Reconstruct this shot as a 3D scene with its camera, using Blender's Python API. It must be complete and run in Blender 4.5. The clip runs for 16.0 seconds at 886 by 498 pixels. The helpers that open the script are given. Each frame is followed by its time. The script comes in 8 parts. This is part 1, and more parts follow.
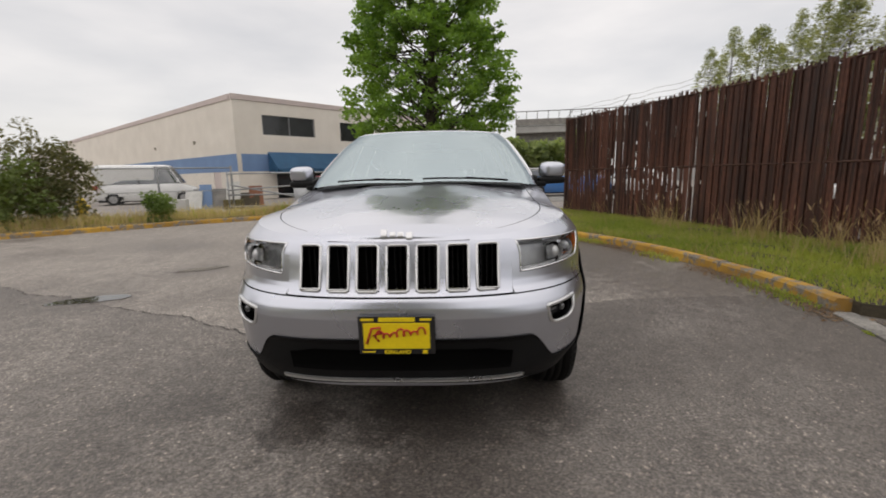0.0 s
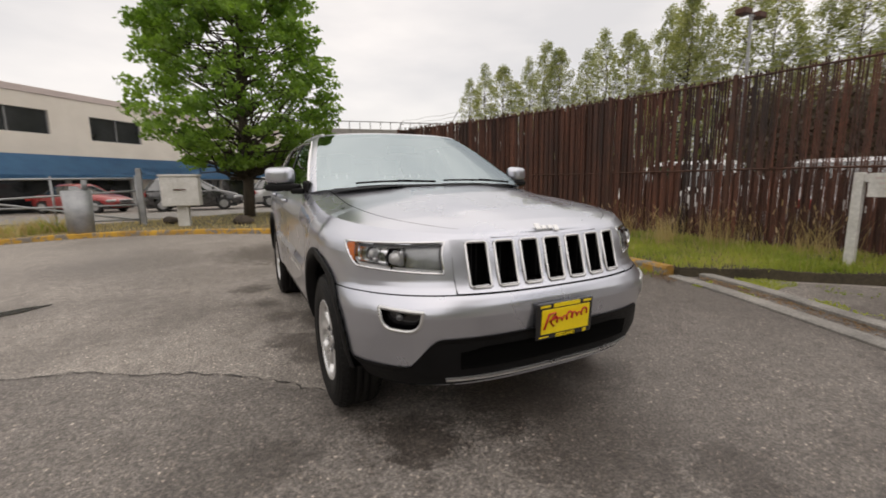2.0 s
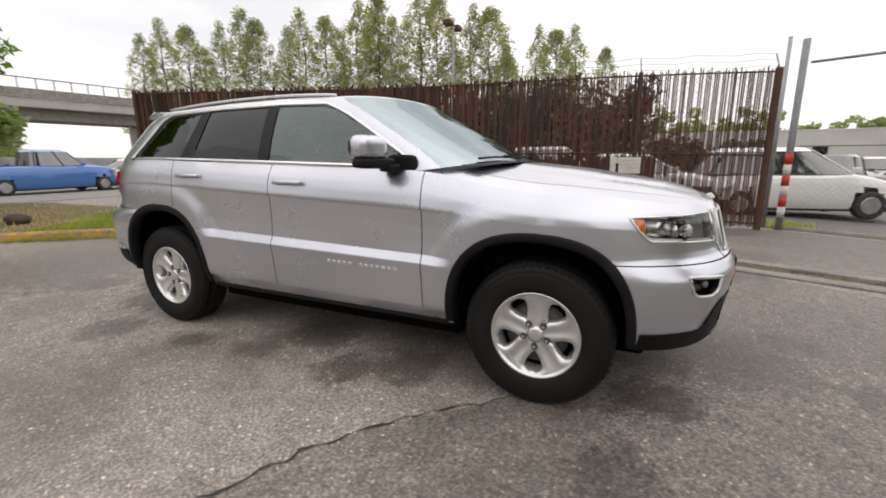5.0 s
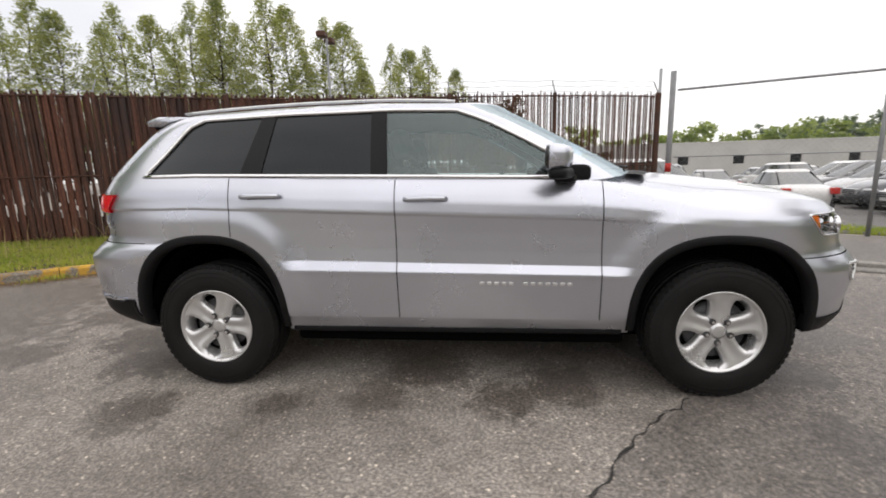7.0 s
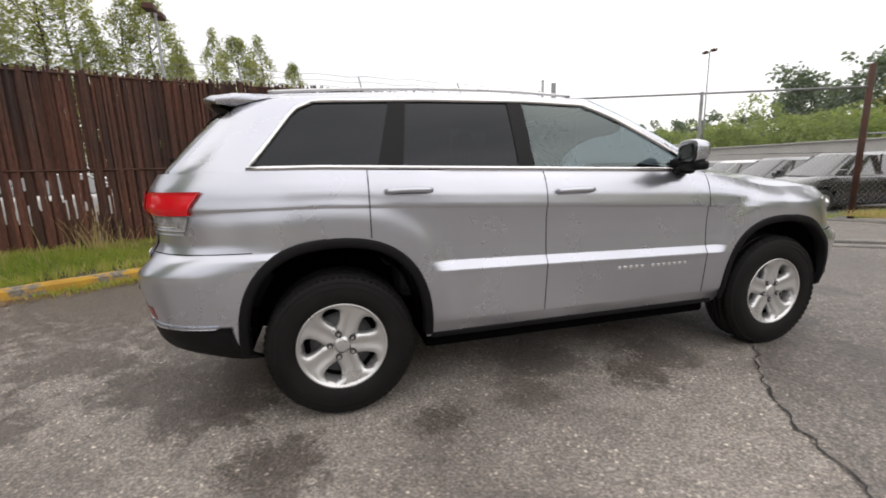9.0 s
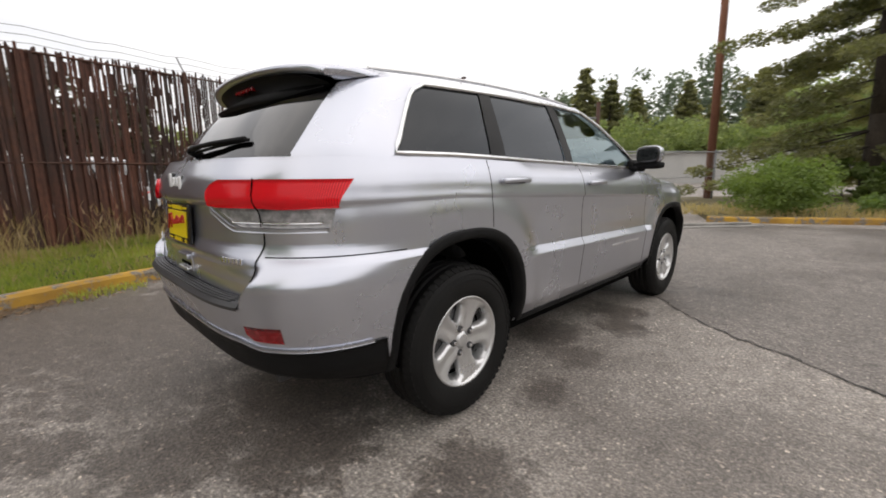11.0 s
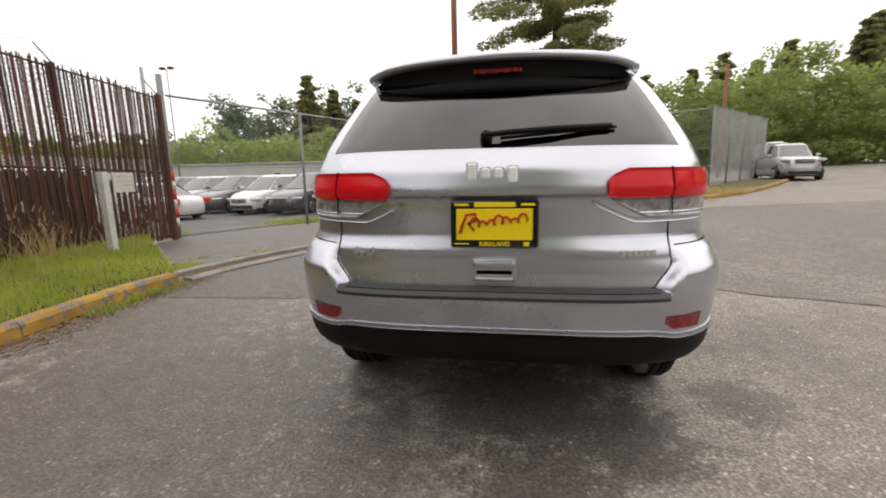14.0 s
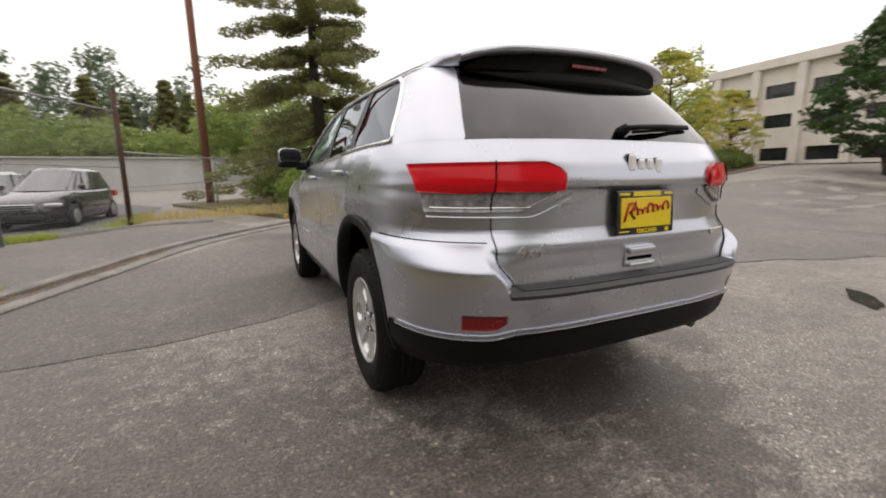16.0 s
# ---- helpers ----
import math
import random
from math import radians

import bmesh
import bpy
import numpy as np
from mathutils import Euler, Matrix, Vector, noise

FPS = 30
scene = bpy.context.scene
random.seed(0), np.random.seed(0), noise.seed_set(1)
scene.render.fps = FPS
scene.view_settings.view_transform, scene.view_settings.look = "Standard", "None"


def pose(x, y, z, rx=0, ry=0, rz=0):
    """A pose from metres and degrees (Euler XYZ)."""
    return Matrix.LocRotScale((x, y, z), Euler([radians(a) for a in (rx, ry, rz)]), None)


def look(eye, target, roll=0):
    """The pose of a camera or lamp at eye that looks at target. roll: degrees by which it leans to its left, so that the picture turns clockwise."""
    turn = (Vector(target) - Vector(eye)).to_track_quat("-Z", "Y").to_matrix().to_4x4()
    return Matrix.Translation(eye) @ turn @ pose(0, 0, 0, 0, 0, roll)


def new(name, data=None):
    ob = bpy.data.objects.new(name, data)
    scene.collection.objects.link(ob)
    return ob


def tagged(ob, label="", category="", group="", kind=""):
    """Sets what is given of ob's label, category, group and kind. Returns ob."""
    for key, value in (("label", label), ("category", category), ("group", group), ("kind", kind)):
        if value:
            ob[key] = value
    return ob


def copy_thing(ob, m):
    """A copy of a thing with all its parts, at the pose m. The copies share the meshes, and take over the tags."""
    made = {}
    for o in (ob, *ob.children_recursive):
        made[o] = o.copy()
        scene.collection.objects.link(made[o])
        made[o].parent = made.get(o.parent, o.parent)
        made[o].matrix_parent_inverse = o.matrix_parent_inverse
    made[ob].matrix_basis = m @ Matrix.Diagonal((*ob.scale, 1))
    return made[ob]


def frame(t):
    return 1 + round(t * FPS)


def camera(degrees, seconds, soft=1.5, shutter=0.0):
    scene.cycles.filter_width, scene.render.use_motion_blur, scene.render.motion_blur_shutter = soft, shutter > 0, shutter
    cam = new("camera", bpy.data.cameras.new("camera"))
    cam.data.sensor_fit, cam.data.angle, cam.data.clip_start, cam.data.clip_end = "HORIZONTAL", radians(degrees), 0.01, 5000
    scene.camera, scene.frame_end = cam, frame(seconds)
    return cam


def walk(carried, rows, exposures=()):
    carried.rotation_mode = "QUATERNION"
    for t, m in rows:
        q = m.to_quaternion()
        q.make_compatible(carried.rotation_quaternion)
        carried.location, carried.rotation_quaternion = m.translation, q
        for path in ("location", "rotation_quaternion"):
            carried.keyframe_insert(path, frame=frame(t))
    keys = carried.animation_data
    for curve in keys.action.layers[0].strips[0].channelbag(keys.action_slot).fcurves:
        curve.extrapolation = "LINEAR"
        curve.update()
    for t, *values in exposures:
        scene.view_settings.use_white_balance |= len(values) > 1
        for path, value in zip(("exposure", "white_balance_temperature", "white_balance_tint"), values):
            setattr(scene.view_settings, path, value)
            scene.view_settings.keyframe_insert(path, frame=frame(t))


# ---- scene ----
cam = camera(92.4, 16.0, 1.75, 0.4)
PATH = [
    (0, (0.272, -4.139, 1.307), (0.194, -2.17, 0.966), -1.1),
    (0.5, (-0.139, -4.176, 1.308), (0.013, -2.211, 0.967), -2.0),
    (1, (-0.532, -4.142, 1.28), (-0.103, -2.222, 0.921), -1.0),
    (1.5, (-0.927, -4.031, 1.273), (-0.276, -2.167, 0.952), -0.4),
    (2, (-1.346, -3.894, 1.277), (-0.479, -2.119, 0.964), -0.9),
    (2.5, (-1.716, -3.68, 1.269), (-0.645, -2.025, 0.932), -0.4),
    (3, (-2.099, -3.448, 1.268), (-0.83, -1.944, 0.911), -0.8),
    (3.5, (-2.372, -3.127, 1.251), (-0.948, -1.765, 0.911), -1.8),
    (4, (-2.621, -2.742, 1.247), (-1.049, -1.556, 0.897), -1.1),
    (6.5, (-3.188, -0.674, 1.303), (-1.264, -0.302, 0.902), -1.2),
    (7, (-3.239, -0.247, 1.274), (-1.282, -0.03, 0.921), -1.6),
    (7.5, (-3.262, 0.182, 1.26), (-1.297, 0.216, 0.889), -2.0),
    (8, (-3.23, 0.594, 1.243), (-1.27, 0.4, 0.896), -1.8),
    (8.5, (-3.151, 1.019, 1.28), (-1.223, 0.648, 0.9), -1.2),
    (9, (-3.054, 1.443, 1.272), (-1.156, 0.934, 0.902), -1.5),
    (11.5, (-1.948, 3.163, 1.213), (-0.717, 1.623, 0.876), -0.2),
    (12, (-1.595, 3.367, 1.216), (-0.501, 1.724, 0.893), -0.0),
    (12.5, (-1.255, 3.618, 1.218), (-0.365, 1.864, 0.853), 0.4),
    (13, (-0.875, 3.774, 1.207), (-0.2, 1.924, 0.856), 0.2),
    (13.5, (-0.472, 3.945, 1.218), (-0.063, 2.01, 0.918), -0.1),
    (14, (-0.058, 3.995, 1.187), (0.251, 2.05, 0.84), -1.1),
    (14.5, (0.334, 3.987, 1.196), (0.322, 2.009, 0.902), 0.7),
    (15, (0.732, 3.938, 1.187), (0.461, 1.984, 0.856), -0.2),
    (15.5, (1.074, 3.807, 1.169), (0.515, 1.918, 0.828), -0.3),
    (16, (1.48, 3.592, 1.157), (0.633, 1.814, 0.809), -0.6),
]
walk(cam, [(t, look(eye, target, roll)) for t, eye, target, roll in PATH], [(0.0, 0.17, 7000, 12), (1.5, 0.27, 7250, 13), (3.0, 0.33, 7250, 13), (4.0, 0.55, 7200, 13), (6.5, 0.57, 6900, 12), (9.0, 0.55, 6900, 12), (12.0, 0.45, 6950, 12), (13.0, 0.64, 7150, 13), (14.0, 0.63, 7150, 13), (16.0, 0.49, 7100, 13)])

# ---------- world, sun ----------
world = bpy.data.worlds.new("overcast")
scene.world = world
world.use_nodes = True
wn = world.node_tree.nodes
wl = world.node_tree.links
wn.clear()
w_out = wn.new("ShaderNodeOutputWorld")
w_bg = wn.new("ShaderNodeBackground")
w_sky = wn.new("ShaderNodeTexSky")
w_sky.sky_type = "NISHITA"
w_sky.sun_disc = False
w_sky.sun_elevation = radians(52)
w_sky.sun_rotation = radians(200)
w_scale = wn.new("ShaderNodeVectorMath")
w_scale.operation = "SCALE"
w_scale.inputs["Scale"].default_value = 0.02
w_geo = wn.new("ShaderNodeTexCoord")
w_sep = wn.new("ShaderNodeSeparateXYZ")
w_map = wn.new("ShaderNodeMapping")
w_map.inputs["Scale"].default_value = (1.0, 1.0, 3.2)
w_noise = wn.new("ShaderNodeTexNoise")
w_noise.inputs["Scale"].default_value = 2.1
w_noise.inputs["Detail"].default_value = 5.0
w_noise.inputs["Roughness"].default_value = 0.5
w_cl = wn.new("ShaderNodeValToRGB")
w_cl.color_ramp.elements[0].position, w_cl.color_ramp.elements[0].color = 0.32, (0.70, 0.72, 0.76, 1)
w_cl.color_ramp.elements[1].position, w_cl.color_ramp.elements[1].color = 0.68, (0.97, 0.97, 0.985, 1)
w_up = wn.new("ShaderNodeFloatCurve")
w_curve = w_up.mapping.curves[0].points
w_curve[0].location, w_curve[1].location = (0.0, 0.290), (1.0, 0.365)
for pos, val in ((0.30, 0.302), (0.55, 0.330), (0.8, 0.352)):
    w_curve.new(pos, val)
w_up.mapping.update()
w_gain = wn.new("ShaderNodeMath")
w_gain.operation = "MULTIPLY"
w_gain.inputs[1].default_value = 3.3
w_mul = wn.new("ShaderNodeVectorMath")
w_mul.operation = "SCALE"
w_mix = wn.new("ShaderNodeVectorMath")
w_mix.operation = "ADD"
wl.new(w_geo.outputs["Generated"], w_map.inputs["Vector"])
wl.new(w_map.outputs["Vector"], w_noise.inputs["Vector"])
wl.new(w_noise.outputs["Fac"], w_cl.inputs["Fac"])
wl.new(w_geo.outputs["Generated"], w_sep.inputs["Vector"])
wl.new(w_sep.outputs["Z"], w_up.inputs["Value"])
w_side = wn.new("ShaderNodeMapRange")
w_side.interpolation_type = "SMOOTHSTEP"
w_side.inputs["From Min"].default_value, w_side.inputs["From Max"].default_value = -0.35, 0.65
w_side.inputs["To Min"].default_value, w_side.inputs["To Max"].default_value = 1.02, 0.88
wl.new(w_sep.outputs["Y"], w_side.inputs["Value"])
w_dim = wn.new("ShaderNodeVectorMath")
w_dim.operation = "SCALE"
wl.new(w_cl.outputs["Color"], w_dim.inputs[0])
wl.new(w_side.outputs["Result"], w_dim.inputs["Scale"])
wl.new(w_dim.outputs["Vector"], w_mul.inputs[0])
wl.new(w_up.outputs["Value"], w_gain.inputs[0])
wl.new(w_gain.outputs[0], w_mul.inputs["Scale"])
wl.new(w_sky.outputs["Color"], w_scale.inputs[0])
wl.new(w_mul.outputs["Vector"], w_mix.inputs[0])
wl.new(w_scale.outputs["Vector"], w_mix.inputs[1])
wl.new(w_mix.outputs["Vector"], w_bg.inputs["Color"])
w_bg.inputs["Strength"].default_value = 0.90
wl.new(w_bg.outputs["Background"], w_out.inputs["Surface"])

sun = new("sun", bpy.data.lights.new("sun", "SUN"))
sun.data.energy, sun.data.angle, sun.data.color = 0.6, radians(130), (1.0, 0.97, 0.93)
sun.matrix_world = look((0, 0, 40), (5.5, 4.0, 0))

# ---------- materials ----------


def node_mat(name):
    m = bpy.data.materials.new(name)
    m.use_nodes = True
    return m, m.node_tree.nodes, m.node_tree.links, m.node_tree.nodes["Principled BSDF"]


def noise_of(n, l, vec, scale, detail=4.0, rough=0.55, stretch=None):
    t = n.new("ShaderNodeTexNoise")
    t.inputs["Scale"].default_value, t.inputs["Detail"].default_value, t.inputs["Roughness"].default_value = scale, detail, rough
    if stretch:
        mp = n.new("ShaderNodeMapping")
        mp.inputs["Scale"].default_value = stretch
        l.new(vec, mp.inputs["Vector"])
        vec = mp.outputs["Vector"]
    l.new(vec, t.inputs["Vector"])
    return t.outputs["Fac"]


def ramp_of(n, l, fac, stops):
    r = n.new("ShaderNodeValToRGB")
    while len(r.color_ramp.elements) < len(stops):
        r.color_ramp.elements.new(0.5)
    for e, (p, c) in zip(r.color_ramp.elements, stops):
        e.position, e.color = p, (*c, 1) if len(c) == 3 else c
    l.new(fac, r.inputs["Fac"])
    return r.outputs["Color"]


def mix_of(n, l, fac, a, b, blend="MIX"):
    x = n.new("ShaderNodeMix")
    x.data_type, x.blend_type = "RGBA", blend
    for sock, v in ((x.inputs["Factor"], fac), (x.inputs[6], a), (x.inputs[7], b)):
        if isinstance(v, (int, float)):
            sock.default_value = v
        elif isinstance(v, tuple):
            sock.default_value = (*v, 1)
        else:
            l.new(v, sock)
    return x.outputs[2]


def value_map(n, l, v, a, b, lo=0.3, hi=0.7):
    r = n.new("ShaderNodeMapRange")
    r.inputs["From Min"].default_value, r.inputs["From Max"].default_value = lo, hi
    r.inputs["To Min"].default_value, r.inputs["To Max"].default_value = a, b
    l.new(v, r.inputs["Value"])
    return r.outputs["Result"]


def bump_of(n, l, bsdf, height, strength, dist=0.01):
    b = n.new("ShaderNodeBump")
    b.inputs["Strength"].default_value, b.inputs["Distance"].default_value = strength, dist
    l.new(height, b.inputs["Height"])
    l.new(b.outputs["Normal"], bsdf.inputs["Normal"])


def surface(name, c1, c2, scale=3.0, rough=(0.5, 0.7), metal=0.0, fine=60.0, bump=0.0, per_object=0.0, coat=0.0, stretch=None, grain=0.25, world_space=False):
    """A plain material with two scales of variation."""
    m, n, l, b = node_mat(name)
    if world_space:
        vec = n.new("ShaderNodeNewGeometry").outputs["Position"]
    else:
        vec = n.new("ShaderNodeTexCoord").outputs["Object"]
    big, small = noise_of(n, l, vec, scale, 5, 0.6, stretch), noise_of(n, l, vec, fine, 3, 0.6, stretch)
    col = ramp_of(n, l, big, [(0.32, c1), (0.68, c2)])
    dark = ramp_of(n, l, small, [(0.3, (1 - grain,) * 3), (0.7, (1 + 0 * grain,) * 3)])
    col = mix_of(n, l, 1.0, col, dark, "MULTIPLY")
    if per_object:
        info = n.new("ShaderNodeObjectInfo").outputs["Random"]
        col = mix_of(n, l, 1.0, col, ramp_of(n, l, info, [(0.0, (1 - per_object,) * 3), (1.0, (1.0,) * 3)]), "MULTIPLY")
    l.new(col, b.inputs["Base Color"])
    l.new(value_map(n, l, big, *rough), b.inputs["Roughness"])
    b.inputs["Metallic"].default_value = metal
    b.inputs["Coat Weight"].default_value = coat
    b.inputs["Coat Roughness"].default_value = 0.04
    if bump:
        bump_of(n, l, b, small, bump)
    return m


# damp blotches; those beneath the car's body paint its contact shade into the asphalt
STAINS_AND_SHADE = ((-0.62, -2.06, 0.30, 1.5), (-0.2, 2.55, 0.46, 1.2), (-0.56, 2.12, 0.42, 1.5), (0.2, 2.95, 0.28, 1.2), (-1.15, 0.95, 0.26, 1.0), (-1.0, -0.35, 0.28, 1.0), (0.1, -2.6, 0.55, 0.9), (0.9, 2.2, 0.3, 0.9),
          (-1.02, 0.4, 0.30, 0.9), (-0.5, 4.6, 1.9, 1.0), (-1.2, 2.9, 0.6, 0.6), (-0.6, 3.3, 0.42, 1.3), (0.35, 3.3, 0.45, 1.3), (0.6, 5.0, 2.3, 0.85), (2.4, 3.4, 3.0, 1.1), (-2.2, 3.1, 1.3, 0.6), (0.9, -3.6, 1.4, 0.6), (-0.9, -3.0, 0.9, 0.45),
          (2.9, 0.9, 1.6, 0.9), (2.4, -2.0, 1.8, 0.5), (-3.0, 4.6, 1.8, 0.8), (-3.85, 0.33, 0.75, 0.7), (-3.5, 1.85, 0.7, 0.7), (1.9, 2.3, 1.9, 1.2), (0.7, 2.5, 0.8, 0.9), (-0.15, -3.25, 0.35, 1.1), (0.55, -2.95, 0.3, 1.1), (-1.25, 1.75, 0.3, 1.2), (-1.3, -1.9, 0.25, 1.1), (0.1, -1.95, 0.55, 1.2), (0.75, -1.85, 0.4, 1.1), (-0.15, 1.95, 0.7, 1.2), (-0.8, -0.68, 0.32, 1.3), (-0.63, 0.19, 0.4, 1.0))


def asphalt_mat(name, tone, wet):
    m, n, l, b = node_mat(name)
    vec = n.new("ShaderNodeNewGeometry").outputs["Position"]

    def math_node(op, a, c=None):
        k = n.new("ShaderNodeMath")
        k.operation = op
        for s, v in zip(k.inputs, (a, c)):
            if v is None:
                continue
            if isinstance(v, (int, float)):
                s.default_value = v
            else:
                l.new(v, s)
        return k.outputs[0]

    blotch, mid, patchy = noise_of(n, l, vec, 0.42, 5, 0.62), noise_of(n, l, vec, 2.3, 6, 0.7), noise_of(n, l, vec, 9.0, 5, 0.7)
    grit, fine = noise_of(n, l, vec, 62, 3, 0.7), noise_of(n, l, vec, 170, 2, 0.6)
    stone = n.new("ShaderNodeTexVoronoi")
    stone.inputs["Scale"].default_value = 78
    l.new(vec, stone.inputs["Vector"])
    dry = ramp_of(n, l, grit, [(0.34, tuple(0.58 * v for v in tone)), (0.50, tone), (0.66, tuple(1.65 * v for v in tone))])
    chips = ramp_of(n, l, stone.outputs["Color"], [(0.0, (0.62, 0.62, 0.63)), (0.62, (0.92, 0.92, 0.92)), (0.84, (1.1, 1.08, 1.04)), (0.92, (2.1, 2.0, 1.9)), (1.0, (3.2, 3.1, 2.9))])
    dry = mix_of(n, l, 0.8, dry, chips, "MULTIPLY")
    dry = mix_of(n, l, 0.6, dry, ramp_of(n, l, fine, [(0.3, (0.55, 0.55, 0.55)), (0.7, (1.5, 1.5, 1.5))]), "MULTIPLY")
    dry = mix_of(n, l, 1.0, dry, ramp_of(n, l, patchy, [(0.34, (0.76, 0.75, 0.74)), (0.47, (0.95, 0.945, 0.94)), (0.68, (1.14, 1.14, 1.13))]), "MULTIPLY")
    soak_shade = math_node("MULTIPLY", value_map(n, l, blotch, 0.0, 0.75, 0.5 - wet, 0.66 - wet), 1.0)
    soak_shade = math_node("MAXIMUM", soak_shade, value_map(n, l, mid, 0.0, 0.55, 0.48, 0.66))
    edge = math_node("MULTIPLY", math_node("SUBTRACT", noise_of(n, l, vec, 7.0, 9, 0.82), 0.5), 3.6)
    # each spot darkens the colour, as damp or as shade painted under the car
    for x, y, r, k_ in STAINS_AND_SHADE:
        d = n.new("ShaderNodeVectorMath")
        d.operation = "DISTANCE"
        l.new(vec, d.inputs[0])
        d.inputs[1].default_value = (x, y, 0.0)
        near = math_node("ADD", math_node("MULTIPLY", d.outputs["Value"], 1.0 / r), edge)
        soak_shade = math_node("MAXIMUM", soak_shade, value_map(n, l, near, k_, 0.0, 0.45, 0.95))
    soak_shade = math_node("MINIMUM", soak_shade, 1.45)
    col = mix_of(n, l, soak_shade, dry, mix_of(n, l, 1.0, dry, (0.42, 0.40, 0.39), "MULTIPLY"))
    l.new(col, b.inputs["Base Color"])
    l.new(value_map(n, l, soak_shade, 0.78, 0.42, 0.0, 1.0), b.inputs["Roughness"])
    b.inputs["Specular IOR Level"].default_value = 0.4
    bump_of(n, l, b, grit, 0.9, 0.008)
    return m


def leaf_mat(name, c1, c2, glow=0.35):
    m, n, l, b = node_mat(name)
    rnd = n.new("ShaderNodeNewGeometry").outputs["Random Per Island"]
    info = n.new("ShaderNodeTexCoord").outputs["Object"]
    col = mix_of(n, l, 0.6, ramp_of(n, l, rnd, [(0.0, c1), (1.0, c2)]), ramp_of(n, l, noise_of(n, l, info, 0.7, 3), [(0.35, c1), (0.65, c2)]))
    l.new(col, b.inputs["Base Color"])
    b.inputs["Roughness"].default_value = 0.55
    tr = n.new("ShaderNodeBsdfTranslucent")
    l.new(mix_of(n, l, 1.0, col, (1.5, 1.6, 0.8), "MULTIPLY"), tr.inputs["Color"])
    mx = n.new("ShaderNodeMixShader")
    mx.inputs[0].default_value = glow
    l.new(b.outputs[0], mx.inputs[1])
    l.new(tr.outputs[0], mx.inputs[2])
    l.new(mx.outputs[0], n["Material Output"].inputs["Surface"])
    return m


def glass_mat(name, tint, ior=1.5, rough=0.01, gain=1.0):
    """Thin glass: what is behind shows through the tint, with a mirror gloss at the surface."""
    m, n, l, b = node_mat(name)
    n.remove(b)
    fr = n.new("ShaderNodeFresnel")
    fr.inputs["IOR"].default_value = ior
    tr, gl, mx = n.new("ShaderNodeBsdfTransparent"), n.new("ShaderNodeBsdfGlossy"), n.new("ShaderNodeMixShader")
    tr.inputs["Color"].default_value = (*tint, 1)
    gl.inputs["Roughness"].default_value = rough
    gl.inputs["Color"].default_value = (gain, gain, gain, 1)
    l.new(fr.outputs[0], mx.inputs[0])
    l.new(tr.outputs[0], mx.inputs[1])
    l.new(gl.outputs[0], mx.inputs[2])
    l.new(mx.outputs[0], n["Material Output"].inputs["Surface"])
    return m


def paint_mat(name, c, metal=0.0, rough=0.35, coat=1.0):
    m, n, l, b = node_mat(name)
    vec = n.new("ShaderNodeTexCoord").outputs["Object"]
    flake = noise_of(n, l, vec, 900, 2)
    dust = noise_of(n, l, vec, 2.2, 5)
    col = ramp_of(n, l, flake, [(0.35, tuple(0.95 * v for v in c)), (0.65, tuple(min(1, 1.04 * v) for v in c))])
    l.new(mix_of(n, l, value_map(n, l, dust, 0.0, 0.12), col, (0.30, 0.28, 0.26)), b.inputs["Base Color"])
    b.inputs["Metallic"].default_value = metal
    l.new(value_map(n, l, dust, rough * 0.9, rough * 1.15), b.inputs["Roughness"])
    b.inputs["Coat Weight"].default_value, b.inputs["Coat Roughness"].default_value = coat, 0.05
    return m


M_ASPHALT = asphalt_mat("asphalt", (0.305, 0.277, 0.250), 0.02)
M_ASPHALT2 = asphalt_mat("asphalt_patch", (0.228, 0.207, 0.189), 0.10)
M_WATER = surface("puddle_water", (0.045, 0.045, 0.038), (0.085, 0.082, 0.070), 3, (0.02, 0.05), fine=8)
M_LITTER = leaf_mat("fallen_leaves", (0.10, 0.055, 0.025), (0.26, 0.16, 0.07), 0.1)
M_CRACK = surface("crack_filler", (0.014, 0.013, 0.012), (0.05, 0.046, 0.042), 8, (0.6, 0.9))
M_KERB = surface("worn_concrete", (0.20, 0.19, 0.175), (0.36, 0.34, 0.31), 2.5, (0.75, 0.95), fine=45, bump=0.5, grain=0.4, world_space=True)
M_SOIL = surface("soil", (0.05, 0.04, 0.028), (0.11, 0.09, 0.055), 1.4, (0.9, 1.0), fine=30, bump=0.8, grain=0.5, world_space=True)
M_DRYGRASS = surface("dry_verge", (0.20, 0.15, 0.07), (0.13, 0.125, 0.05), 0.9, (0.9, 1.0), fine=30, bump=0.8, grain=0.5, world_space=True)
M_GRAVEL = surface("lot_gravel", (0.13, 0.125, 0.12), (0.20, 0.19, 0.18), 0.5, (0.8, 0.95), fine=25, bump=0.6, grain=0.4, world_space=True)
M_RUST = surface("rusty_slat", (0.045, 0.017, 0.011), (0.235, 0.088, 0.053), 0.9, (0.6, 0.85), fine=26, per_object=0.62, grain=0.6, stretch=(2.2, 2.2, 0.45), world_space=True)
M_RUST_POST = surface("rusty_post", (0.05, 0.022, 0.015), (0.12, 0.05, 0.03), 3, (0.6, 0.85), fine=50, grain=0.4)
M_GALV = surface("galvanised_steel", (0.30, 0.31, 0.32), (0.46, 0.47, 0.48), 4, (0.4, 0.6), metal=0.6, fine=60)
M_GALV_DULL = surface("dull_zinc", (0.22, 0.225, 0.23), (0.33, 0.335, 0.34), 4, (0.5, 0.7), metal=0.3, fine=60)
M_WHITEPAINT = surface("weathered_white", (0.55, 0.54, 0.50), (0.72, 0.71, 0.68), 2.5, (0.5, 0.75), fine=30)
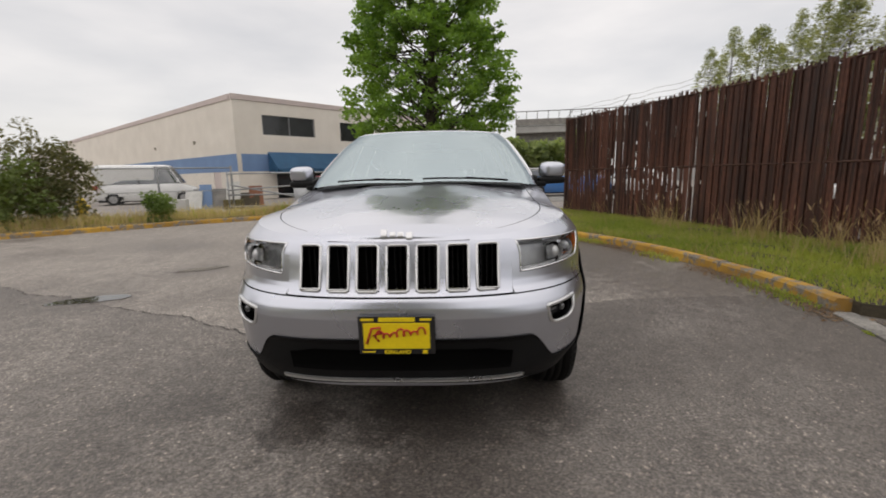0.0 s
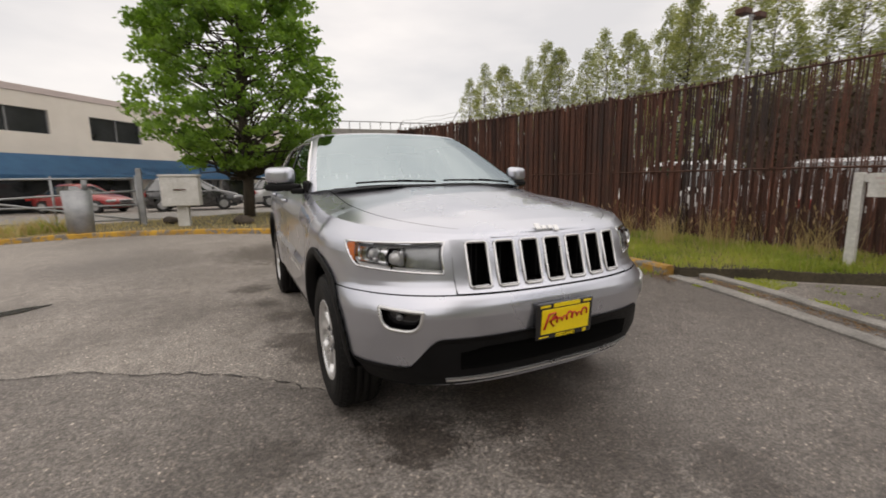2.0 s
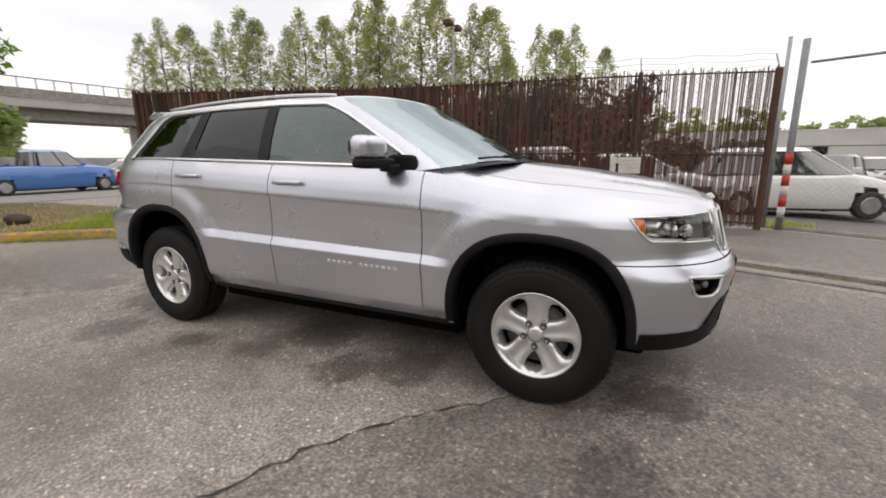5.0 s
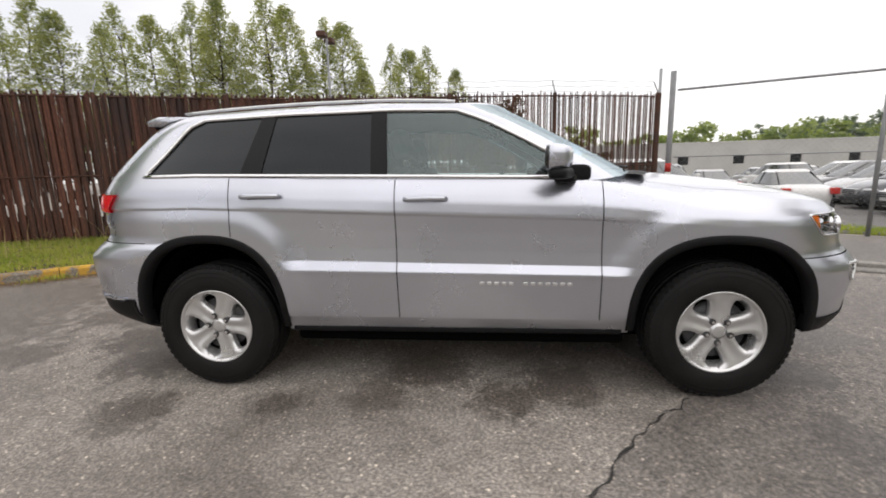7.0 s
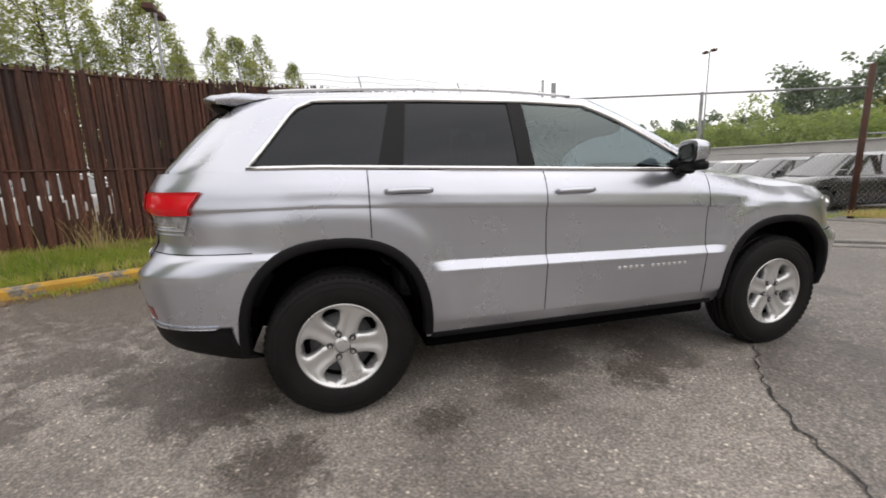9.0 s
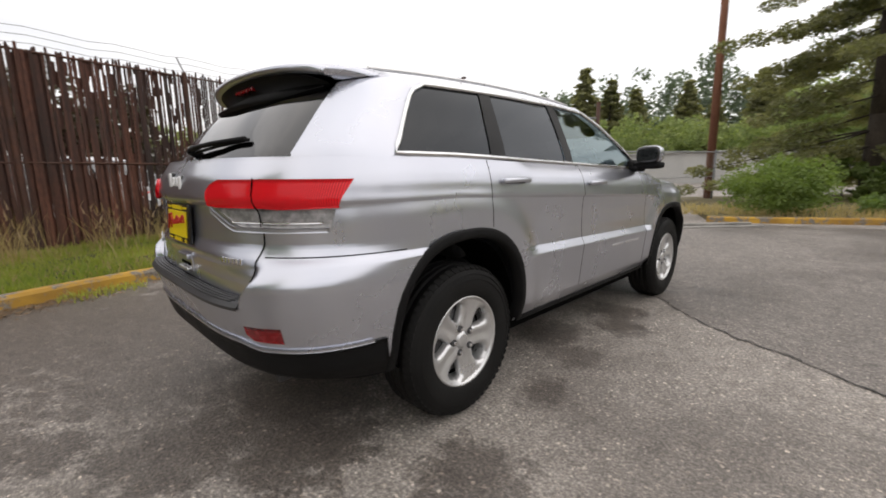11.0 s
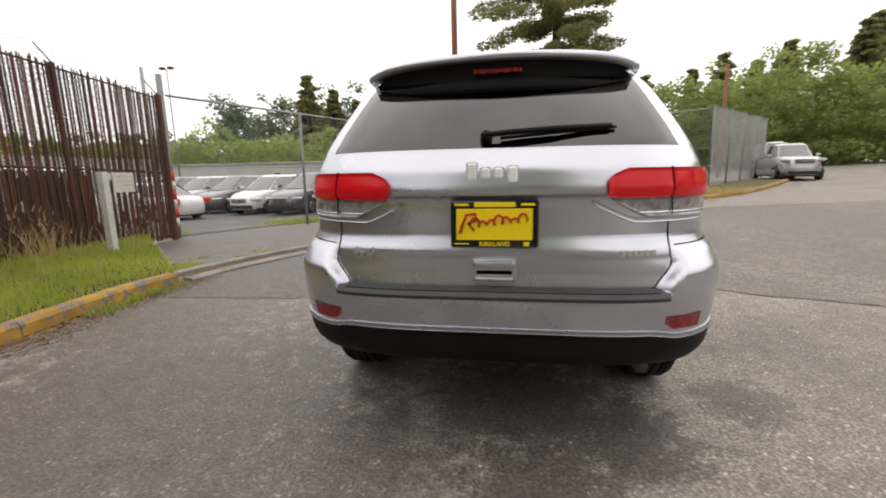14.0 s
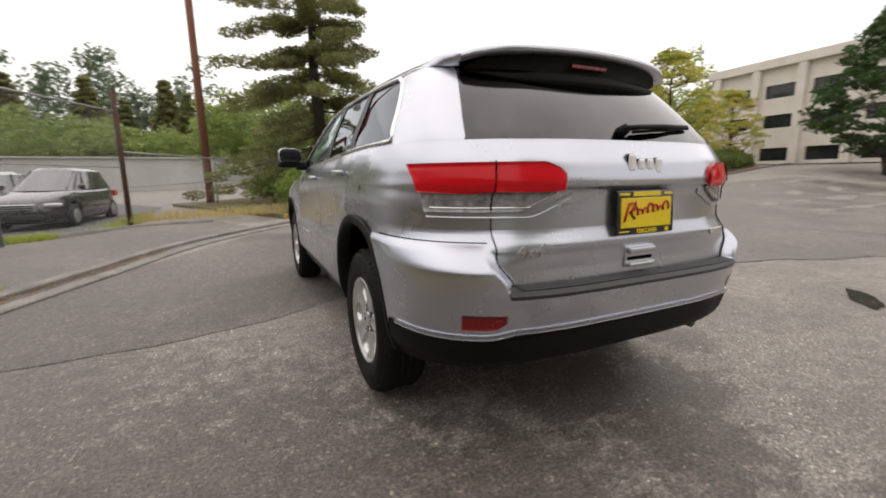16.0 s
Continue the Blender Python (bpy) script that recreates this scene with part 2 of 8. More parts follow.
M_STUCCO = surface("cream_stucco", (0.70, 0.645, 0.57), (0.80, 0.745, 0.665), 0.6, (0.8, 0.95), fine=30, bump=0.2, grain=0.12)
M_STUCCO_PINK = surface("pinkish_band", (0.52, 0.44, 0.42), (0.62, 0.53, 0.50), 0.6, (0.8, 0.95), fine=30, grain=0.1)
M_BLUE = surface("blue_band", (0.13, 0.22, 0.40), (0.18, 0.29, 0.48), 0.8, (0.6, 0.8), fine=20, grain=0.15)
M_AWNING = surface("blue_awning", (0.05, 0.17, 0.34), (0.09, 0.25, 0.44), 1.2, (0.4, 0.6), fine=25, grain=0.2)
M_CONCRETE = surface("grey_concrete", (0.34, 0.33, 0.31), (0.45, 0.44, 0.42), 0.5, (0.8, 0.95), fine=18, grain=0.15, bump=0.2)
M_DARKGLASS = surface("dark_window", (0.012, 0.014, 0.016), (0.03, 0.033, 0.036), 0.7, (0.05, 0.12), fine=10)
M_BARK = surface("bark", (0.045, 0.033, 0.024), (0.10, 0.078, 0.058), 5, (0.85, 1.0), fine=40, bump=0.9, grain=0.5, stretch=(1, 1, 0.3))
M_REDBARK = surface("reddish_pole", (0.22, 0.085, 0.05), (0.33, 0.15, 0.09), 3, (0.8, 0.95), fine=40, grain=0.3, stretch=(1, 1, 0.2))
M_LEAF = leaf_mat("maple_leaf", (0.066, 0.14, 0.022), (0.25, 0.375, 0.075), 0.52)
M_POPLAR = leaf_mat("poplar_leaf", (0.105, 0.135, 0.055), (0.36, 0.355, 0.165), 0.5)
M_CONIFER = leaf_mat("conifer_needles", (0.115, 0.125, 0.066), (0.29, 0.275, 0.145), 0.45)
# paled greens, with distance haze mixed into the leaf colours
M_FARWOOD = leaf_mat("far_foliage", (0.15, 0.20, 0.095), (0.33, 0.37, 0.16), 0.45)
M_AUTUMN = leaf_mat("autumn_leaf", (0.24, 0.31, 0.09), (0.55, 0.41, 0.15), 0.45)
M_CLIPPED = leaf_mat("clipped_hedge", (0.07, 0.11, 0.025), (0.15, 0.19, 0.05), 0.3)
# greyer still: the air's haze is painted into the hill's leaves
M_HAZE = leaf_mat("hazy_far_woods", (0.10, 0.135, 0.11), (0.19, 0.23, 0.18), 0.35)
M_HEDGE = leaf_mat("hedge_leaf", (0.025, 0.055, 0.018), (0.065, 0.115, 0.035), 0.3)
M_GRASS = leaf_mat("grass_blade", (0.165, 0.235, 0.036), (0.44, 0.44, 0.115), 0.5)
M_STRAW = leaf_mat("dry_grass", (0.36, 0.27, 0.13), (0.56, 0.44, 0.24), 0.35)
M_DUMPSTER = surface("green_steel", (0.010, 0.045, 0.035), (0.018, 0.07, 0.052), 2, (0.4, 0.6), fine=20)
M_YELLOW = surface("yellow_paint", (0.62, 0.42, 0.02), (0.75, 0.52, 0.03), 4, (0.4, 0.6), fine=30)
M_RED = surface("red_paint", (0.50, 0.02, 0.015), (0.62, 0.035, 0.025), 4, (0.4, 0.6), fine=30)
M_MULCH = surface("bark_mulch", (0.10, 0.03, 0.02), (0.18, 0.07, 0.04), 3, (0.9, 1), fine=20, grain=0.5, bump=0.6)

# worn yellow kerb paint: paint flakes off to bare concrete
m, n, l, b = node_mat("kerb_yellow")
v_ = n.new("ShaderNodeNewGeometry").outputs["Position"]
flake_ = noise_of(n, l, v_, 5.5, 6, 0.7)
dirt_ = noise_of(n, l, v_, 1.3, 4, 0.6)
conc_ = ramp_of(n, l, noise_of(n, l, v_, 40, 3), [(0.3, (0.12, 0.10, 0.08)), (0.7, (0.27, 0.245, 0.21))])
yel_ = ramp_of(n, l, dirt_, [(0.32, (0.27, 0.145, 0.03)), (0.66, (0.58, 0.335, 0.04))])
l.new(mix_of(n, l, value_map(n, l, flake_, 0.0, 1.0, 0.49, 0.57), yel_, conc_), b.inputs["Base Color"])
b.inputs["Roughness"].default_value = 0.8
bump_of(n, l, b, flake_, 0.5, 0.01)
M_KERB_YELLOW = m

# ---------- building helpers ----------


def part(name, bm, material, parent=None, label="", smooth=False):
    """Link a bmesh as one mesh object."""
    me = bpy.data.meshes.new(name)
    bm.to_mesh(me)
    bm.free()
    me.materials.append(material)
    if smooth:
        me.polygons.foreach_set("use_smooth", [True] * len(me.polygons))
    ob = new(name, me)
    ob.parent = parent
    if label:
        ob["label"] = label
    return ob


def raw(name, verts, faces, material, parent=None, label="", smooth=False):
    me = bpy.data.meshes.new(name)
    me.from_pydata([tuple(v) for v in verts], [], [tuple(q) for q in faces])
    me.materials.append(material)
    if smooth:
        me.polygons.foreach_set("use_smooth", [True] * len(me.polygons))
    ob = new(name, me)
    ob.parent = parent
    if label:
        ob["label"] = label
    return ob


def base(name, m, label, category, group=""):
    ob = new(name)
    ob.empty_display_size = 0.1
    ob.matrix_world = m
    return tagged(ob, label, category, group)


def box(bm, lo, hi, bevel=0.0, m=None):
    r = bmesh.ops.create_cube(bm, size=1.0)["verts"]
    s = [b - a for a, b in zip(lo, hi)]
    c = [(a + b) / 2 for a, b in zip(lo, hi)]
    bmesh.ops.transform(bm, matrix=Matrix.Translation(c) @ Matrix.Diagonal((*s, 1)), verts=r)
    if bevel:
        es = list({e for v in r for e in v.link_edges})
        bmesh.ops.bevel(bm, geom=es, offset=bevel, segments=2, affect="EDGES", profile=0.5)
    if m is not None:
        bmesh.ops.transform(bm, matrix=m, verts=[v for v in bm.verts if v in r or not bevel] if not bevel else bm.verts)
    return bm


def boxed(lo, hi, bevel=0.0):
    return box(bmesh.new(), lo, hi, bevel)


def tube(bm, p, q, r1, r2=None, seg=8):
    """A closed tapered cylinder from p to q."""
    p, q = Vector(p), Vector(q)
    d = q - p
    if d.length < 1e-6:
        return bm
    m = Matrix.Translation((p + q) / 2) @ d.to_track_quat("Z", "Y").to_matrix().to_4x4()
    bmesh.ops.create_cone(bm, cap_ends=True, segments=seg, radius1=r1, radius2=r1 if r2 is None else r2, depth=d.length, matrix=m)
    return bm


def tubed(p, q, r1, r2=None, seg=10):
    return tube(bmesh.new(), p, q, r1, r2, seg)


def step01(a, b, v):
    t = min(1.0, max(0.0, (v - a) / (b - a)))
    return t * t * (3 - 2 * t)


def height(x, y):
    """The lie of the land: level round the car, tilting gently across beyond it."""
    return step01(0, 11, -y) * (-0.04 * min(10.0, max(-45.0, x)))


def smooth_line(pts, n):
    """Catmull-Rom through the points, n samples evenly spaced by length."""
    p = [Vector(q) for q in pts]
    p = [2 * p[0] - p[1]] + p + [2 * p[-1] - p[-2]]
    out = []
    for i in range(1, len(p) - 2):
        for k in range(20):
            t = k / 20
            a, b, c, d = p[i - 1], p[i], p[i + 1], p[i + 2]
            out.append(0.5 * (2 * b + (c - a) * t + (2 * a - 5 * b + 4 * c - d) * t * t + (3 * b - a - 3 * c + d) * t ** 3))
    out.append(p[-2])
    cum = [0.0]
    for a, b in zip(out, out[1:]):
        cum.append(cum[-1] + (b - a).length)
    res, j = [], 0
    for k in range(n):
        s = cum[-1] * k / (n - 1)
        while j < len(cum) - 2 and cum[j + 1] < s:
            j += 1
        f = (s - cum[j]) / max(1e-9, cum[j + 1] - cum[j])
        res.append(out[j].lerp(out[j + 1], f))
    return res


def line_length(pts):
    return sum((Vector(b) - Vector(a)).length for a, b in zip(pts, pts[1:]))


# ---------- ground ----------
KERB_SIDE = [(0.35, 7.35), (1.45, 6.05), (2.35, 4.85), (3.0, 3.7), (3.42, 2.5), (3.64, 1.4), (3.74, 0.4), (3.70, -0.25)]
KERB_BACK = [(0.35, 7.35), (-0.75, 8.15), (-2.4, 9.1), (-4.9, 9.65), (-7.0, 8.7), (-9.0, 6.9), (-10.8, 5.3), (-14.5, 2.6), (-22, -1)]
KERB_FAR = [(7.25, -4.45), (6.3, -7.5), (4.1, -9.9), (2.2, -9.6), (0.4, -8.6), (-1.4, -8.9), (-4.2, -9.7), (-8.0, -12.0), (-14, -20), (-24, -36), (-40, -62)]
FENCE = [(6.95, -3.95), (6.42, -0.2), (5.62, 3.9), (3.55, 9.3)]


def ground_sheet():
    rings = [0, 1.5, 3, 4.5, 6, 7.5, 9, 10.5, 12, 14, 16, 19, 22, 26, 31, 38, 47, 60, 80, 120, 200, 400, 900]
    line = sorted({-v for v in rings} | set(rings))
    n = len(line)
    vs = [(x, y, height(x, y) if max(abs(x), abs(y)) < 100 else height(x, y)) for y in line for x in line]
    fs = [(j * n + i, j * n + i + 1, (j + 1) * n + i + 1, (j + 1) * n + i) for j in range(n - 1) for i in range(n - 1)]
    return tagged(raw("ground", vs, fs, M_ASPHALT, smooth=True), "worn grey asphalt yard, patchy and damp, car's shade painted in", "ground", kind="structure")


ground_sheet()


def strip(name, inner, outer, n, rows, lift0, lift1, mat, label, bump=0.03, category="verge"):
    a, b = smooth_line(inner, n), smooth_line(outer, n)
    vs = []
    for i in range(n):
        for k in range(rows):
            f = k / (rows - 1)
            p = a[i].lerp(b[i], f)
            z = height(p.x, p.y) + lift0 + (lift1 - lift0) * f
            if 0 < k:
                z += bump * noise.noise((p.x * 1.7, p.y * 1.7, 3.0))
            vs.append((p.x, p.y, z))
    fs = [(i * rows + k, i * rows + k + 1, (i + 1) * rows + k + 1, (i + 1) * rows + k) for i in range(n - 1) for k in range(rows - 1)]
    rim = [i * rows for i in range(n)] + [(n - 1) * rows + k for k in range(1, rows)] + [i * rows + rows - 1 for i in range(n - 2, -1, -1)] + [k for k in range(rows - 2, 0, -1)]
    o = len(vs)
    vs += [(vs[i][0], vs[i][1], vs[i][2] - lift0 - 0.12) for i in rim]
    fs += [(rim[j], rim[(j + 1) % len(rim)], o + (j + 1) % len(rim), o + j) for j in range(len(rim))]
    ob = raw(name, vs, fs, mat)
    return tagged(ob, label, category, kind="structure")


def sweep(name, line, prof, mat, parent=None, label=""):
    """Sweep a closed (offset to the line's left, height) profile along a ground line."""
    n, m = len(line), len(prof)
    vs = []
    for i, p in enumerate(line):
        t = (line[min(n - 1, i + 1)] - line[max(0, i - 1)]).normalized()
        left = Vector((-t.y, t.x))
        for o, z in prof:
            q = p + left * o
            vs.append((q.x, q.y, height(p.x, p.y) + z))
    fs = [(i * m + k, i * m + (k + 1) % m, (i + 1) * m + (k + 1) % m, (i + 1) * m + k) for i in range(n - 1) for k in range(m)]
    fs += [tuple(range(m - 1, -1, -1)), tuple((n - 1) * m + k for k in range(m))]
    return raw(name, vs, fs, mat, parent, label)


def kerb_run(name, pts, mat, label, side, piece=2.4, w=0.17, h=0.13):
    """A kerb of cast lengths with joints between them. side: +1 when the raised ground lies to the line's left."""
    holder = tagged(new(name), label, "kerb", kind="structure")
    line = smooth_line(pts, max(8, int(line_length(pts) / 0.2)))
    per = max(2, int(piece / 0.2))
    prof = [(0.0, -0.05), (0.012, h - 0.03), (0.035, h), (w, h - 0.005), (w, -0.05)]
    prof = [(side * o, z) for o, z in prof]
    if side > 0:
        prof.reverse()
    for i in range(0, len(line) - 1, per):
        seg = line[i:i + per + 1]
        if len(seg) < 2:
            continue
        seg = [p.copy() for p in seg]
        seg[-1] = seg[-1].lerp(seg[-2], 0.06)
        jig = 0.012 * noise.noise((i * 0.37, 1.3, 0.2))
        sweep("kerb_stone", seg, [(o, z + (jig if z > 0 else 0)) for o, z in prof], mat, holder)
    return holder


kerb_run("kerb_1", KERB_SIDE, M_KERB_YELLOW, "low concrete kerb with worn yellow paint", 1)
kerb_run("kerb_2", KERB_BACK, M_KERB_YELLOW, "curved concrete kerb with faded yellow paint", -1)
kerb_run("kerb_3", KERB_FAR[4:], M_KERB_YELLOW, "concrete kerb edged with dry leaves", 1, piece=3)

strip("verge_1", [(3.86, -0.35), (3.90, 0.4), (3.80, 1.42), (3.58, 2.55), (3.15, 3.78), (2.48, 4.95), (1.55, 6.18), (0.45, 7.5)],
      [(6.9, -3.2), (6.45, 0.0), (6.05, 2.0), (5.7, 3.9), (5.1, 5.6), (4.5, 7.2), (3.9, 8.6), (3.6, 9.5)], 60, 14, 0.11, 0.17, M_SOIL, "soil verge under rough grass beside the fence", 0.05)
strip("verge_2", [(0.45, 7.5), (-0.7, 8.32), (-2.35, 9.28), (-4.95, 9.85), (-7.15, 8.85), (-9.15, 7.05), (-10.95, 5.45), (-14.6, 2.8), (-22, -0.8)],
      [(3.6, 9.5), (3.0, 15), (-1, 15.6), (-5, 13.2), (-8.4, 11.4), (-11, 9.6), (-13.5, 7.6), (-17, 5), (-24, 1.5)], 80, 10, 0.11, 0.12, M_DRYGRASS, "dry yellow grass verge behind the kerb")
strip("verge_3", [(0.4, -8.8), (-1.4, -9.1), (-4.2, -9.9), (-8.0, -12.2), (-14, -20.2), (-24, -36)],
      [(4.2, -19), (-1, -21), (-5, -20), (-9, -20), (-15, -23), (-25, -37)], 60, 8, 0.11, 0.12, M_DRYGRASS, "dry grass verge with weeds")
strip("lot_surface", [(9, 12), (9, 4), (7.3, -1), (7.4, -4.4), (6.4, -7.5), (4.3, -10.2), (4.6, -19)],
      [(53, 14), (53, 4), (53, -8), (53, -20), (53, -40), (45, -54), (20, -54)], 50, 14, 0.012, 0.012, M_GRAVEL, "pale gravel car lot behind the fence", 0.0, "lot")

# flush concrete gutter strips across the driveway mouth
GUTTER = [(3.62, -0.35), (3.45, -1.1), (3.1, -2.1), (2.75, -3.1), (2.35, -4.3), (1.7, -5.5), (0.6, -6.8), (-0.8, -8.0)]
for off, wd, up in ((0.0, 0.16, 0.035), (0.42, 0.13, 0.05)):
    sweep_line = smooth_line(GUTTER, 60)
    tagged(sweep("gutter_strip", sweep_line, [(off, -0.05), (off, up - 0.012), (off + 0.02, up), (off + wd, up), (off + wd, -0.05)][::-1], M_KERB),
           "flush concrete gutter strip with moss", "gutter", kind="structure")
kerb_run("kerb_4", KERB_FAR[:4], M_KERB, "grey concrete kerb at the driveway mouth", 1, piece=3, w=0.14, h=0.07)
strip("driveway_apron", [(3.85, -0.5), (3.6, -1.3), (3.3, -2.1), (2.95, -3.1), (2.55, -4.3), (1.9, -5.5), (1.0, -6.6)],
      [(6.8, -3.3), (6.9, -3.8), (7.0, -4.6), (6.4, -6.4), (5.4, -8.2), (4.0, -9.7), (2.0, -9.5)], 30, 8, 0.006, 0.006, M_ASPHALT2, "darker patched asphalt driveway apron", 0.0, "driveway")

# a smoother, damper paving patch in front of the car and the crack along its edge
PATCH_EDGE = [(-24, 3.2), (-15, 3.4), (-9.5, 2.4), (-6.5, 1.2), (-4.2, 0.35), (-2.9, -0.15), (-2.02, -0.5), (-1.35, -0.95), (-0.95, -1.35)]
PATCH_SIDE = [(-0.6, -1.3), (0.0, -1.0), (0.6, -0.4), (1.6, 0.1), (2.8, 0.25), (3.8, 0.3)]


def crack(name, pts, width, lift, seed, label):
    line = smooth_line(pts, int(line_length(pts) / 0.03))
    vs, fs = [], []
    for i, p in enumerate(line):
        t = (line[min(len(line) - 1, i + 1)] - line[max(0, i - 1)]).normalized()
        left = Vector((-t.y, t.x))
        off = 0.10 * noise.noise((p.x * 1.6, p.y * 1.6, seed)) + 0.045 * noise.noise((p.x * 9, p.y * 9, seed)) + 0.022 * noise.noise((p.x * 31, p.y * 31, seed))
        w = width * (0.18 + 1.5 * abs(noise.noise((p.x * 5, p.y * 5, seed + 3))))
        for s in (-1, 1):
            q = p + left * (off + s * w)
            vs.append((q.x, q.y, height(q.x, q.y) + lift))
        if i:
            fs.append((2 * i - 2, 2 * i - 1, 2 * i + 1, 2 * i))
    return tagged(raw(name, vs, fs, M_CRACK), label, "crack", kind="structure")


crack("asphalt_crack", PATCH_EDGE, 0.011, 0.009, 1.0, "dark open crack across the asphalt")
crack("asphalt_crack", [(-4.4, 0.4), (-4.9, -0.8), (-5.2, -2.2), (-6.4, -3.6)], 0.008, 0.005, 4.0, "fine branching crack in the asphalt")
pl = smooth_line(PATCH_EDGE + PATCH_SIDE, 170)
pv, pf = [], []
for i, p in enumerate(pl):
    o = 0.10 * noise.noise((p.x * 1.6, p.y * 1.6, 1.0))
    far_y = -8.4 if p.x < 0 else -8.4 + 1.95 * p.x
    for k in range(9):
        f = k / 8
        y = (p.y + o) * (1 - f) + far_y * f
        pv.append((p.x, y, height(p.x, y) + 0.004))
    if i:
        pf += [(9 * (i - 1) + k, 9 * (i - 1) + k + 1, 9 * i + k + 1, 9 * i + k) for k in range(8)]
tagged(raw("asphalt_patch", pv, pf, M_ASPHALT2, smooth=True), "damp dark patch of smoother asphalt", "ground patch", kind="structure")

# shallow puddles left in the dips
for cx, cy, ra, rb, ang in ((-3.85, 0.33, 0.40, 0.15, 25), (-3.55, 1.88, 0.34, 0.10, 35), (-5.6, -1.6, 0.5, 0.14, 15)):
    vs = [(cx, cy, height(cx, cy) + 0.0075)]
    for i in range(48):
        a = 2 * math.pi * i / 48
        k = 1 + 0.35 * noise.noise((math.cos(a) * 1.6 + cx, math.sin(a) * 1.6 + cy, 3.0)) + 0.07 * noise.noise((math.cos(a) * 6, math.sin(a) * 6, cx))
        ux, uy = ra * k * math.cos(a), rb * k * math.sin(a)
        c_, s_ = math.cos(math.radians(ang)), math.sin(math.radians(ang))
        x, y = cx + ux * c_ - uy * s_, cy + ux * s_ + uy * c_
        vs.append((x, y, height(x, y) + 0.0075))
    tagged(raw("puddle", vs, [(0, 1 + i, 1 + (i + 1) % 48) for i in range(48)], M_WATER), "shallow rain puddle reflecting the sky", "puddle", kind="structure")

# ---------- grass ----------


def blades(name, count, where, hgt_range, width, mat, label, seed, lean=0.35):
    rng = np.random.default_rng(seed)
    vs, fs = [], []
    k = 0
    tries = 0
    while k < count and tries < count * 6:
        tries += 1
        got = where(rng)
        if got is None:
            continue
        x, y, z, s = got
        h = rng.uniform(*hgt_range) * s
        a = rng.uniform(0, 6.283)
        dx, dy = math.cos(a), math.sin(a)
        la, ll = rng.uniform(0, 6.283), h * rng.uniform(0.1, lean)
        mx, my = x + math.cos(la) * ll * 0.35, y + math.sin(la) * ll * 0.35
        tx, ty = x + math.cos(la) * ll, y + math.sin(la) * ll
        w = width * rng.uniform(0.6, 1.3)
        vs += [(x - dx * w, y - dy * w, z), (x + dx * w, y + dy * w, z), (mx + dx * w * 0.7, my + dy * w * 0.7, z + h * 0.55), (mx - dx * w * 0.7, my - dy * w * 0.7, z + h * 0.55), (tx, ty, z + h)]
        o = 5 * k
        fs += [(o, o + 1, o + 2, o + 3), (o + 3, o + 2, o + 4)]
        k += 1
    return tagged(raw(name, vs, fs, mat), label, "grass", kind="stuff")


V_IN = smooth_line([(3.86, -0.35), (3.90, 0.4), (3.80, 1.42), (3.58, 2.55), (3.15, 3.78), (2.48, 4.95), (1.55, 6.18), (0.45, 7.5)], 80)
V_OUT = smooth_line([(6.9, -3.2), (6.45, 0.0), (6.05, 2.0), (5.7, 3.9), (5.1, 5.6), (4.5, 7.2), (3.9, 8.6), (3.6, 9.5)], 80)


def on_verge(dens=None, lo=0.0, hi=1.0):
    def pick(rng):
        i, f = rng.integers(0, 79), rng.uniform(lo, hi)
        p = V_IN[i].lerp(V_OUT[i], f).lerp(V_IN[i + 1].lerp(V_OUT[i + 1], f), rng.uniform())
        c = noise.noise((p.x * 0.9, p.y * 0.9, 7.0))
        if dens and rng.uniform() > dens(p, f, c):
            return None
        return p.x, p.y, height(p.x, p.y) + 0.09 + 0.06 * f, 0.75 + 0.5 * abs(c)
    return pick


blades("verge_grass", 46000, on_verge(lambda p, f, c: 0.45 + 0.75 * (c + 0.4)), (0.03, 0.16), 0.0075, M_GRASS, "rough green grass on the verge", 3, 0.8)
CLUMPS = ((5.75, 1.25, 0.30), (5.5, 2.0, 0.22), (6.05, 0.45, 0.34), (5.2, 3.1, 0.25), (6.25, -0.7, 0.28), (4.6, 4.9, 0.25), (5.2, 0.9, 0.16))


def clump_of(p):
    return max(math.exp(-((p.x - cx) ** 2 + (p.y - cy) ** 2) / (r * r)) for cx, cy, r in CLUMPS)


blades("dry_tall_grass", 1900, on_verge(lambda p, f, c: 0.02 * f + clump_of(p), 0.3, 1.0), (0.22, 0.80), 0.0045, M_STRAW, "tall dry straw-coloured grass along the fence", 5, 0.75)
M_SEED = leaf_mat("grass_seed_head", (0.34, 0.22, 0.14), (0.56, 0.42, 0.29), 0.4)
head_pick = on_verge(lambda p, f, c: clump_of(p), 0.3, 1.0)


def seed_head(rng):
    got = head_pick(rng)
    return got and (got[0] + rng.normal() * 0.08, got[1] + rng.normal() * 0.08, got[2] + rng.uniform(0.3, 0.68), 1.0)


blades("grass_seed_heads", 420, seed_head, (0.06, 0.13), 0.010, M_SEED, "feathery pinkish-brown seed heads of the tall grass", 15, 0.9)
blades("dry_grass", 3200, on_verge(lambda p, f, c: 0.15 + 0.8 * max(0, -c + 0.2)), (0.05, 0.20), 0.005, M_STRAW, "short dry grass mixed into the verge", 6, 0.9)


def gutter_weed(rng):
    L = V_IN
    i = rng.integers(0, 79)
    p = L[i]
    n_ = noise.noise((p.x * 0.9, p.y * 1.1, 12.0))
    if n_ < 0.0:
        return None
    return p.x - 0.20 - abs(rng.normal(0, 0.12)), p.y + rng.uniform(-0.12, 0.12), 0.0, 0.8


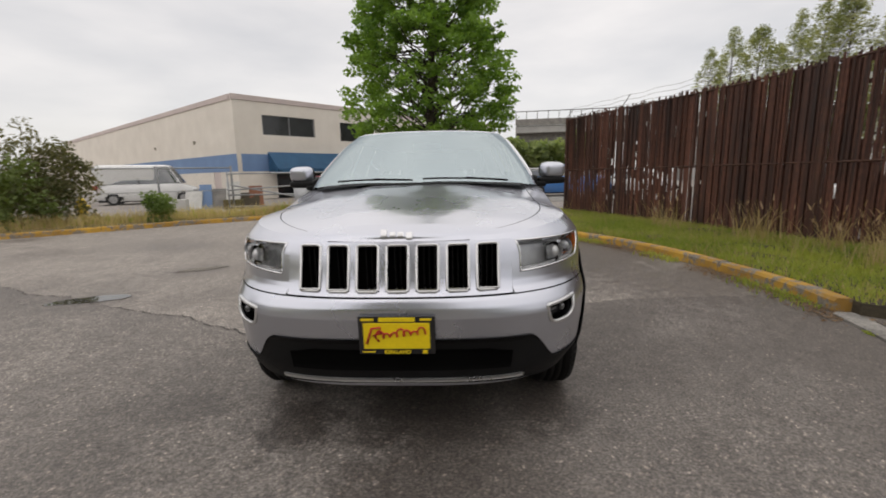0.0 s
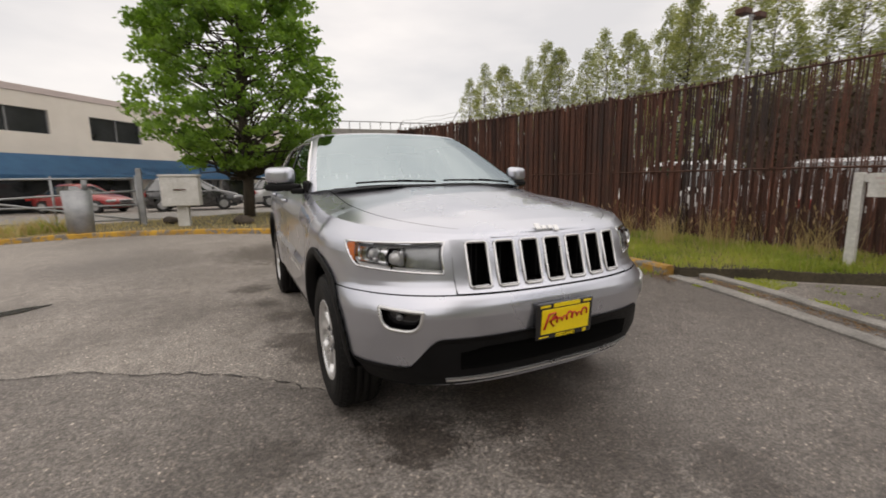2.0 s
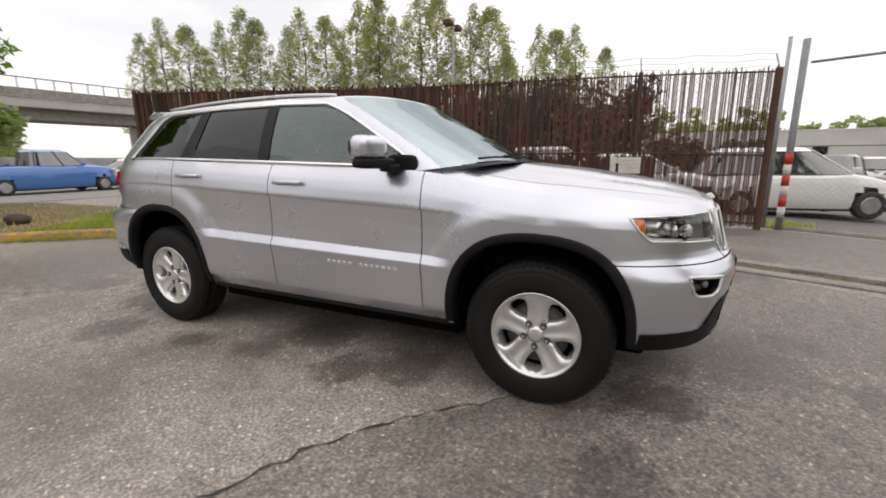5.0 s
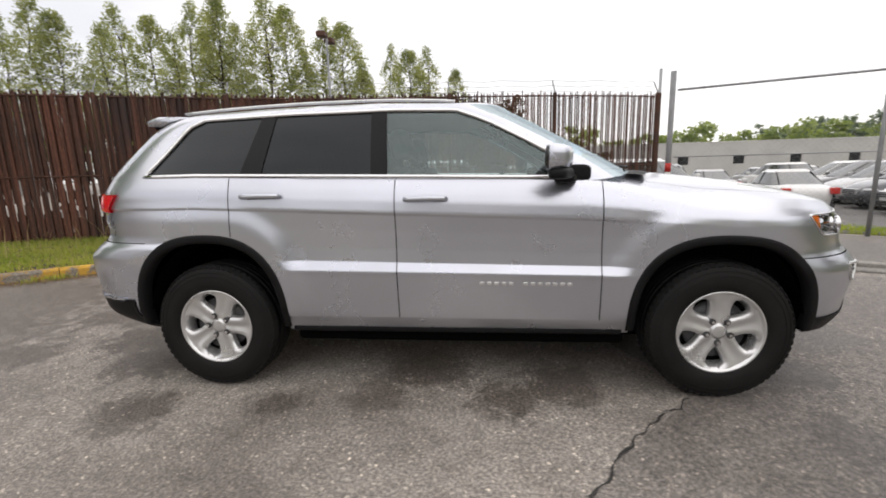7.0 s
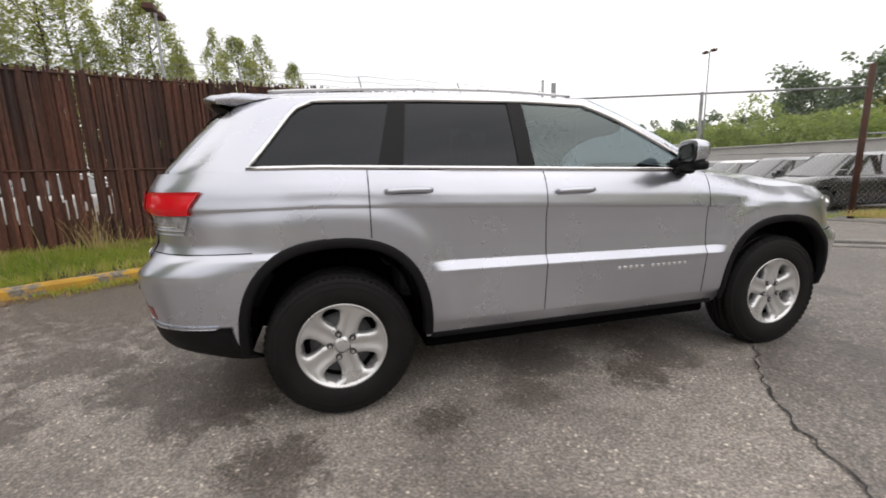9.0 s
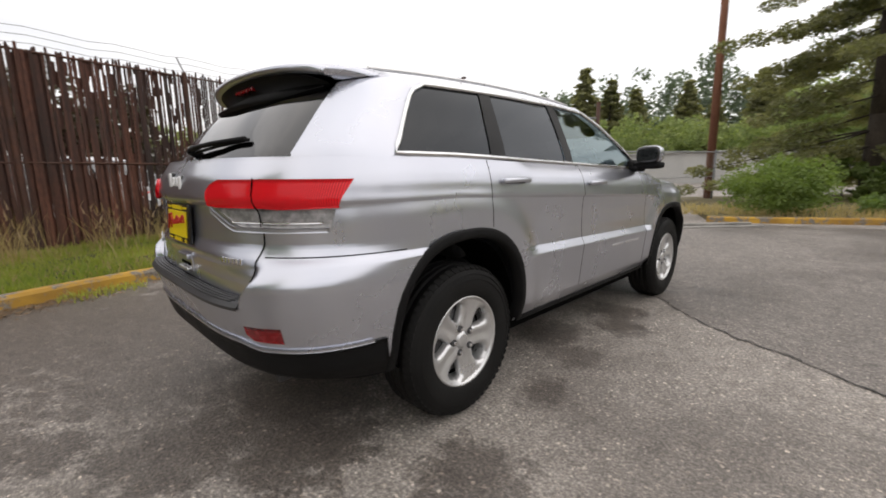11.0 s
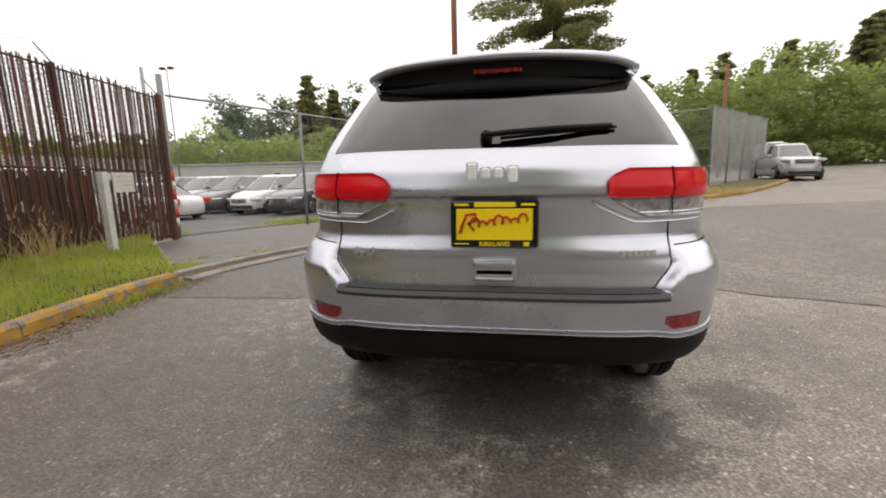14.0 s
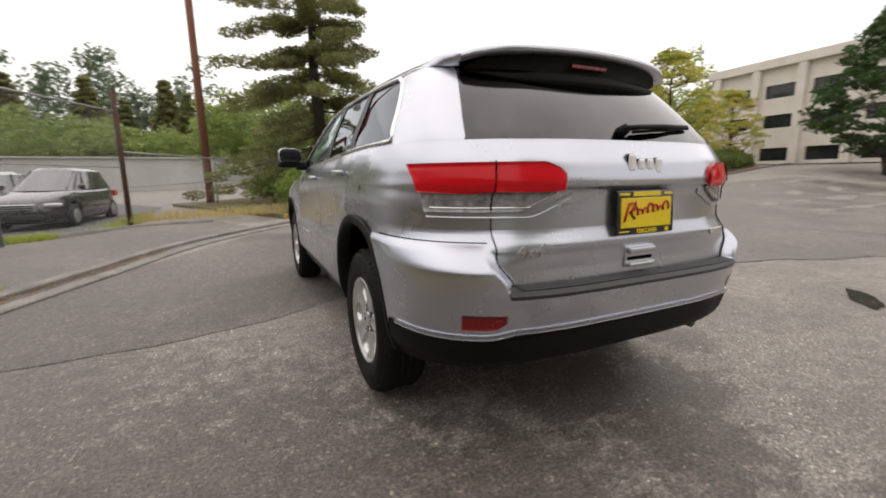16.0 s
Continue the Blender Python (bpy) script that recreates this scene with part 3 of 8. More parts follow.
blades("gutter_weeds", 1500, gutter_weed, (0.04, 0.12), 0.006, M_GRASS, "small weeds growing in the gutter", 8, 0.9)


def back_verge(rng):
    A, B = BV_IN, BV_OUT
    i, f = rng.integers(0, 79), rng.uniform() ** 1.3
    p = A[i].lerp(B[i], f)
    return p.x + rng.uniform(-0.15, 0.15), p.y + rng.uniform(-0.15, 0.15), 0.11, 0.6 + (1.6 if p.x < -6 else 0.0)


BV_IN = smooth_line([(0.45, 7.5), (-0.7, 8.32), (-2.35, 9.28), (-4.95, 9.85), (-7.15, 8.85), (-9.15, 7.05), (-10.95, 5.45), (-14.6, 2.8)], 80)
BV_OUT = smooth_line([(3.6, 9.5), (3.0, 14), (-1, 14.6), (-5, 13.2), (-8.4, 11.4), (-11, 9.6), (-13.5, 7.6), (-17, 5)], 80)
blades("verge_grass", 6000, back_verge, (0.05, 0.20), 0.008, M_STRAW, "dry grass on the far verge", 11, 0.8)


def far_verge(rng):
    x = rng.uniform(-8, 4.2)
    y = -9.3 - 0.35 * max(0, -x - 2) - 0.25 * max(0, x - 0.4) - rng.uniform(0, 1) ** 1.5 * 3.0
    return x, y, height(x, y) + 0.11, 0.7


blades("verge_grass", 5200, far_verge, (0.05, 0.32), 0.009, M_STRAW, "dry grass and weeds on the far verge", 13, 0.8)

LOT_EDGE = smooth_line([(7.3, -4.5), (6.35, -7.4), (4.2, -10.0), (4.0, -13.5)], 80)


def lot_edge(rng):
    p = LOT_EDGE[int(rng.integers(0, 79))]
    if noise.noise((p.x * 0.8, p.y * 0.8, 31.0)) < -0.12:
        return None
    x, y = p.x + abs(rng.normal(0, 0.35)) + 0.1, p.y + rng.normal(0, 0.2)
    return x, y, height(x, y) + 0.01, 0.8


blades("verge_grass", 3800, lot_edge, (0.05, 0.24), 0.009, M_GRASS, "rough weeds along the foot of the lot fence", 17, 0.8)


def litter(name, count, line, spread, seed, label):
    rng = np.random.default_rng(seed)
    vs, fs = [], []
    for k in range(count):
        p = line[int(rng.integers(0, len(line)))]
        if noise.noise((p.x * 1.3, p.y * 1.3, seed)) < -0.15 * rng.uniform(0, 2):
            continue
        d = abs(rng.normal(0, spread)) + 0.19
        a = rng.uniform(0, 6.283)
        x, y = p.x - d * 0.85 + rng.normal(0, 0.05), p.y - d * 0.3 + rng.normal(0, 0.06)
        s = rng.uniform(0.008, 0.024)
        z = height(x, y) + 0.010
        o = len(vs)
        for j in range(4):
            b_ = a + j * 1.5708
            q = s * (1.0 if j % 2 else 0.5)
            vs.append((x + q * math.cos(b_), y + q * math.sin(b_), z + rng.uniform(0, 0.012)))
        fs.append((o, o + 1, o + 2, o + 3))
    return tagged(raw(name, vs, fs, M_LITTER), label, "leaf litter", kind="stuff")


litter("leaf_litter", 6500, V_IN, 0.16, 19, "brown leaf litter gathered in the gutter")
litter("leaf_litter", 2600, smooth_line([(4.3, -0.5), (4.0, -1.4), (3.75, -2.3), (3.4, -3.3), (3.0, -4.4)], 60), 0.22, 23, "brown leaf litter along the driveway gutter")


def moss_spot(rng):
    x, y = 3.9 + rng.normal() * 0.35, -0.75 - abs(rng.normal()) * 0.7
    if noise.noise((x * 2.2, y * 2.2, 51.0)) < 0.02 or x + 0.3 * y < 3.1:
        return None
    return x, y, height(x, y) + 0.005, 0.6


blades("moss_tufts", 2600, moss_spot, (0.01, 0.05), 0.009, M_GRASS, "moss and low weeds at the driveway's edge", 29, 0.9)

# ---------- rusty slatted fence ----------
FENCE_H = 2.94
f_len = line_length(FENCE)
f_line = smooth_line(FENCE, 400)


def fence_at(s):
    """Place and heading at s metres along the fence."""
    k = min(398, max(0, int(s / f_len * 399)))
    p = f_line[k]
    t = (f_line[k + 1] - f_line[k]).normalized()
    return p, t


fence = tagged(new("fence"), "tall rusty chain-link fence filled with upright brown slats", "fence", kind="structure")
slat_count = 300
for s in range(0, 6):
    bm = bmesh.new()
    top = 2.84 + 0.012 * s if s else 1.62
    vs_ = []
    for z, w in ((0.0, 0.0150), (0.95, 0.0140), (1.5, 0.0145), (top - 0.03, 0.0140), (top, 0.008)):
        vs_.append([bm.verts.new(((-w if a in (0, 3) else w), (-0.006 if a < 2 else 0.006), z)) for a in range(4)])
    for lo_, hi_ in zip(vs_, vs_[1:]):
        for a in range(4):
            bm.faces.new((lo_[a], lo_[(a + 1) % 4], hi_[(a + 1) % 4], hi_[a]))
    bm.faces.new(vs_[-1])
    me_ = bpy.data.meshes.new("slat")
    bm.to_mesh(me_)
    bm.free()
    me_.materials.append(M_RUST)
    if s == 0:
        slat_meshes = []
    slat_meshes.append(me_)
rng = np.random.default_rng(21)
for k in range(slat_count):
    s = (k + 0.5) / slat_count * f_len
    p, t = fence_at(s)
    if rng.uniform() < 0.006:
        continue
    o = new("slat", slat_meshes[0 if s < 1.6 and rng.uniform() < 0.08 else int(rng.integers(1, 6))])
    o.parent = fence
    tilt = float(rng.normal(0, 0.07 if s < 4.6 else 0.18))
    o.matrix_local = Matrix.Translation((p.x, p.y, height(p.x, p.y) + 0.02 + float(rng.uniform(0, 0.075)))) @ pose(0, 0, 0, float(rng.normal(0, 0.3)), tilt, math.degrees(math.atan2(t.y, t.x)) + float(rng.normal(0, 2)) + float(rng.normal(0, 3))) @ Matrix.Diagonal((0.74 + 0.26 * step01(3.4, 4.8, s) + 0.25 * step01(5.0, 7.0, s) + (0.05 if s < 4.3 else 0.12) * float(rng.uniform(-1, 1)), 1, 1, 1))
# broken second weave of slats, fuller low down and at the far end
vs, fs = [], []
for k in range(slat_count):
    s = (k + 1.02) / slat_count * f_len
    p, t = fence_at(s)
    nrm = Vector((-t.y, t.x))
    split = 1.22 + 0.12 * noise.noise((s * 0.9, 0, 5.0))
    bare = noise.noise((s * 0.45, 2.0, 9.0)) > (-0.12 if s > 9.0 else 0.10)
    top_keep = 0.0 if s < 4.3 else 0.985 if s > 6.4 else 0.10 + 0.42 * (s - 4.3) / 2.1
    z0 = height(p.x, p.y) + 0.03
    q = p - nrm * 0.035
    a0 = 0.0
    while a0 < 2.8:
        a1 = min(2.87, a0 + float(rng.uniform(0.06, 0.24)))
        keep = top_keep if a0 > split else 0.06 if s < 1.9 else 0.42 if bare and 0.55 < a0 < 1.25 else 0.975
        if rng.uniform() < keep:
            w = 0.0245 + 0.003 * float(rng.uniform(-1, 1))
            o = len(vs)
            for e in (-1, 1):
                vs += [(q.x + t.x * w * e, q.y + t.y * w * e, z0 + a0), (q.x + t.x * w * e, q.y + t.y * w * e, z0 + a1)]
            fs.append((o, o + 2, o + 3, o + 1))
        a0 = a1
back = raw("slat_weave", vs, fs, M_RUST, fence, "second row of rusty slats")
back["kind"] = "stuff"
# rusty diamond wire that the slats are woven into, open to view near the gate
bm = bmesh.new()
k = -52
while k * 0.056 < 4.8:
    for sgn in (1, -1):
        ends = []
        for zz in (0.08, 2.84):
            ss = k * 0.056 + (zz if sgn > 0 else 2.92 - zz)
            ends.append((ss, zz))
        (s1, z1), (s2, z2) = ends
        f1 = max(0.0, (0.02 - s1) / (s2 - s1)) if s2 > s1 else max(0.0, (s1 - 4.8) / (s1 - s2))
        f2 = min(1.0, (4.8 - s1) / (s2 - s1)) if s2 > s1 else min(1.0, (s1 - 0.02) / (s1 - s2))
        if f2 - f1 > 0.02:
            pq = []
            for f in (f1, f2):
                p, t = fence_at(s1 + (s2 - s1) * f)
                pq.append((p.x + t.y * 0.012, p.y - t.x * 0.012, height(p.x, p.y) + z1 + (z2 - z1) * f))
            tube(bm, pq[0], pq[1], 0.0036, seg=3)
    k += 1
wire = part("wire_mesh", bm, M_RUST_POST, fence, "rusty diamond wire mesh")
wire["kind"] = "stuff"
for k in range(7):
    p, t = fence_at(k / 6 * (f_len - 0.04) + 0.02)
    z0 = height(p.x, p.y)
    part("post", tubed((p.x, p.y, z0 - 0.05), (p.x, p.y, z0 + FENCE_H), 0.04 if k else 0.065, seg=10), M_RUST_POST, fence)
    nrm = Vector((-t.y, t.x))
    part("barb_arm", tubed((p.x, p.y, z0 + FENCE_H), (p.x - nrm.x * 0.22, p.y - nrm.y * 0.22, z0 + FENCE_H + 0.28), 0.014, seg=6), M_GALV_DULL, fence)
for zz in (0.12, 1.40, 2.87):
    vs = []
    bm = bmesh.new()
    for k in range(24):
        p, t = fence_at(k / 24 * f_len)
        q, t2 = fence_at((k + 1) / 24 * f_len)
        tube(bm, (p.x, p.y, height(p.x, p.y) + zz), (q.x, q.y, height(q.x, q.y) + zz), 0.017, seg=6)
    part("rail", bm, M_RUST_POST, fence, smooth=True)
for off, up in ((0.22, 0.28), (0.12, 0.15), (0.0, 0.02)):
    bm = bmesh.new()
    for k in range(40):
        p, t = fence_at(k / 40 * f_len)
        q, t2 = fence_at((k + 1) / 40 * f_len)
        sag = 0.02 * math.sin(k * 2.1)
        tube(bm, (p.x + t.y * off, p.y - t.x * off, height(p.x, p.y) + FENCE_H + up + sag), (q.x + t2.y * off, q.y - t2.x * off, height(q.x, q.y) + FENCE_H + up + 0.02 * math.sin((k + 1) * 2.1)), 0.004, seg=4)
    part("barbed_wire", bm, M_GALV_DULL, fence)

# notice board on a white post beside the fence
sp = base("sign_post", pose(5.72, -1.36, height(5.72, -1.36) + 0.1, 0, 0, 4), "white square post with a bracketed notice board", "sign")
part("post", boxed((-0.05, -0.05, -0.15), (0.05, 0.05, 1.22), 0.006), M_WHITEPAINT, sp)
part("arm", boxed((-0.045, -0.40, 1.10), (0.045, -0.05, 1.20), 0.005), M_WHITEPAINT, sp)
bd = part("board", boxed((-0.075, -0.47, 0.92), (-0.05, -0.10, 1.21), 0.004), M_WHITEPAINT, sp, "faded white notice board")
for k in range(3):
    part("text_bar", boxed((-0.0775, -0.43, 1.14 - 0.065 * k), (-0.0745, -0.16 - 0.04 * k, 1.16 - 0.065 * k)), M_STUCCO_PINK, bd)

# gate post at the fence end, red and white
gp = base("gate_post", pose(7.22, -4.35, height(7.22, -4.35)), "tall grey steel gate post with red and white bands", "gate post")
part("post", tubed((0, 0, -0.05), (0, 0, 3.45), 0.06, seg=14), M_GALV_DULL, gp, smooth=True)
for k in range(6):
    part("band", tubed((0, 0, 0.25 + 0.2 * k), (0, 0, 0.45 + 0.2 * k), 0.064, seg=14), M_RED if k % 2 else M_WHITEPAINT, gp, "red and white warning band", smooth=True)
gp2 = base("gate_post", pose(7.42, -4.15, height(7.4, -4.1)), "slim galvanised steel post beside the gate", "gate post")
part("post", tubed((0, 0, -0.05), (0, 0, 3.55), 0.035, seg=10), M_GALV, gp2, smooth=True)

# ---------- chain-link fences ----------
M_PALEMESH = surface("pale_plastic_mesh", (0.42, 0.45, 0.44), (0.56, 0.58, 0.57), 3, (0.5, 0.7), fine=40)


def chain_fence(name, pts, hgt, posts, label, cell=0.11, wire=0.0015, mid=True, post_mat=None, mesh_mat=None):
    f = tagged(new(name), label, "fence", kind="structure")
    line = [Vector(p) for p in pts]
    for a, b in zip(line, line[1:]):
        L = (b - a).length
        t = (b - a).normalized()
        za, zb = height(a.x, a.y), height(b.x, b.y)
        at = lambda s, z: (a.x + t.x * s, a.y + t.y * s, za + (zb - za) * s / L + z)
        part("rail", tubed(at(0, hgt), at(L, hgt), 0.025, seg=8), M_GALV, f, smooth=True)
        if mid:
            part("rail", tubed(at(0, hgt * 0.52), at(L, hgt * 0.52), 0.012, seg=6), M_GALV, f, smooth=True)
        vs, fs = [], []
        nrm = Vector((-t.y, t.x)) * 0.012
        for sgn in (1, -1):
            s0 = -hgt if sgn > 0 else 0.0
            while s0 < (L if sgn > 0 else L + hgt):
                lo, hi = 0.03, hgt
                s1, s2 = s0 + (lo if sgn > 0 else -lo), s0 + (hi if sgn > 0 else -hi)
                c1, c2 = min(L, max(0, s1)), min(L, max(0, s2))
                if abs(c2 - c1) > 0.02:
                    z1, z2 = abs(c1 - s0), abs(c2 - s0)
                    o = len(vs)
                    p, q = at(c1, z1), at(c2, z2)
                    d = wire
                    vs += [(p[0], p[1], p[2] - d), (p[0], p[1], p[2] + d), (q[0], q[1], q[2] + d), (q[0], q[1], q[2] - d),
                           (p[0] + nrm.x * 0.3, p[1] + nrm.y * 0.3, p[2]), (q[0] + nrm.x * 0.3, q[1] + nrm.y * 0.3, q[2])]
                    fs += [(o, o + 1, o + 2, o + 3), (o + 1, o + 4, o + 5, o + 2)]
                s0 += cell
        w = raw("wire_mesh", vs, fs, mesh_mat or M_GALV, f, "galvanised diamond wire mesh")
        w["kind"] = "stuff"
    for x, y in posts:
        part("post", tubed((x, y, height(x, y) - 0.05), (x, y, height(x, y) + hgt + 0.08), 0.038, seg=10), post_mat or M_GALV_DULL, f, smooth=True)
    return f


chain_fence("chain_fence_1", [(7.2, -4.45), (4.25, -10.75)], 3.05, [(5.75, -7.55)], "tall galvanised chain-link fence round the car lot")
cpost = base("gate_post", pose(4.25, -10.75, height(4.25, -10.75)), "rusty steel corner post of the lot fence", "gate post")
part("post", tubed((0, 0, -0.1), (0, 0, 3.55), 0.065, seg=12), M_RUST_POST, cpost, smooth=True)
chain_fence("chain_fence_2", [(4.25, -10.75), (2.3, -17.2), (-1.5, -19.5)], 2.0, [(2.3, -17.2), (-1.5, -19.5)], "low chain-link fence along the verge", 0.14)
chain_fence("chain_fence_3", [(-5.2, -17.5), (-8.4, -15.85)], 3.35, [(-5.2, -17.5)], "galvanised chain-link fence behind the verge", 0.10, 0.003)
chain_fence("chain_fence_5", [(-8.4, -15.85), (-11.7, -20.2), (-15.0, -24.6)], 3.4, [(-8.4, -15.85), (-10.05, -18.0), (-11.7, -20.2), (-13.3, -22.4), (-15.0, -24.6)], "pale dense chain-link fence beside the road", 0.07, 0.012, False, None, M_PALEMESH)

rp = base("utility_pole", pose(2.6, -17.9, height(2.6, -17.9), 0, 0, 0), "tall reddish-brown wooden utility pole", "utility pole")
part("pole", tubed((0, 0, -0.2), (0.10, 0.05, 13.5), 0.17, 0.12, 12), M_REDBARK, rp, smooth=True)
part("cross_arm", boxed((-1.1, -0.06, 12.4), (1.3, 0.06, 12.55), 0.01), M_REDBARK, rp)
rp2 = base("utility_pole", pose(-15.2, -30.5, height(-15.2, -30)), "far wooden utility pole with a street light", "utility pole")
part("pole", tubed((0, 0, -0.2), (0, 0, 7.8), 0.16, 0.11, 10), M_REDBARK, rp2, smooth=True)
part("light_arm", tubed((0, 0, 7.4), (-1.1, 0.4, 7.8), 0.03, seg=6), M_GALV, rp2)

for lx, ly, lh in ((20.0, 8.2, 8.4), (38.7, -41.8, 14.0)):
    lp = base("light_pole", pose(lx, ly, height(lx, ly)), "slender steel light pole with two floodlights", "light pole", "lot lights")
    part("pole", tubed((0, 0, -0.1), (0, 0, lh), 0.09, 0.06, 10), M_GALV_DULL, lp, smooth=True)
    for s in (-1, 1):
        part("floodlight", boxed((s * 0.55 - 0.28, -0.2, lh - 0.08), (s * 0.55 + 0.28, 0.25, lh + 0.16), 0.03), M_RUST_POST, lp, "dark floodlight housing")
    part("cross_arm", tubed((-0.6, 0, lh - 0.02), (0.6, 0, lh - 0.02), 0.03, seg=6), M_GALV_DULL, lp)

# ---------- trees ----------


def leaf_cloud(rng, centres, per, spread, size, flat=0.6, flutter=0.8):
    """Rhombic leaves round many centres: arrays of verts and faces."""
    vs, fs = [], []
    for c, rad in centres:
        n_ = max(3, int(per * (rad / spread) ** 2))
        d = rng.normal(size=(n_, 3))
        d /= np.linalg.norm(d, axis=1)[:, None] + 1e-9
        r = rad * rng.uniform(0.25, 1.0, size=(n_, 1)) ** 0.6
        pts = np.array(c) + d * r * np.array([1, 1, flat])
        u = rng.normal(size=(n_, 3))
        u[:, 2] *= flutter
        u /= np.linalg.norm(u, axis=1)[:, None] + 1e-9
        v = np.cross(u, rng.normal(size=(n_, 3)))
        v /= np.linalg.norm(v, axis=1)[:, None] + 1e-9
        s = size * rng.uniform(0.6, 1.35, size=(n_, 1))
        o = len(vs)
        quad = np.stack([pts - u * s, pts - v * s * 0.55, pts + u * s, pts + v * s * 0.55], 1).reshape(-1, 3)
        vs.extend(quad.tolist())
        fs.extend([(o + 4 * k, o + 4 * k + 1, o + 4 * k + 2, o + 4 * k + 3) for k in range(n_)])
    return vs, fs


def limb(bm, p, q, r1, r2, rng, bend=0.12, seg=6, pieces=3):
    p, q = Vector(p), Vector(q)
    pts = [p]
    for k in range(1, pieces):
        f = k / pieces
        pts.append(p.lerp(q, f) + Vector(rng.normal(size=3)) * bend * (q - p).length * 0.3)
    pts.append(q)
    for k in range(pieces):
        f0, f1 = k / pieces, (k + 1) / pieces
        tube(bm, pts[k], pts[k + 1], r1 + (r2 - r1) * f0, r1 + (r2 - r1) * f1, seg)
    return pts


def broadleaf(name, m, hgt, radius, clear, mat, seed, label, leaf=0.11, per=70, clumps=95, trunk_r=0.16, category="tree", peak=0.38, clump=0.5, flat=0.42):
    rng = np.random.default_rng(seed)
    t = base(name, m, label, category)
    bm = bmesh.new()
    trunk = limb(bm, (0, 0, -0.15), (rng.normal() * 0.15, rng.normal() * 0.15, hgt * 0.86), trunk_r, 0.03, rng, 0.05, 10, 6)
    centres = []
    for k in range(clumps):
        f = rng.uniform(0, 1)
        z = clear + (hgt - clear) * f
        prof = step01(-0.12, 0.16, f) * (1 - f) ** 0.62 + 0.02 if peak < 0.3 else (step01(-0.15, 0.22, f) * (1 - f ** 1.7) ** 0.75 + 0.04)
        a = rng.uniform(0, 6.283)
        rr = radius * prof * rng.uniform(0.35, 1.0) ** 0.55
        c = Vector((rr * math.cos(a), rr * math.sin(a), z + rng.normal() * 0.12))
        centres.append((tuple(c), clump * rng.uniform(0.6, 1.4)))
        if k % 3 == 0:
            zz = min(hgt * 0.84, max(clear * 0.75, z - rr * rng.uniform(0.35, 0.7)))
            i = min(5, int(zz / (hgt * 0.86) * 6))
            st = trunk[i].lerp(trunk[i + 1], zz / (hgt * 0.86) * 6 - i) if i < 6 else trunk[-1]
            limb(bm, st, c, 0.045 * (1.1 - f), 0.010, rng, 0.25, 5, 3)
    part("trunk", bm, M_BARK, t, smooth=True)
    vs, fs = leaf_cloud(rng, centres, per, clump, leaf, flat)
    raw("crown", vs, fs, mat, t)
    return t


broadleaf("maple_tree", pose(-0.85, 13.4, 0.1), 14.2, 3.75, 1.9, M_LEAF, 31, "leafy green maple tree on the dry verge", 0.085, 52, 1150, 0.21, clump=0.37, flat=0.45, peak=0.2)

pop_a = broadleaf("poplar_tree", pose(49, 57, 0) @ Matrix.Scale(2.2, 4), 11.0, 2.3, 1.5, M_POPLAR, 41, "slender grey-green poplar behind the fence", 0.066, 26, 340, 0.12, clump=0.30, flat=0.9)
pop_b = broadleaf("poplar_tree", pose(62, 41, 0) @ Matrix.Scale(2.4, 4), 10.0, 2.1, 1.2, M_POPLAR, 42, "slender grey-green poplar behind the fence", 0.066, 26, 310, 0.11, clump=0.30, flat=0.9)
pop_c = broadleaf("poplar_tree", pose(75, 22, 0) @ Matrix.Scale(2.0, 4), 9.6, 2.6, 1.0, M_POPLAR, 43, "fuller yellow-green poplar behind the fence", 0.070, 26, 340, 0.11, clump=0.32, flat=0.9)
for o in (pop_a, pop_b, pop_c):
    o["group"] = "poplars behind the fence"
rng = np.random.default_rng(77)
for k in range(24):
    az = 31.0 + 54.5 * k / 23 + rng.normal() * 0.7
    far = rng.uniform(74, 96)
    el = np.interp(az, (31, 38, 45, 55, 61, 67, 75, 82, 86), (15.8, 15.2, 17.0, 18.8, 19.6, 18.6, 16.4, 15.0, 13.6)) * (rng.uniform(0.9, 1.02) if k % 3 else rng.uniform(0.78, 0.9))
    src, own = ((pop_a, 11.0), (pop_b, 10.0), (pop_c, 9.6))[k % 3]
    up = (far * math.tan(math.radians(el)) + 1.4) / (own * src.scale.x)
    wide = up * rng.uniform(0.76, 1.04)
    px, py = -2.6 + far * math.sin(math.radians(az)), -1.5 + far * math.cos(math.radians(az))
    copy_thing(src, Matrix.Translation((px, py, -0.2)) @ pose(0, 0, 0, 0, 0, float(rng.uniform(0, 360))) @ Matrix.Diagonal((float(wide), float(wide), float(up), 1)))


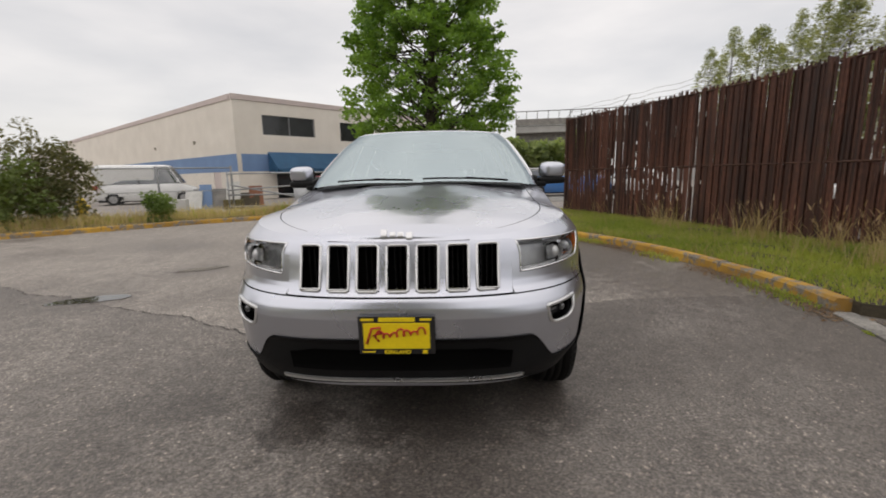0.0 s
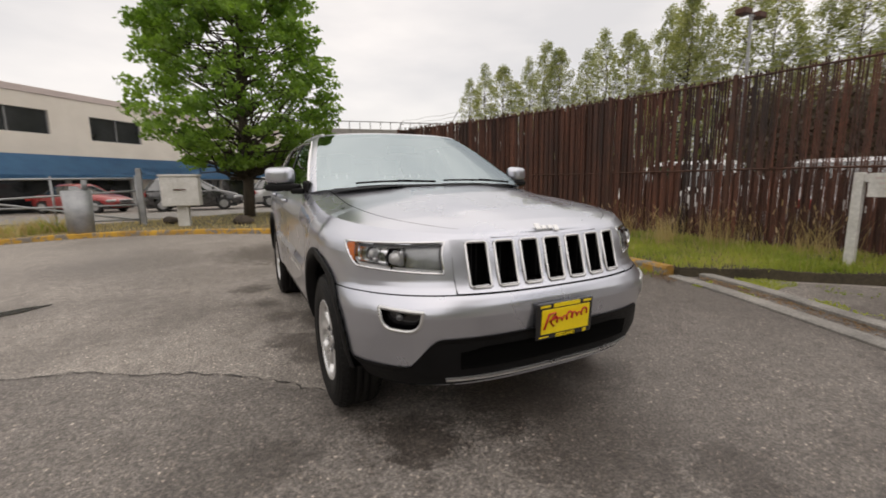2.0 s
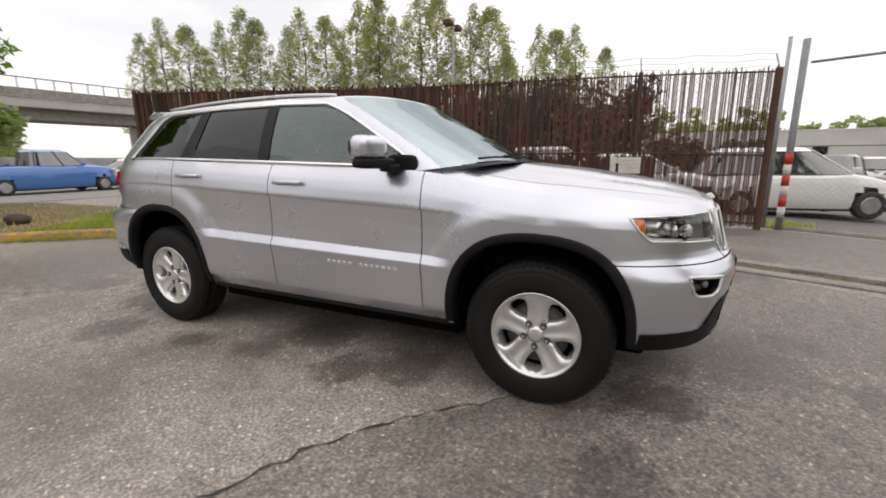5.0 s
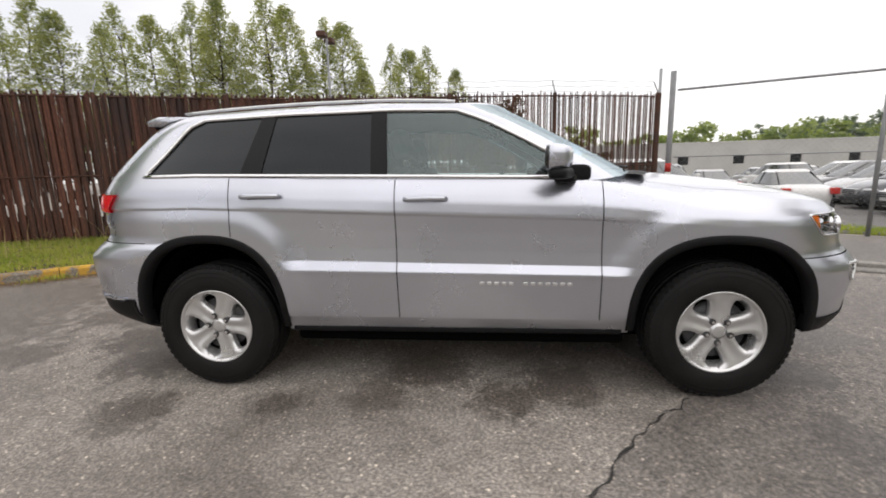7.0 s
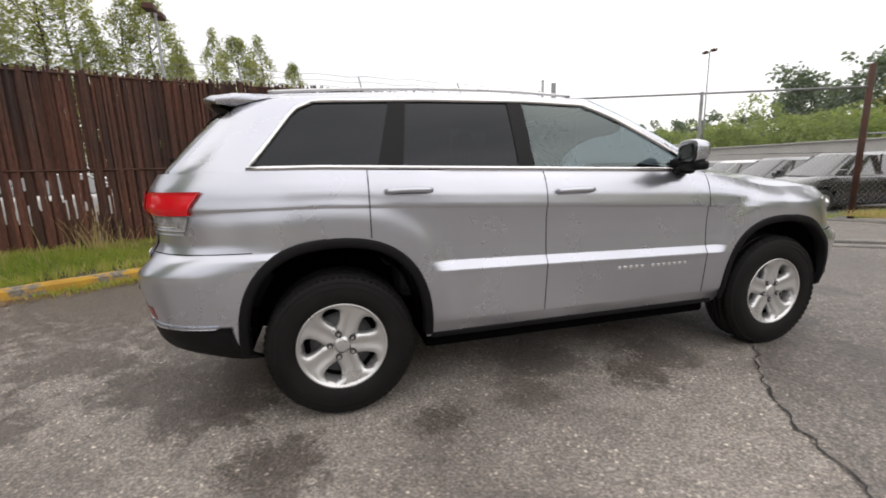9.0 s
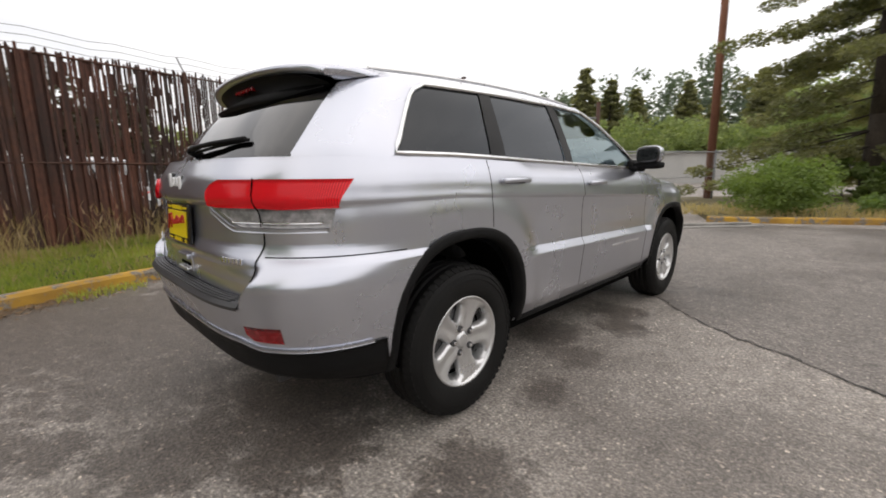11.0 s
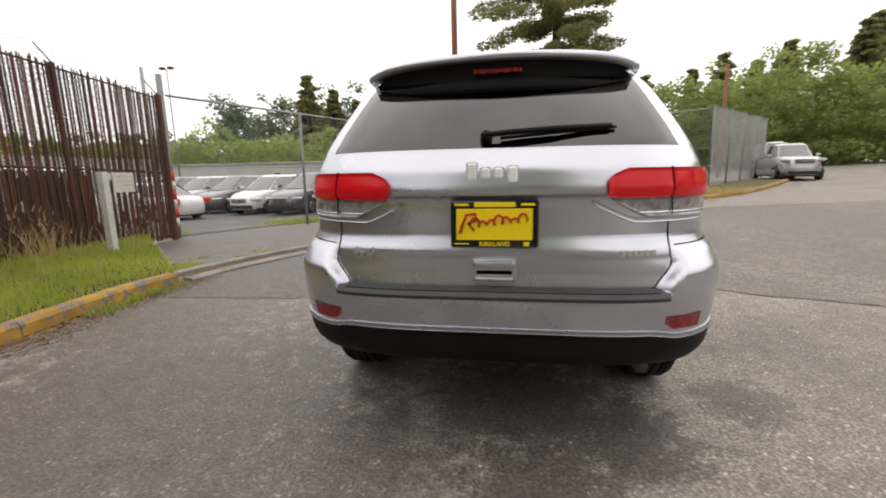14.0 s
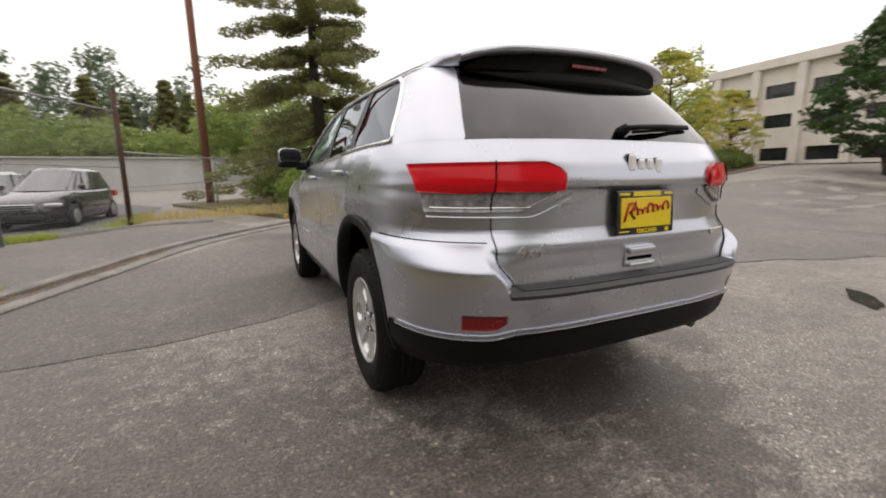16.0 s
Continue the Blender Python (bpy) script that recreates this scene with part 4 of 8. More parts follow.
def conifer(name, m, hgt, radius, clear, seed, label, layers=26, sparse=0.0, mat=None, size=0.13, per=34, lean=0.0, top_open=False):
    rng = np.random.default_rng(seed)
    t = base(name, m, label, "conifer")
    bm = bmesh.new()
    limb(bm, (0, 0, -0.2), (lean, 0, hgt), 0.03 * hgt * 0.75, 0.02, rng, 0.01, 9, 5)
    centres = []
    for k in range(layers):
        f = (k + 0.5) / layers
        z = clear + (hgt - clear) * f
        reach = radius * ((1 - f) ** 0.85 + 0.05)
        if top_open:
            reach = radius * (1.05 - 0.55 * f) * (0.55 + 0.6 * abs(math.sin(k * 1.7)))
        for j in range(int(5 + 4 * (1 - f))):
            if rng.uniform() < sparse:
                continue
            a = rng.uniform(0, 6.283)
            ln = reach * rng.uniform(0.55, 1.08)
            tip = (lean * f + ln * math.cos(a), ln * math.sin(a), z - ln * 0.22 + rng.normal() * 0.1)
            limb(bm, (lean * f, 0, z), tip, 0.035 * (1.2 - f), 0.006, rng, 0.08, 4, 2)
            for q in range(2, 6):
                g = q / 5
                cx = (lean * f * (1 - g) + tip[0] * g, tip[1] * g, z + (tip[2] - z) * g)
                centres.append((cx, (0.16 + 0.22 * (1 - abs(g - 0.6))) * (radius / 2.2) ** 0.6))
    part("trunk", bm, M_BARK, t, smooth=True)
    vs, fs = leaf_cloud(rng, centres, per, 0.36, size, 0.5, 0.5)
    raw("crown", vs, fs, mat or M_CONIFER, t)
    return t


conifer("pine_tree", pose(-2.25, -17.3, height(-2.25, -17.3)), 15.0, 4.7, 0.5, 51, "large ragged pine with open upper boughs", 27, 0.30, None, 0.06, 150, 0.3, True)
fir_a = conifer("fir_tree", pose(-30, 4, 0), 12.0, 3.7, 0.6, 52, "dark pointed fir tree", 24, 0.1, None, 0.19, 18)
fir_a["group"] = "firs"
for fx, fy, s in ((34, -78, 1.5), (38, -76, 1.7), (30, -80, 1.35), (14, -66, 0.95), (19, -72, 1.25), (7, -70, 1.1), (10, -74, 1.3), (3, -76, 1.0), (-26, -66, 1.2), (-32, -70, 1.42), (-38, -66, 1.3), (-45, -62, 1.48), (-52, -70, 1.75), (-22, -74, 1.3), (-60, -60, 1.5), (-41, -70, 1.5), (-35, -67, 1.25), (-48, -58, 1.3), (2.5, 60, 0.75)):
    copy_thing(fir_a, Matrix.Translation((fx, fy, height(fx, fy))) @ Matrix.Scale(s, 4) @ pose(0, 0, 0, 0, 0, fx * 37 % 360))


def wood_band(name, pts, depth, hgt, mat, seed, label, count, leaf=0.5, dens=44, clump=0.13):
    rng = np.random.default_rng(seed)
    line = smooth_line(pts, 200)
    centres = []
    for k in range(count):
        i = int(rng.integers(0, 199))
        p = line[i]
        t = (line[min(199, i + 1)] - line[max(0, i - 1)]).normalized()
        out = Vector((-t.y, t.x)) * rng.uniform(0, depth)
        q = p + out
        top = hgt * (0.62 + 0.5 * abs(noise.noise((q.x * 0.09, q.y * 0.09, seed)))) * (0.75 + 0.5 * out.length / depth)
        z = rng.uniform(0.0, 1.0) ** 0.7 * top
        centres.append(((q.x, q.y, height(q.x, q.y) + z), hgt * clump * rng.uniform(0.5, 1.3)))
    vs, fs = leaf_cloud(rng, centres, dens, hgt * clump, leaf, 0.8)
    return tagged(raw(name, vs, fs, mat), label, "woods", kind="stuff")


wood_band("far_woods", [(0, -72), (12, -73), (30, -74), (50, -76), (80, -78)], 14, 10.0, M_FARWOOD, 61, "rounded green trees beyond the car lot", 2200, 0.22, 50, 0.10)
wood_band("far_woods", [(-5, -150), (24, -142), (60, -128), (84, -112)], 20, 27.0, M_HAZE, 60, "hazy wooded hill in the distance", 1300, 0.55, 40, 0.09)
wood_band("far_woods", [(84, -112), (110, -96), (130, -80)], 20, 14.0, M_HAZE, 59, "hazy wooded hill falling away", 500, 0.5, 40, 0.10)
wood_band("far_woods", [(-66, -44), (-48, -54), (-30, -62), (-14, -68), (2, -72)], 18, 12.5, M_FARWOOD, 62, "dense wooded slope beyond the road", 2800, 0.22, 55, 0.09)
wood_band("shrubs", [(-0.5, -15.5), (-2.6, -14.6), (-5.2, -15.6)], 1.6, 1.5, M_CLIPPED, 63, "low green shrubs under the pine", 110, 0.09)
M_BROOM = leaf_mat("broom_green", (0.10, 0.16, 0.04), (0.24, 0.31, 0.09), 0.4)
wood_band("shrubs", [(0.35, -9.55), (-0.75, -9.4), (-1.7, -9.7)], 0.9, 1.7, M_BROOM, 83, "rounded broom bush behind the kerb", 150, 0.035, 90, 0.16)
wood_band("shrubs", [(-2.2, -10.1), (-3.4, -10.2), (-4.4, -10.6)], 0.9, 0.75, M_BROOM, 84, "low trailing weeds behind the kerb", 150, 0.04, 70, 0.22)
wood_band("shrubs", [(1.2, -14.4), (0.2, -13.6), (-0.8, -13.2)], 1.2, 1.5, M_CLIPPED, 64, "broom bush on the verge", 70, 0.06)
M_BROWNWOOD = leaf_mat("brownish_shrub", (0.045, 0.038, 0.024), (0.10, 0.075, 0.045), 0.25)
wood_band("shrubs", [(20.0, 8.5), (20.6, 3.0), (20.6, -1.8)], 2.0, 6.6, M_BROWNWOOD, 81, "dark brownish trees standing in the lot behind the fence", 420, 0.16, 50, 0.12)
wood_band("shrubs", [(20.6, -2.2), (20.4, -6.8)], 1.6, 3.0, M_BROWNWOOD, 82, "low dark brownish bushes in the lot", 160, 0.12, 50, 0.14)
wood_band("far_woods", [(80, -60), (82, -30), (84, 0), (86, 30)], 10, 9.0, M_FARWOOD, 65, "distant trees behind the warehouse", 700, 0.4)
wood_band("far_woods", [(14, 44), (6, 46), (0, 44)], 6, 6.0, M_FARWOOD, 66, "trees beyond the back street", 240, 0.35)
M_SCRUB = leaf_mat("scrub_leaf", (0.06, 0.07, 0.028), (0.21, 0.185, 0.085), 0.35)
wood_band("shrubs", [(-10.7, 8.5), (-12.2, 8.3), (-14.2, 7.5)], 1.3, 3.1, M_SCRUB, 91, "tall tangled brownish-green scrub beside the old fence", 300, 0.05, 60, 0.10)
wood_band("shrubs", [(-8.3, 8.35), (-8.9, 8.45)], 0.45, 1.15, M_BROOM, 92, "small upright bush by the old fence", 46, 0.04, 70, 0.16)
wood_band("shrubs", [(-11.2, 7.9), (-12.4, 7.3), (-14, 6.6), (-17, 5.2)], 1.5, 2.6, M_CLIPPED, 67, "overgrown bush beside the old fence", 190, 0.06, 40, 0.10)
WEED_LINE = smooth_line([(-5.4, 10.3), (-7.3, 9.4), (-9.5, 7.7), (-12.5, 5.6)], 60)


def kerb_weeds(rng):
    p = WEED_LINE[int(rng.integers(0, 59))]
    k = noise.noise((p.x * 1.1, p.y * 1.1, 41.0))
    if k < -0.05 and rng.uniform() < 0.7:
        return None
    x, y = p.x + rng.normal(0, 0.18) - 0.2, p.y + rng.normal(0, 0.18) + 0.35
    return x, y, 0.10, 0.5 + 1.1 * max(0.0, k)


blades("weeds", 1800, kerb_weeds, (0.15, 0.75), 0.012, M_STRAW, "straggling dry weeds along the kerb", 68, 0.7)
blades("weeds", 1100, kerb_weeds, (0.10, 0.55), 0.016, M_GRASS, "green weeds along the kerb", 69, 0.8)
aut = broadleaf("autumn_tree", pose(-21, -13.5, height(-21, -13.5)), 7.0, 3.0, 1.4, M_AUTUMN, 71, "yellow and orange autumn tree by the kerb", 0.10, 34, 190, 0.12, clump=0.38)
aut["group"] = "autumn trees"
for ax, ay, s in ((-27, -24, 1.15), (-32, -27, 1.2), (-36, -19, 0.9), (-39, -31, 1.2), (-24, -18.5, 1.0)):
    copy_thing(aut, Matrix.Translation((ax, ay, height(ax, ay))) @ Matrix.Scale(s, 4) @ pose(0, 0, 0, 0, 0, ax * 71 % 360))
broadleaf("street_tree", pose(-30, -7.0, height(-30, -7.0)), 9.0, 3.8, 1.6, M_HEDGE, 72, "dense dark green street tree", 0.13, 40, 300, 0.16, clump=0.5)
wood_band("hedge", [(-22.5, -12.2), (-29.0, -14.4), (-36, -17.0)], 1.8, 1.75, M_CLIPPED, 73, "clipped green hedge on a mulch bed", 900, 0.06, 60, 0.16)

# ---------- buildings ----------


def wall_with_holes(name, length, hgt, holes, thick, mat, parent):
    """A wall in its own x-z plane with openings (x0, x1, z0, z1) cut through its thickness."""
    xs = sorted({0.0, length} | {v for h_ in holes for v in h_[:2]})
    zs = sorted({0.0, hgt} | {v for h_ in holes for v in h_[2:]})
    bm = bmesh.new()
    for x0, x1 in zip(xs, xs[1:]):
        for z0, z1 in zip(zs, zs[1:]):
            cx, cz = (x0 + x1) / 2, (z0 + z1) / 2
            if any(a < cx < b_ and c < cz < d for a, b_, c, d in holes):
                continue
            bmesh.ops.transform(bm, matrix=Matrix.Identity(4), verts=[])
            box(bm, (x0, 0, z0), (x1, thick, z1))
    bmesh.ops.remove_doubles(bm, verts=bm.verts, dist=0.001)
    return part(name, bm, mat, parent)


# two-storey cream office with a blue band and awning
ob_ = base("office_building", pose(-13.4, 22.8, -0.2, 0, 0, 49), "two-storey cream stucco building with blue band and awning", "building")
BH = 6.6
win_holes = [(1.5, 5.3, 4.35, 5.6), (7.4, 10.6, 4.2, 5.55), (13.4, 16.6, 4.2, 5.55), (19.4, 22.4, 4.2, 5.55), (2.2, 9.8, 0.15, 1.9), (12.6, 20.0, 0.15, 1.9)]
fw = wall_with_holes("wall", 26.0, BH, win_holes, 0.3, M_STUCCO, ob_)
for a, b_, c, d in win_holes:
    w = part("window", boxed((a, 0.16, c), (b_, 0.19, d)), M_DARKGLASS, ob_, "dark glazed window")
    for xx in (a, (a + b_) / 2 - 0.03, b_ - 0.06):
        part("frame", boxed((xx, 0.08, c), (xx + 0.06, 0.17, d)), M_GALV_DULL, w)
sw = wall_with_holes("wall", 46.0, BH, [(2.5, 3.6, 0.1, 2.2), (6.0, 6.5, 4.0, 4.25), (14, 14.5, 4.0, 4.25)], 0.3, M_STUCCO, ob_)
sw.matrix_local = pose(0, 0, 0, 0, 0, 93.7)
part("side_door", boxed((-0.28, 2.5, 0.1), (-0.2, 3.6, 2.2), 0.01), M_STUCCO_PINK, ob_).matrix_local = pose(0, 0, 0, 0, 0, 3.7)
part("band", boxed((-0.012, -0.012, 2.0), (26.0, -0.004, 3.1)), M_BLUE, ob_, "flat blue painted band")
part("band", boxed((-0.312, -0.012, 2.0), (-0.304, 30.0, 3.1)), M_BLUE, ob_, "flat blue painted band").matrix_local = pose(0, 0, 0, 0, 0, 3.7)
part("parapet", boxed((-0.34, -0.05, BH - 0.22), (26.05, 0.32, BH + 0.12), 0.02), M_STUCCO_PINK, ob_)
part("parapet", boxed((-0.36, 0.33, BH - 0.22), (0.02, 46.0, BH + 0.12), 0.02), M_STUCCO_PINK, ob_).matrix_local = pose(0, 0, 0, 0, 0, 3.7)
part("wing", boxed((-1.5, 46.1, 0.0), (14.0, 66.0, BH - 0.6), 0.02), M_STUCCO, ob_, "lower plain wing of the building").matrix_local = pose(0, 0, 0, 0, 0, 3.7)
part("roof", boxed((0.02, 0.34, BH - 0.5), (26, 43, BH - 0.3)), M_CONCRETE, ob_)
aw = bmesh.new()
av = [aw.verts.new(v) for v in ((1.7, -0.02, 3.25), (21.2, -0.02, 3.25), (21.2, -1.35, 2.15), (1.7, -1.35, 2.15), (1.7, -0.02, 1.97), (21.2, -0.02, 1.97), (21.2, -1.35, 1.92), (1.7, -1.35, 1.92))]
for q in ((0, 3, 2, 1), (3, 7, 6, 2), (0, 4, 7, 3), (1, 2, 6, 5)):
    aw.faces.new([av[i] for i in q])
bmesh.ops.solidify(aw, geom=aw.faces[:], thickness=0.03)
part("awning", aw, M_AWNING, ob_, "sloping blue fabric awning")
for k in range(6):
    part("column", boxed((1.9 + 3.8 * k, 0.02, 0.0), (2.15 + 3.8 * k, 0.28, 1.9)), M_WHITEPAINT, ob_)
tagged(raw("pavement", [(-14, 16.2, 0.02), (22, 16.2, 0.02), (22, 20.5, 0.02), (-14, 20.5, 0.02), (-14, 16.2, -0.3), (22, 16.2, -0.3), (22, 20.5, -0.3), (-14, 20.5, -0.3)], [(0, 1, 2, 3), (0, 4, 5, 1), (0, 3, 7, 4)], M_KERB), "concrete pavement in front of the building", "pavement", kind="structure")

# long low warehouses behind the car lot
M_PALEWALL = surface("pale_wall", (0.46, 0.45, 0.43), (0.55, 0.54, 0.51), 0.4, (0.8, 0.95), fine=12, grain=0.1)
for wx, wy, wa, wl_ in ((-6.0, -54.5, 0, 60.0), (54.0, -54.0, 90, 60.0)):
    wh = base("warehouse", pose(wx, wy, -0.5, 0, 0, wa) @ Matrix.Scale(1, 4), "long low pale warehouse with small dark windows", "building", "warehouses")
    whh = [(3 + 6.5 * k, 4.3 + 6.5 * k, 1.9, 2.9) for k in range(9)] if wa else [(20.0, 21.0, 0.2, 2.3)]
    wh_h = 4.5 if wa else 3.7
    sgn = -1 if wa == 0 else 1
    wall_with_holes("wall", wl_, wh_h, whh, 0.3, M_PALEWALL, wh).matrix_local = Matrix.Identity(4) if wa else pose(wl_, 0, 0, 0, 0, 180)
    for a, b_, c, d in whh:
        o = part("window", boxed((a, 0.12, c), (b_, 0.16, d)), M_DARKGLASS, wh, "small dark window")
        o.matrix_local = Matrix.Identity(4) if wa else pose(wl_, 0, 0, 0, 0, 180)
    lo_y, hi_y = (-14.0, -0.32) if wa == 0 else (-14.0, -0.02)
    part("block", boxed((0.1, lo_y, 0.0), (wl_ - 0.1, hi_y, wh_h - 0.05)), M_PALEWALL, wh)
    part("roof", boxed((-0.2, lo_y - 0.2, wh_h), (wl_ + 0.2, 0.35, wh_h + 0.12), 0.02), M_WHITEPAINT, wh)

# concrete office block up the road
cb = base("concrete_building", pose(-43, -25.5, height(-43, -25.5), 0, 0, 85) @ Matrix.Diagonal((0.75, 1.0, 0.76, 1.0)), "three-storey grey concrete office block with dark window bands", "building")
cbh = [(2 + 5 * k, 6 + 5 * k, z, z + 1.5) for k in range(7) for z in (0.4, 4.2, 7.6)]
wall_with_holes("wall", 38.0, 11.0, cbh, 0.4, M_STUCCO, cb)
for a, b_, c, d in cbh:
    part("window", boxed((a, 0.25, c), (b_, 0.29, d)), M_DARKGLASS, cb, "dark ribbon window")
for k in range(8):
    part("pier", boxed((0.6 + 5 * k, -0.45, 0), (1.5 + 5 * k, -0.004, 11.3), 0.02), M_STUCCO, cb)
part("parapet", boxed((-0.3, -0.5, 11.0), (38.3, 0.5, 12.0), 0.03), M_STUCCO, cb)
part("body", boxed((0.1, 0.42, 0), (37.9, 14, 10.9)), M_STUCCO, cb)
tagged(raw("mulch_bed", [(-22, -11.4, height(-22, -11.4) + 0.10), (-34, -15.4, height(-34, -15.4) + 0.10), (-36, -18.5, height(-36, -18.5) + 0.12), (-24, -15.5, height(-24, -15.5) + 0.12)], [(0, 1, 2, 3)], M_MULCH), "reddish bark mulch bed round the hedge", "mulch bed", kind="structure")
kerb_run("kerb_5", [(-17.5, -13.5), (-20, -11.6), (-23, -11.4), (-34, -15.2), (-46, -18.5)], M_KERB, "pale kerb round the hedge bed", -1, piece=3)

# pale concrete overpass far behind the back street
op = base("overpass", pose(20.0, 62.0, -0.5, 0, 0, -8), "pale concrete overpass with slim piers in the distance", "bridge")
part("deck", boxed((-11.0, -4.0, 7.6), (34.0, 4.0, 8.6), 0.05), M_CONCRETE, op)
part("guard_rail", boxed((-11.0, -4.2, 8.61), (34.0, -3.95, 9.5), 0.02), M_KERB, op)
for k in range(31):
    part("rail_post", boxed((-11.0 + 1.5 * k, -4.12, 9.502), (-10.9 + 1.5 * k, -4.02, 10.5)), M_GALV_DULL, op)
part("hand_rail", boxed((-11.0, -4.14, 10.502), (34.2, -4.0, 10.62)), M_GALV_DULL, op)
part("girder", boxed((-11.0, -2.6, 6.4), (34.0, 2.6, 7.59), 0.04), M_KERB, op)
for px_ in (-8.0, 0.0, 14.0, 26.0):
    part("pier", boxed((px_ - 0.7, -3.0, 0.0), (px_ + 0.7, 3.0, 6.39), 0.05), M_CONCRETE, op)

# flat trailer by the dumpster
tr_ = base("flatbed_trailer", pose(8.3, 26.3, 0.0, 0, 0, 4) @ Matrix.Scale(1.5, 4), "low grey flatbed trailer parked by the dumpster", "trailer")
part("bed", boxed((-2.2, -1.0, 0.62), (2.2, 1.0, 0.74), 0.02), M_GALV_DULL, tr_)
for yy in (-1.0, 0.96):
    part("side_rail", boxed((-2.2, yy, 0.742), (2.2, yy + 0.04, 1.02), 0.01), M_GALV, tr_)
part("drawbar", tubed((-2.2, 0, 0.55), (-3.6, 0, 0.45), 0.05, seg=8), M_RUST_POST, tr_)

# scrap panels leaning in a heap beyond the old fence
dp = base("scrap_heap", pose(-10.6, 15.0, height(-10.6, 15.0), 0, 0, 20), "heap of leaning scrap boards and panels in the back yard", "scrap heap")
for k, (x0, w_, h_, tip, mt) in enumerate(((-1.5, 0.7, 0.9, 24, M_WHITEPAINT), (-0.9, 0.5, 1.15, 18, M_BLUE), (-0.45, 0.8, 1.0, 28, M_KERB), (0.2, 0.6, 1.25, 15, M_WHITEPAINT), (0.7, 0.9, 0.8, 33, M_SOIL), (1.2, 0.6, 1.05, 20, M_REDBARK))):
    part("panel", boxed((0, -0.03, 0), (w_, 0.03, h_), 0.008), mt, dp).matrix_local = pose(x0, 0.12 * (k % 3), 0.0, -tip, 0, 9 * (k % 3) - 8)
part("box", boxed((-1.9, -0.9, 0), (-1.2, -0.4, 0.5), 0.02), M_WHITEPAINT, dp)
part("box", boxed((0.2, -0.8, 0), (1.0, -0.3, 0.42), 0.02), M_DRYGRASS, dp)

# ---------- back street things ----------
mb = base("utility_cabinet", pose(-2.68, 10.75, 0.1, 0, 0, -6), "grey weathered utility cabinet on a square post", "utility cabinet")
part("post", boxed((-0.15, -0.13, -0.15), (0.15, 0.13, 0.62), 0.012), M_WHITEPAINT, mb)
cab = part("cabinet", boxed((-0.48, -0.26, 0.60), (0.48, 0.26, 1.44), 0.02), M_WHITEPAINT, mb)
part("lid", boxed((-0.51, -0.29, 1.442), (0.51, 0.29, 1.50), 0.012), M_WHITEPAINT, mb)
part("latch", boxed((-0.16, -0.285, 1.05), (0.16, -0.255, 1.085), 0.004), M_RUST_POST, cab, "small dark latch bar")
tk = base("steel_bollard", pose(-4.9, 9.95, 0.08), "thick grey galvanised steel bollard", "bollard")
part("body", tubed((0, 0, -0.1), (0, 0, 1.12), 0.27, 0.31, 20), M_GALV, tk, smooth=True)
part("rod", tubed((0.18, 0, 1.12), (0.18, 0, 1.38), 0.06, seg=10), M_GALV_DULL, tk, smooth=True)
gt = base("pipe_gate", pose(-3.95, 11.9, 0.1, 0, 0, 176), "bent galvanised pipe gate standing half open", "gate")
for zz in (0.18, 0.62, 1.05, 1.42):
    part("rail", tubed((0, 0, zz), (4.6, 0.25, zz + (0.0 if zz != 1.05 else -0.25)), 0.028, seg=8), M_GALV, gt, smooth=True)
part("brace", tubed((0.05, 0, 0.16), (4.5, 0.25, 1.0), 0.028, seg=8), M_GALV, gt, smooth=True)
for xx in (0.0, 2.0, 4.6):
    part("upright", tubed((xx, 0.05 * xx, 0.0), (xx, 0.05 * xx, 1.5), 0.032, seg=8), M_GALV, gt, smooth=True)
gpz = base("gate_post", pose(-3.85, 11.85, 0.1), "square galvanised gate post", "gate post")
part("post", boxed((-0.07, -0.07, -0.15), (0.07, 0.07, 1.72), 0.01), M_GALV, gpz)
chain_fence("chain_fence_4", [(-8.5, 12.2), (-12.5, 9.6), (-18, 6.2)], 1.75, [(-8.5, 12.2), (-10.5, 10.9), (-12.5, 9.6), (-15.2, 7.9)], "old leaning chain-link fence by the bushes", 0.14)
hy = base("fire_hydrant", pose(-12.0, 9.3, 0.1), "yellow fire hydrant in dry grass", "hydrant")
part("body", tubed((0, 0, -0.05), (0, 0, 0.55), 0.13, 0.12, 14), M_YELLOW, hy, smooth=True)
part("bonnet", tubed((0, 0, 0.55), (0, 0, 0.72), 0.15, 0.05, 14), M_YELLOW, hy, smooth=True)
part("outlet", tubed((-0.24, 0, 0.42), (0.24, 0, 0.42), 0.06, seg=10), M_YELLOW, hy, smooth=True)
for rx, ry, rr in ((-1.12, 10.3, 0.30), (-3.2, 11.9, 0.22), (0.9, 9.0, 0.2)):
    bm = bmesh.new()
    bmesh.ops.create_icosphere(bm, subdivisions=3, radius=rr)
    for v in bm.verts:
        v.co *= 1 + 0.35 * noise.noise(v.co * 3.0)
        v.co.z *= 0.62
    tagged(part("boulder", bm, M_BARK, None, smooth=True), "rough brown boulder on the dry grass", "boulder").matrix_world = pose(rx, ry, 0.2)
dm = base("dumpster", pose(1.3, 14.6, 0.05, 0, 0, 2), "dark green steel dumpster", "dumpster")
part("bin", boxed((-1.0, -0.75, 0.12), (1.0, 0.75, 1.28), 0.03), M_DUMPSTER, dm)
part("lid", boxed((-1.04, -0.78, 1.28), (1.04, 0.8, 1.36), 0.02), M_DARKGLASS, dm, "black plastic lid")
for k in range(4):
    part("rib", boxed((-0.9 + 0.55 * k, -0.80, 0.12), (-0.82 + 0.55 * k, -0.752, 1.25), 0.01), M_DUMPSTER, dm)

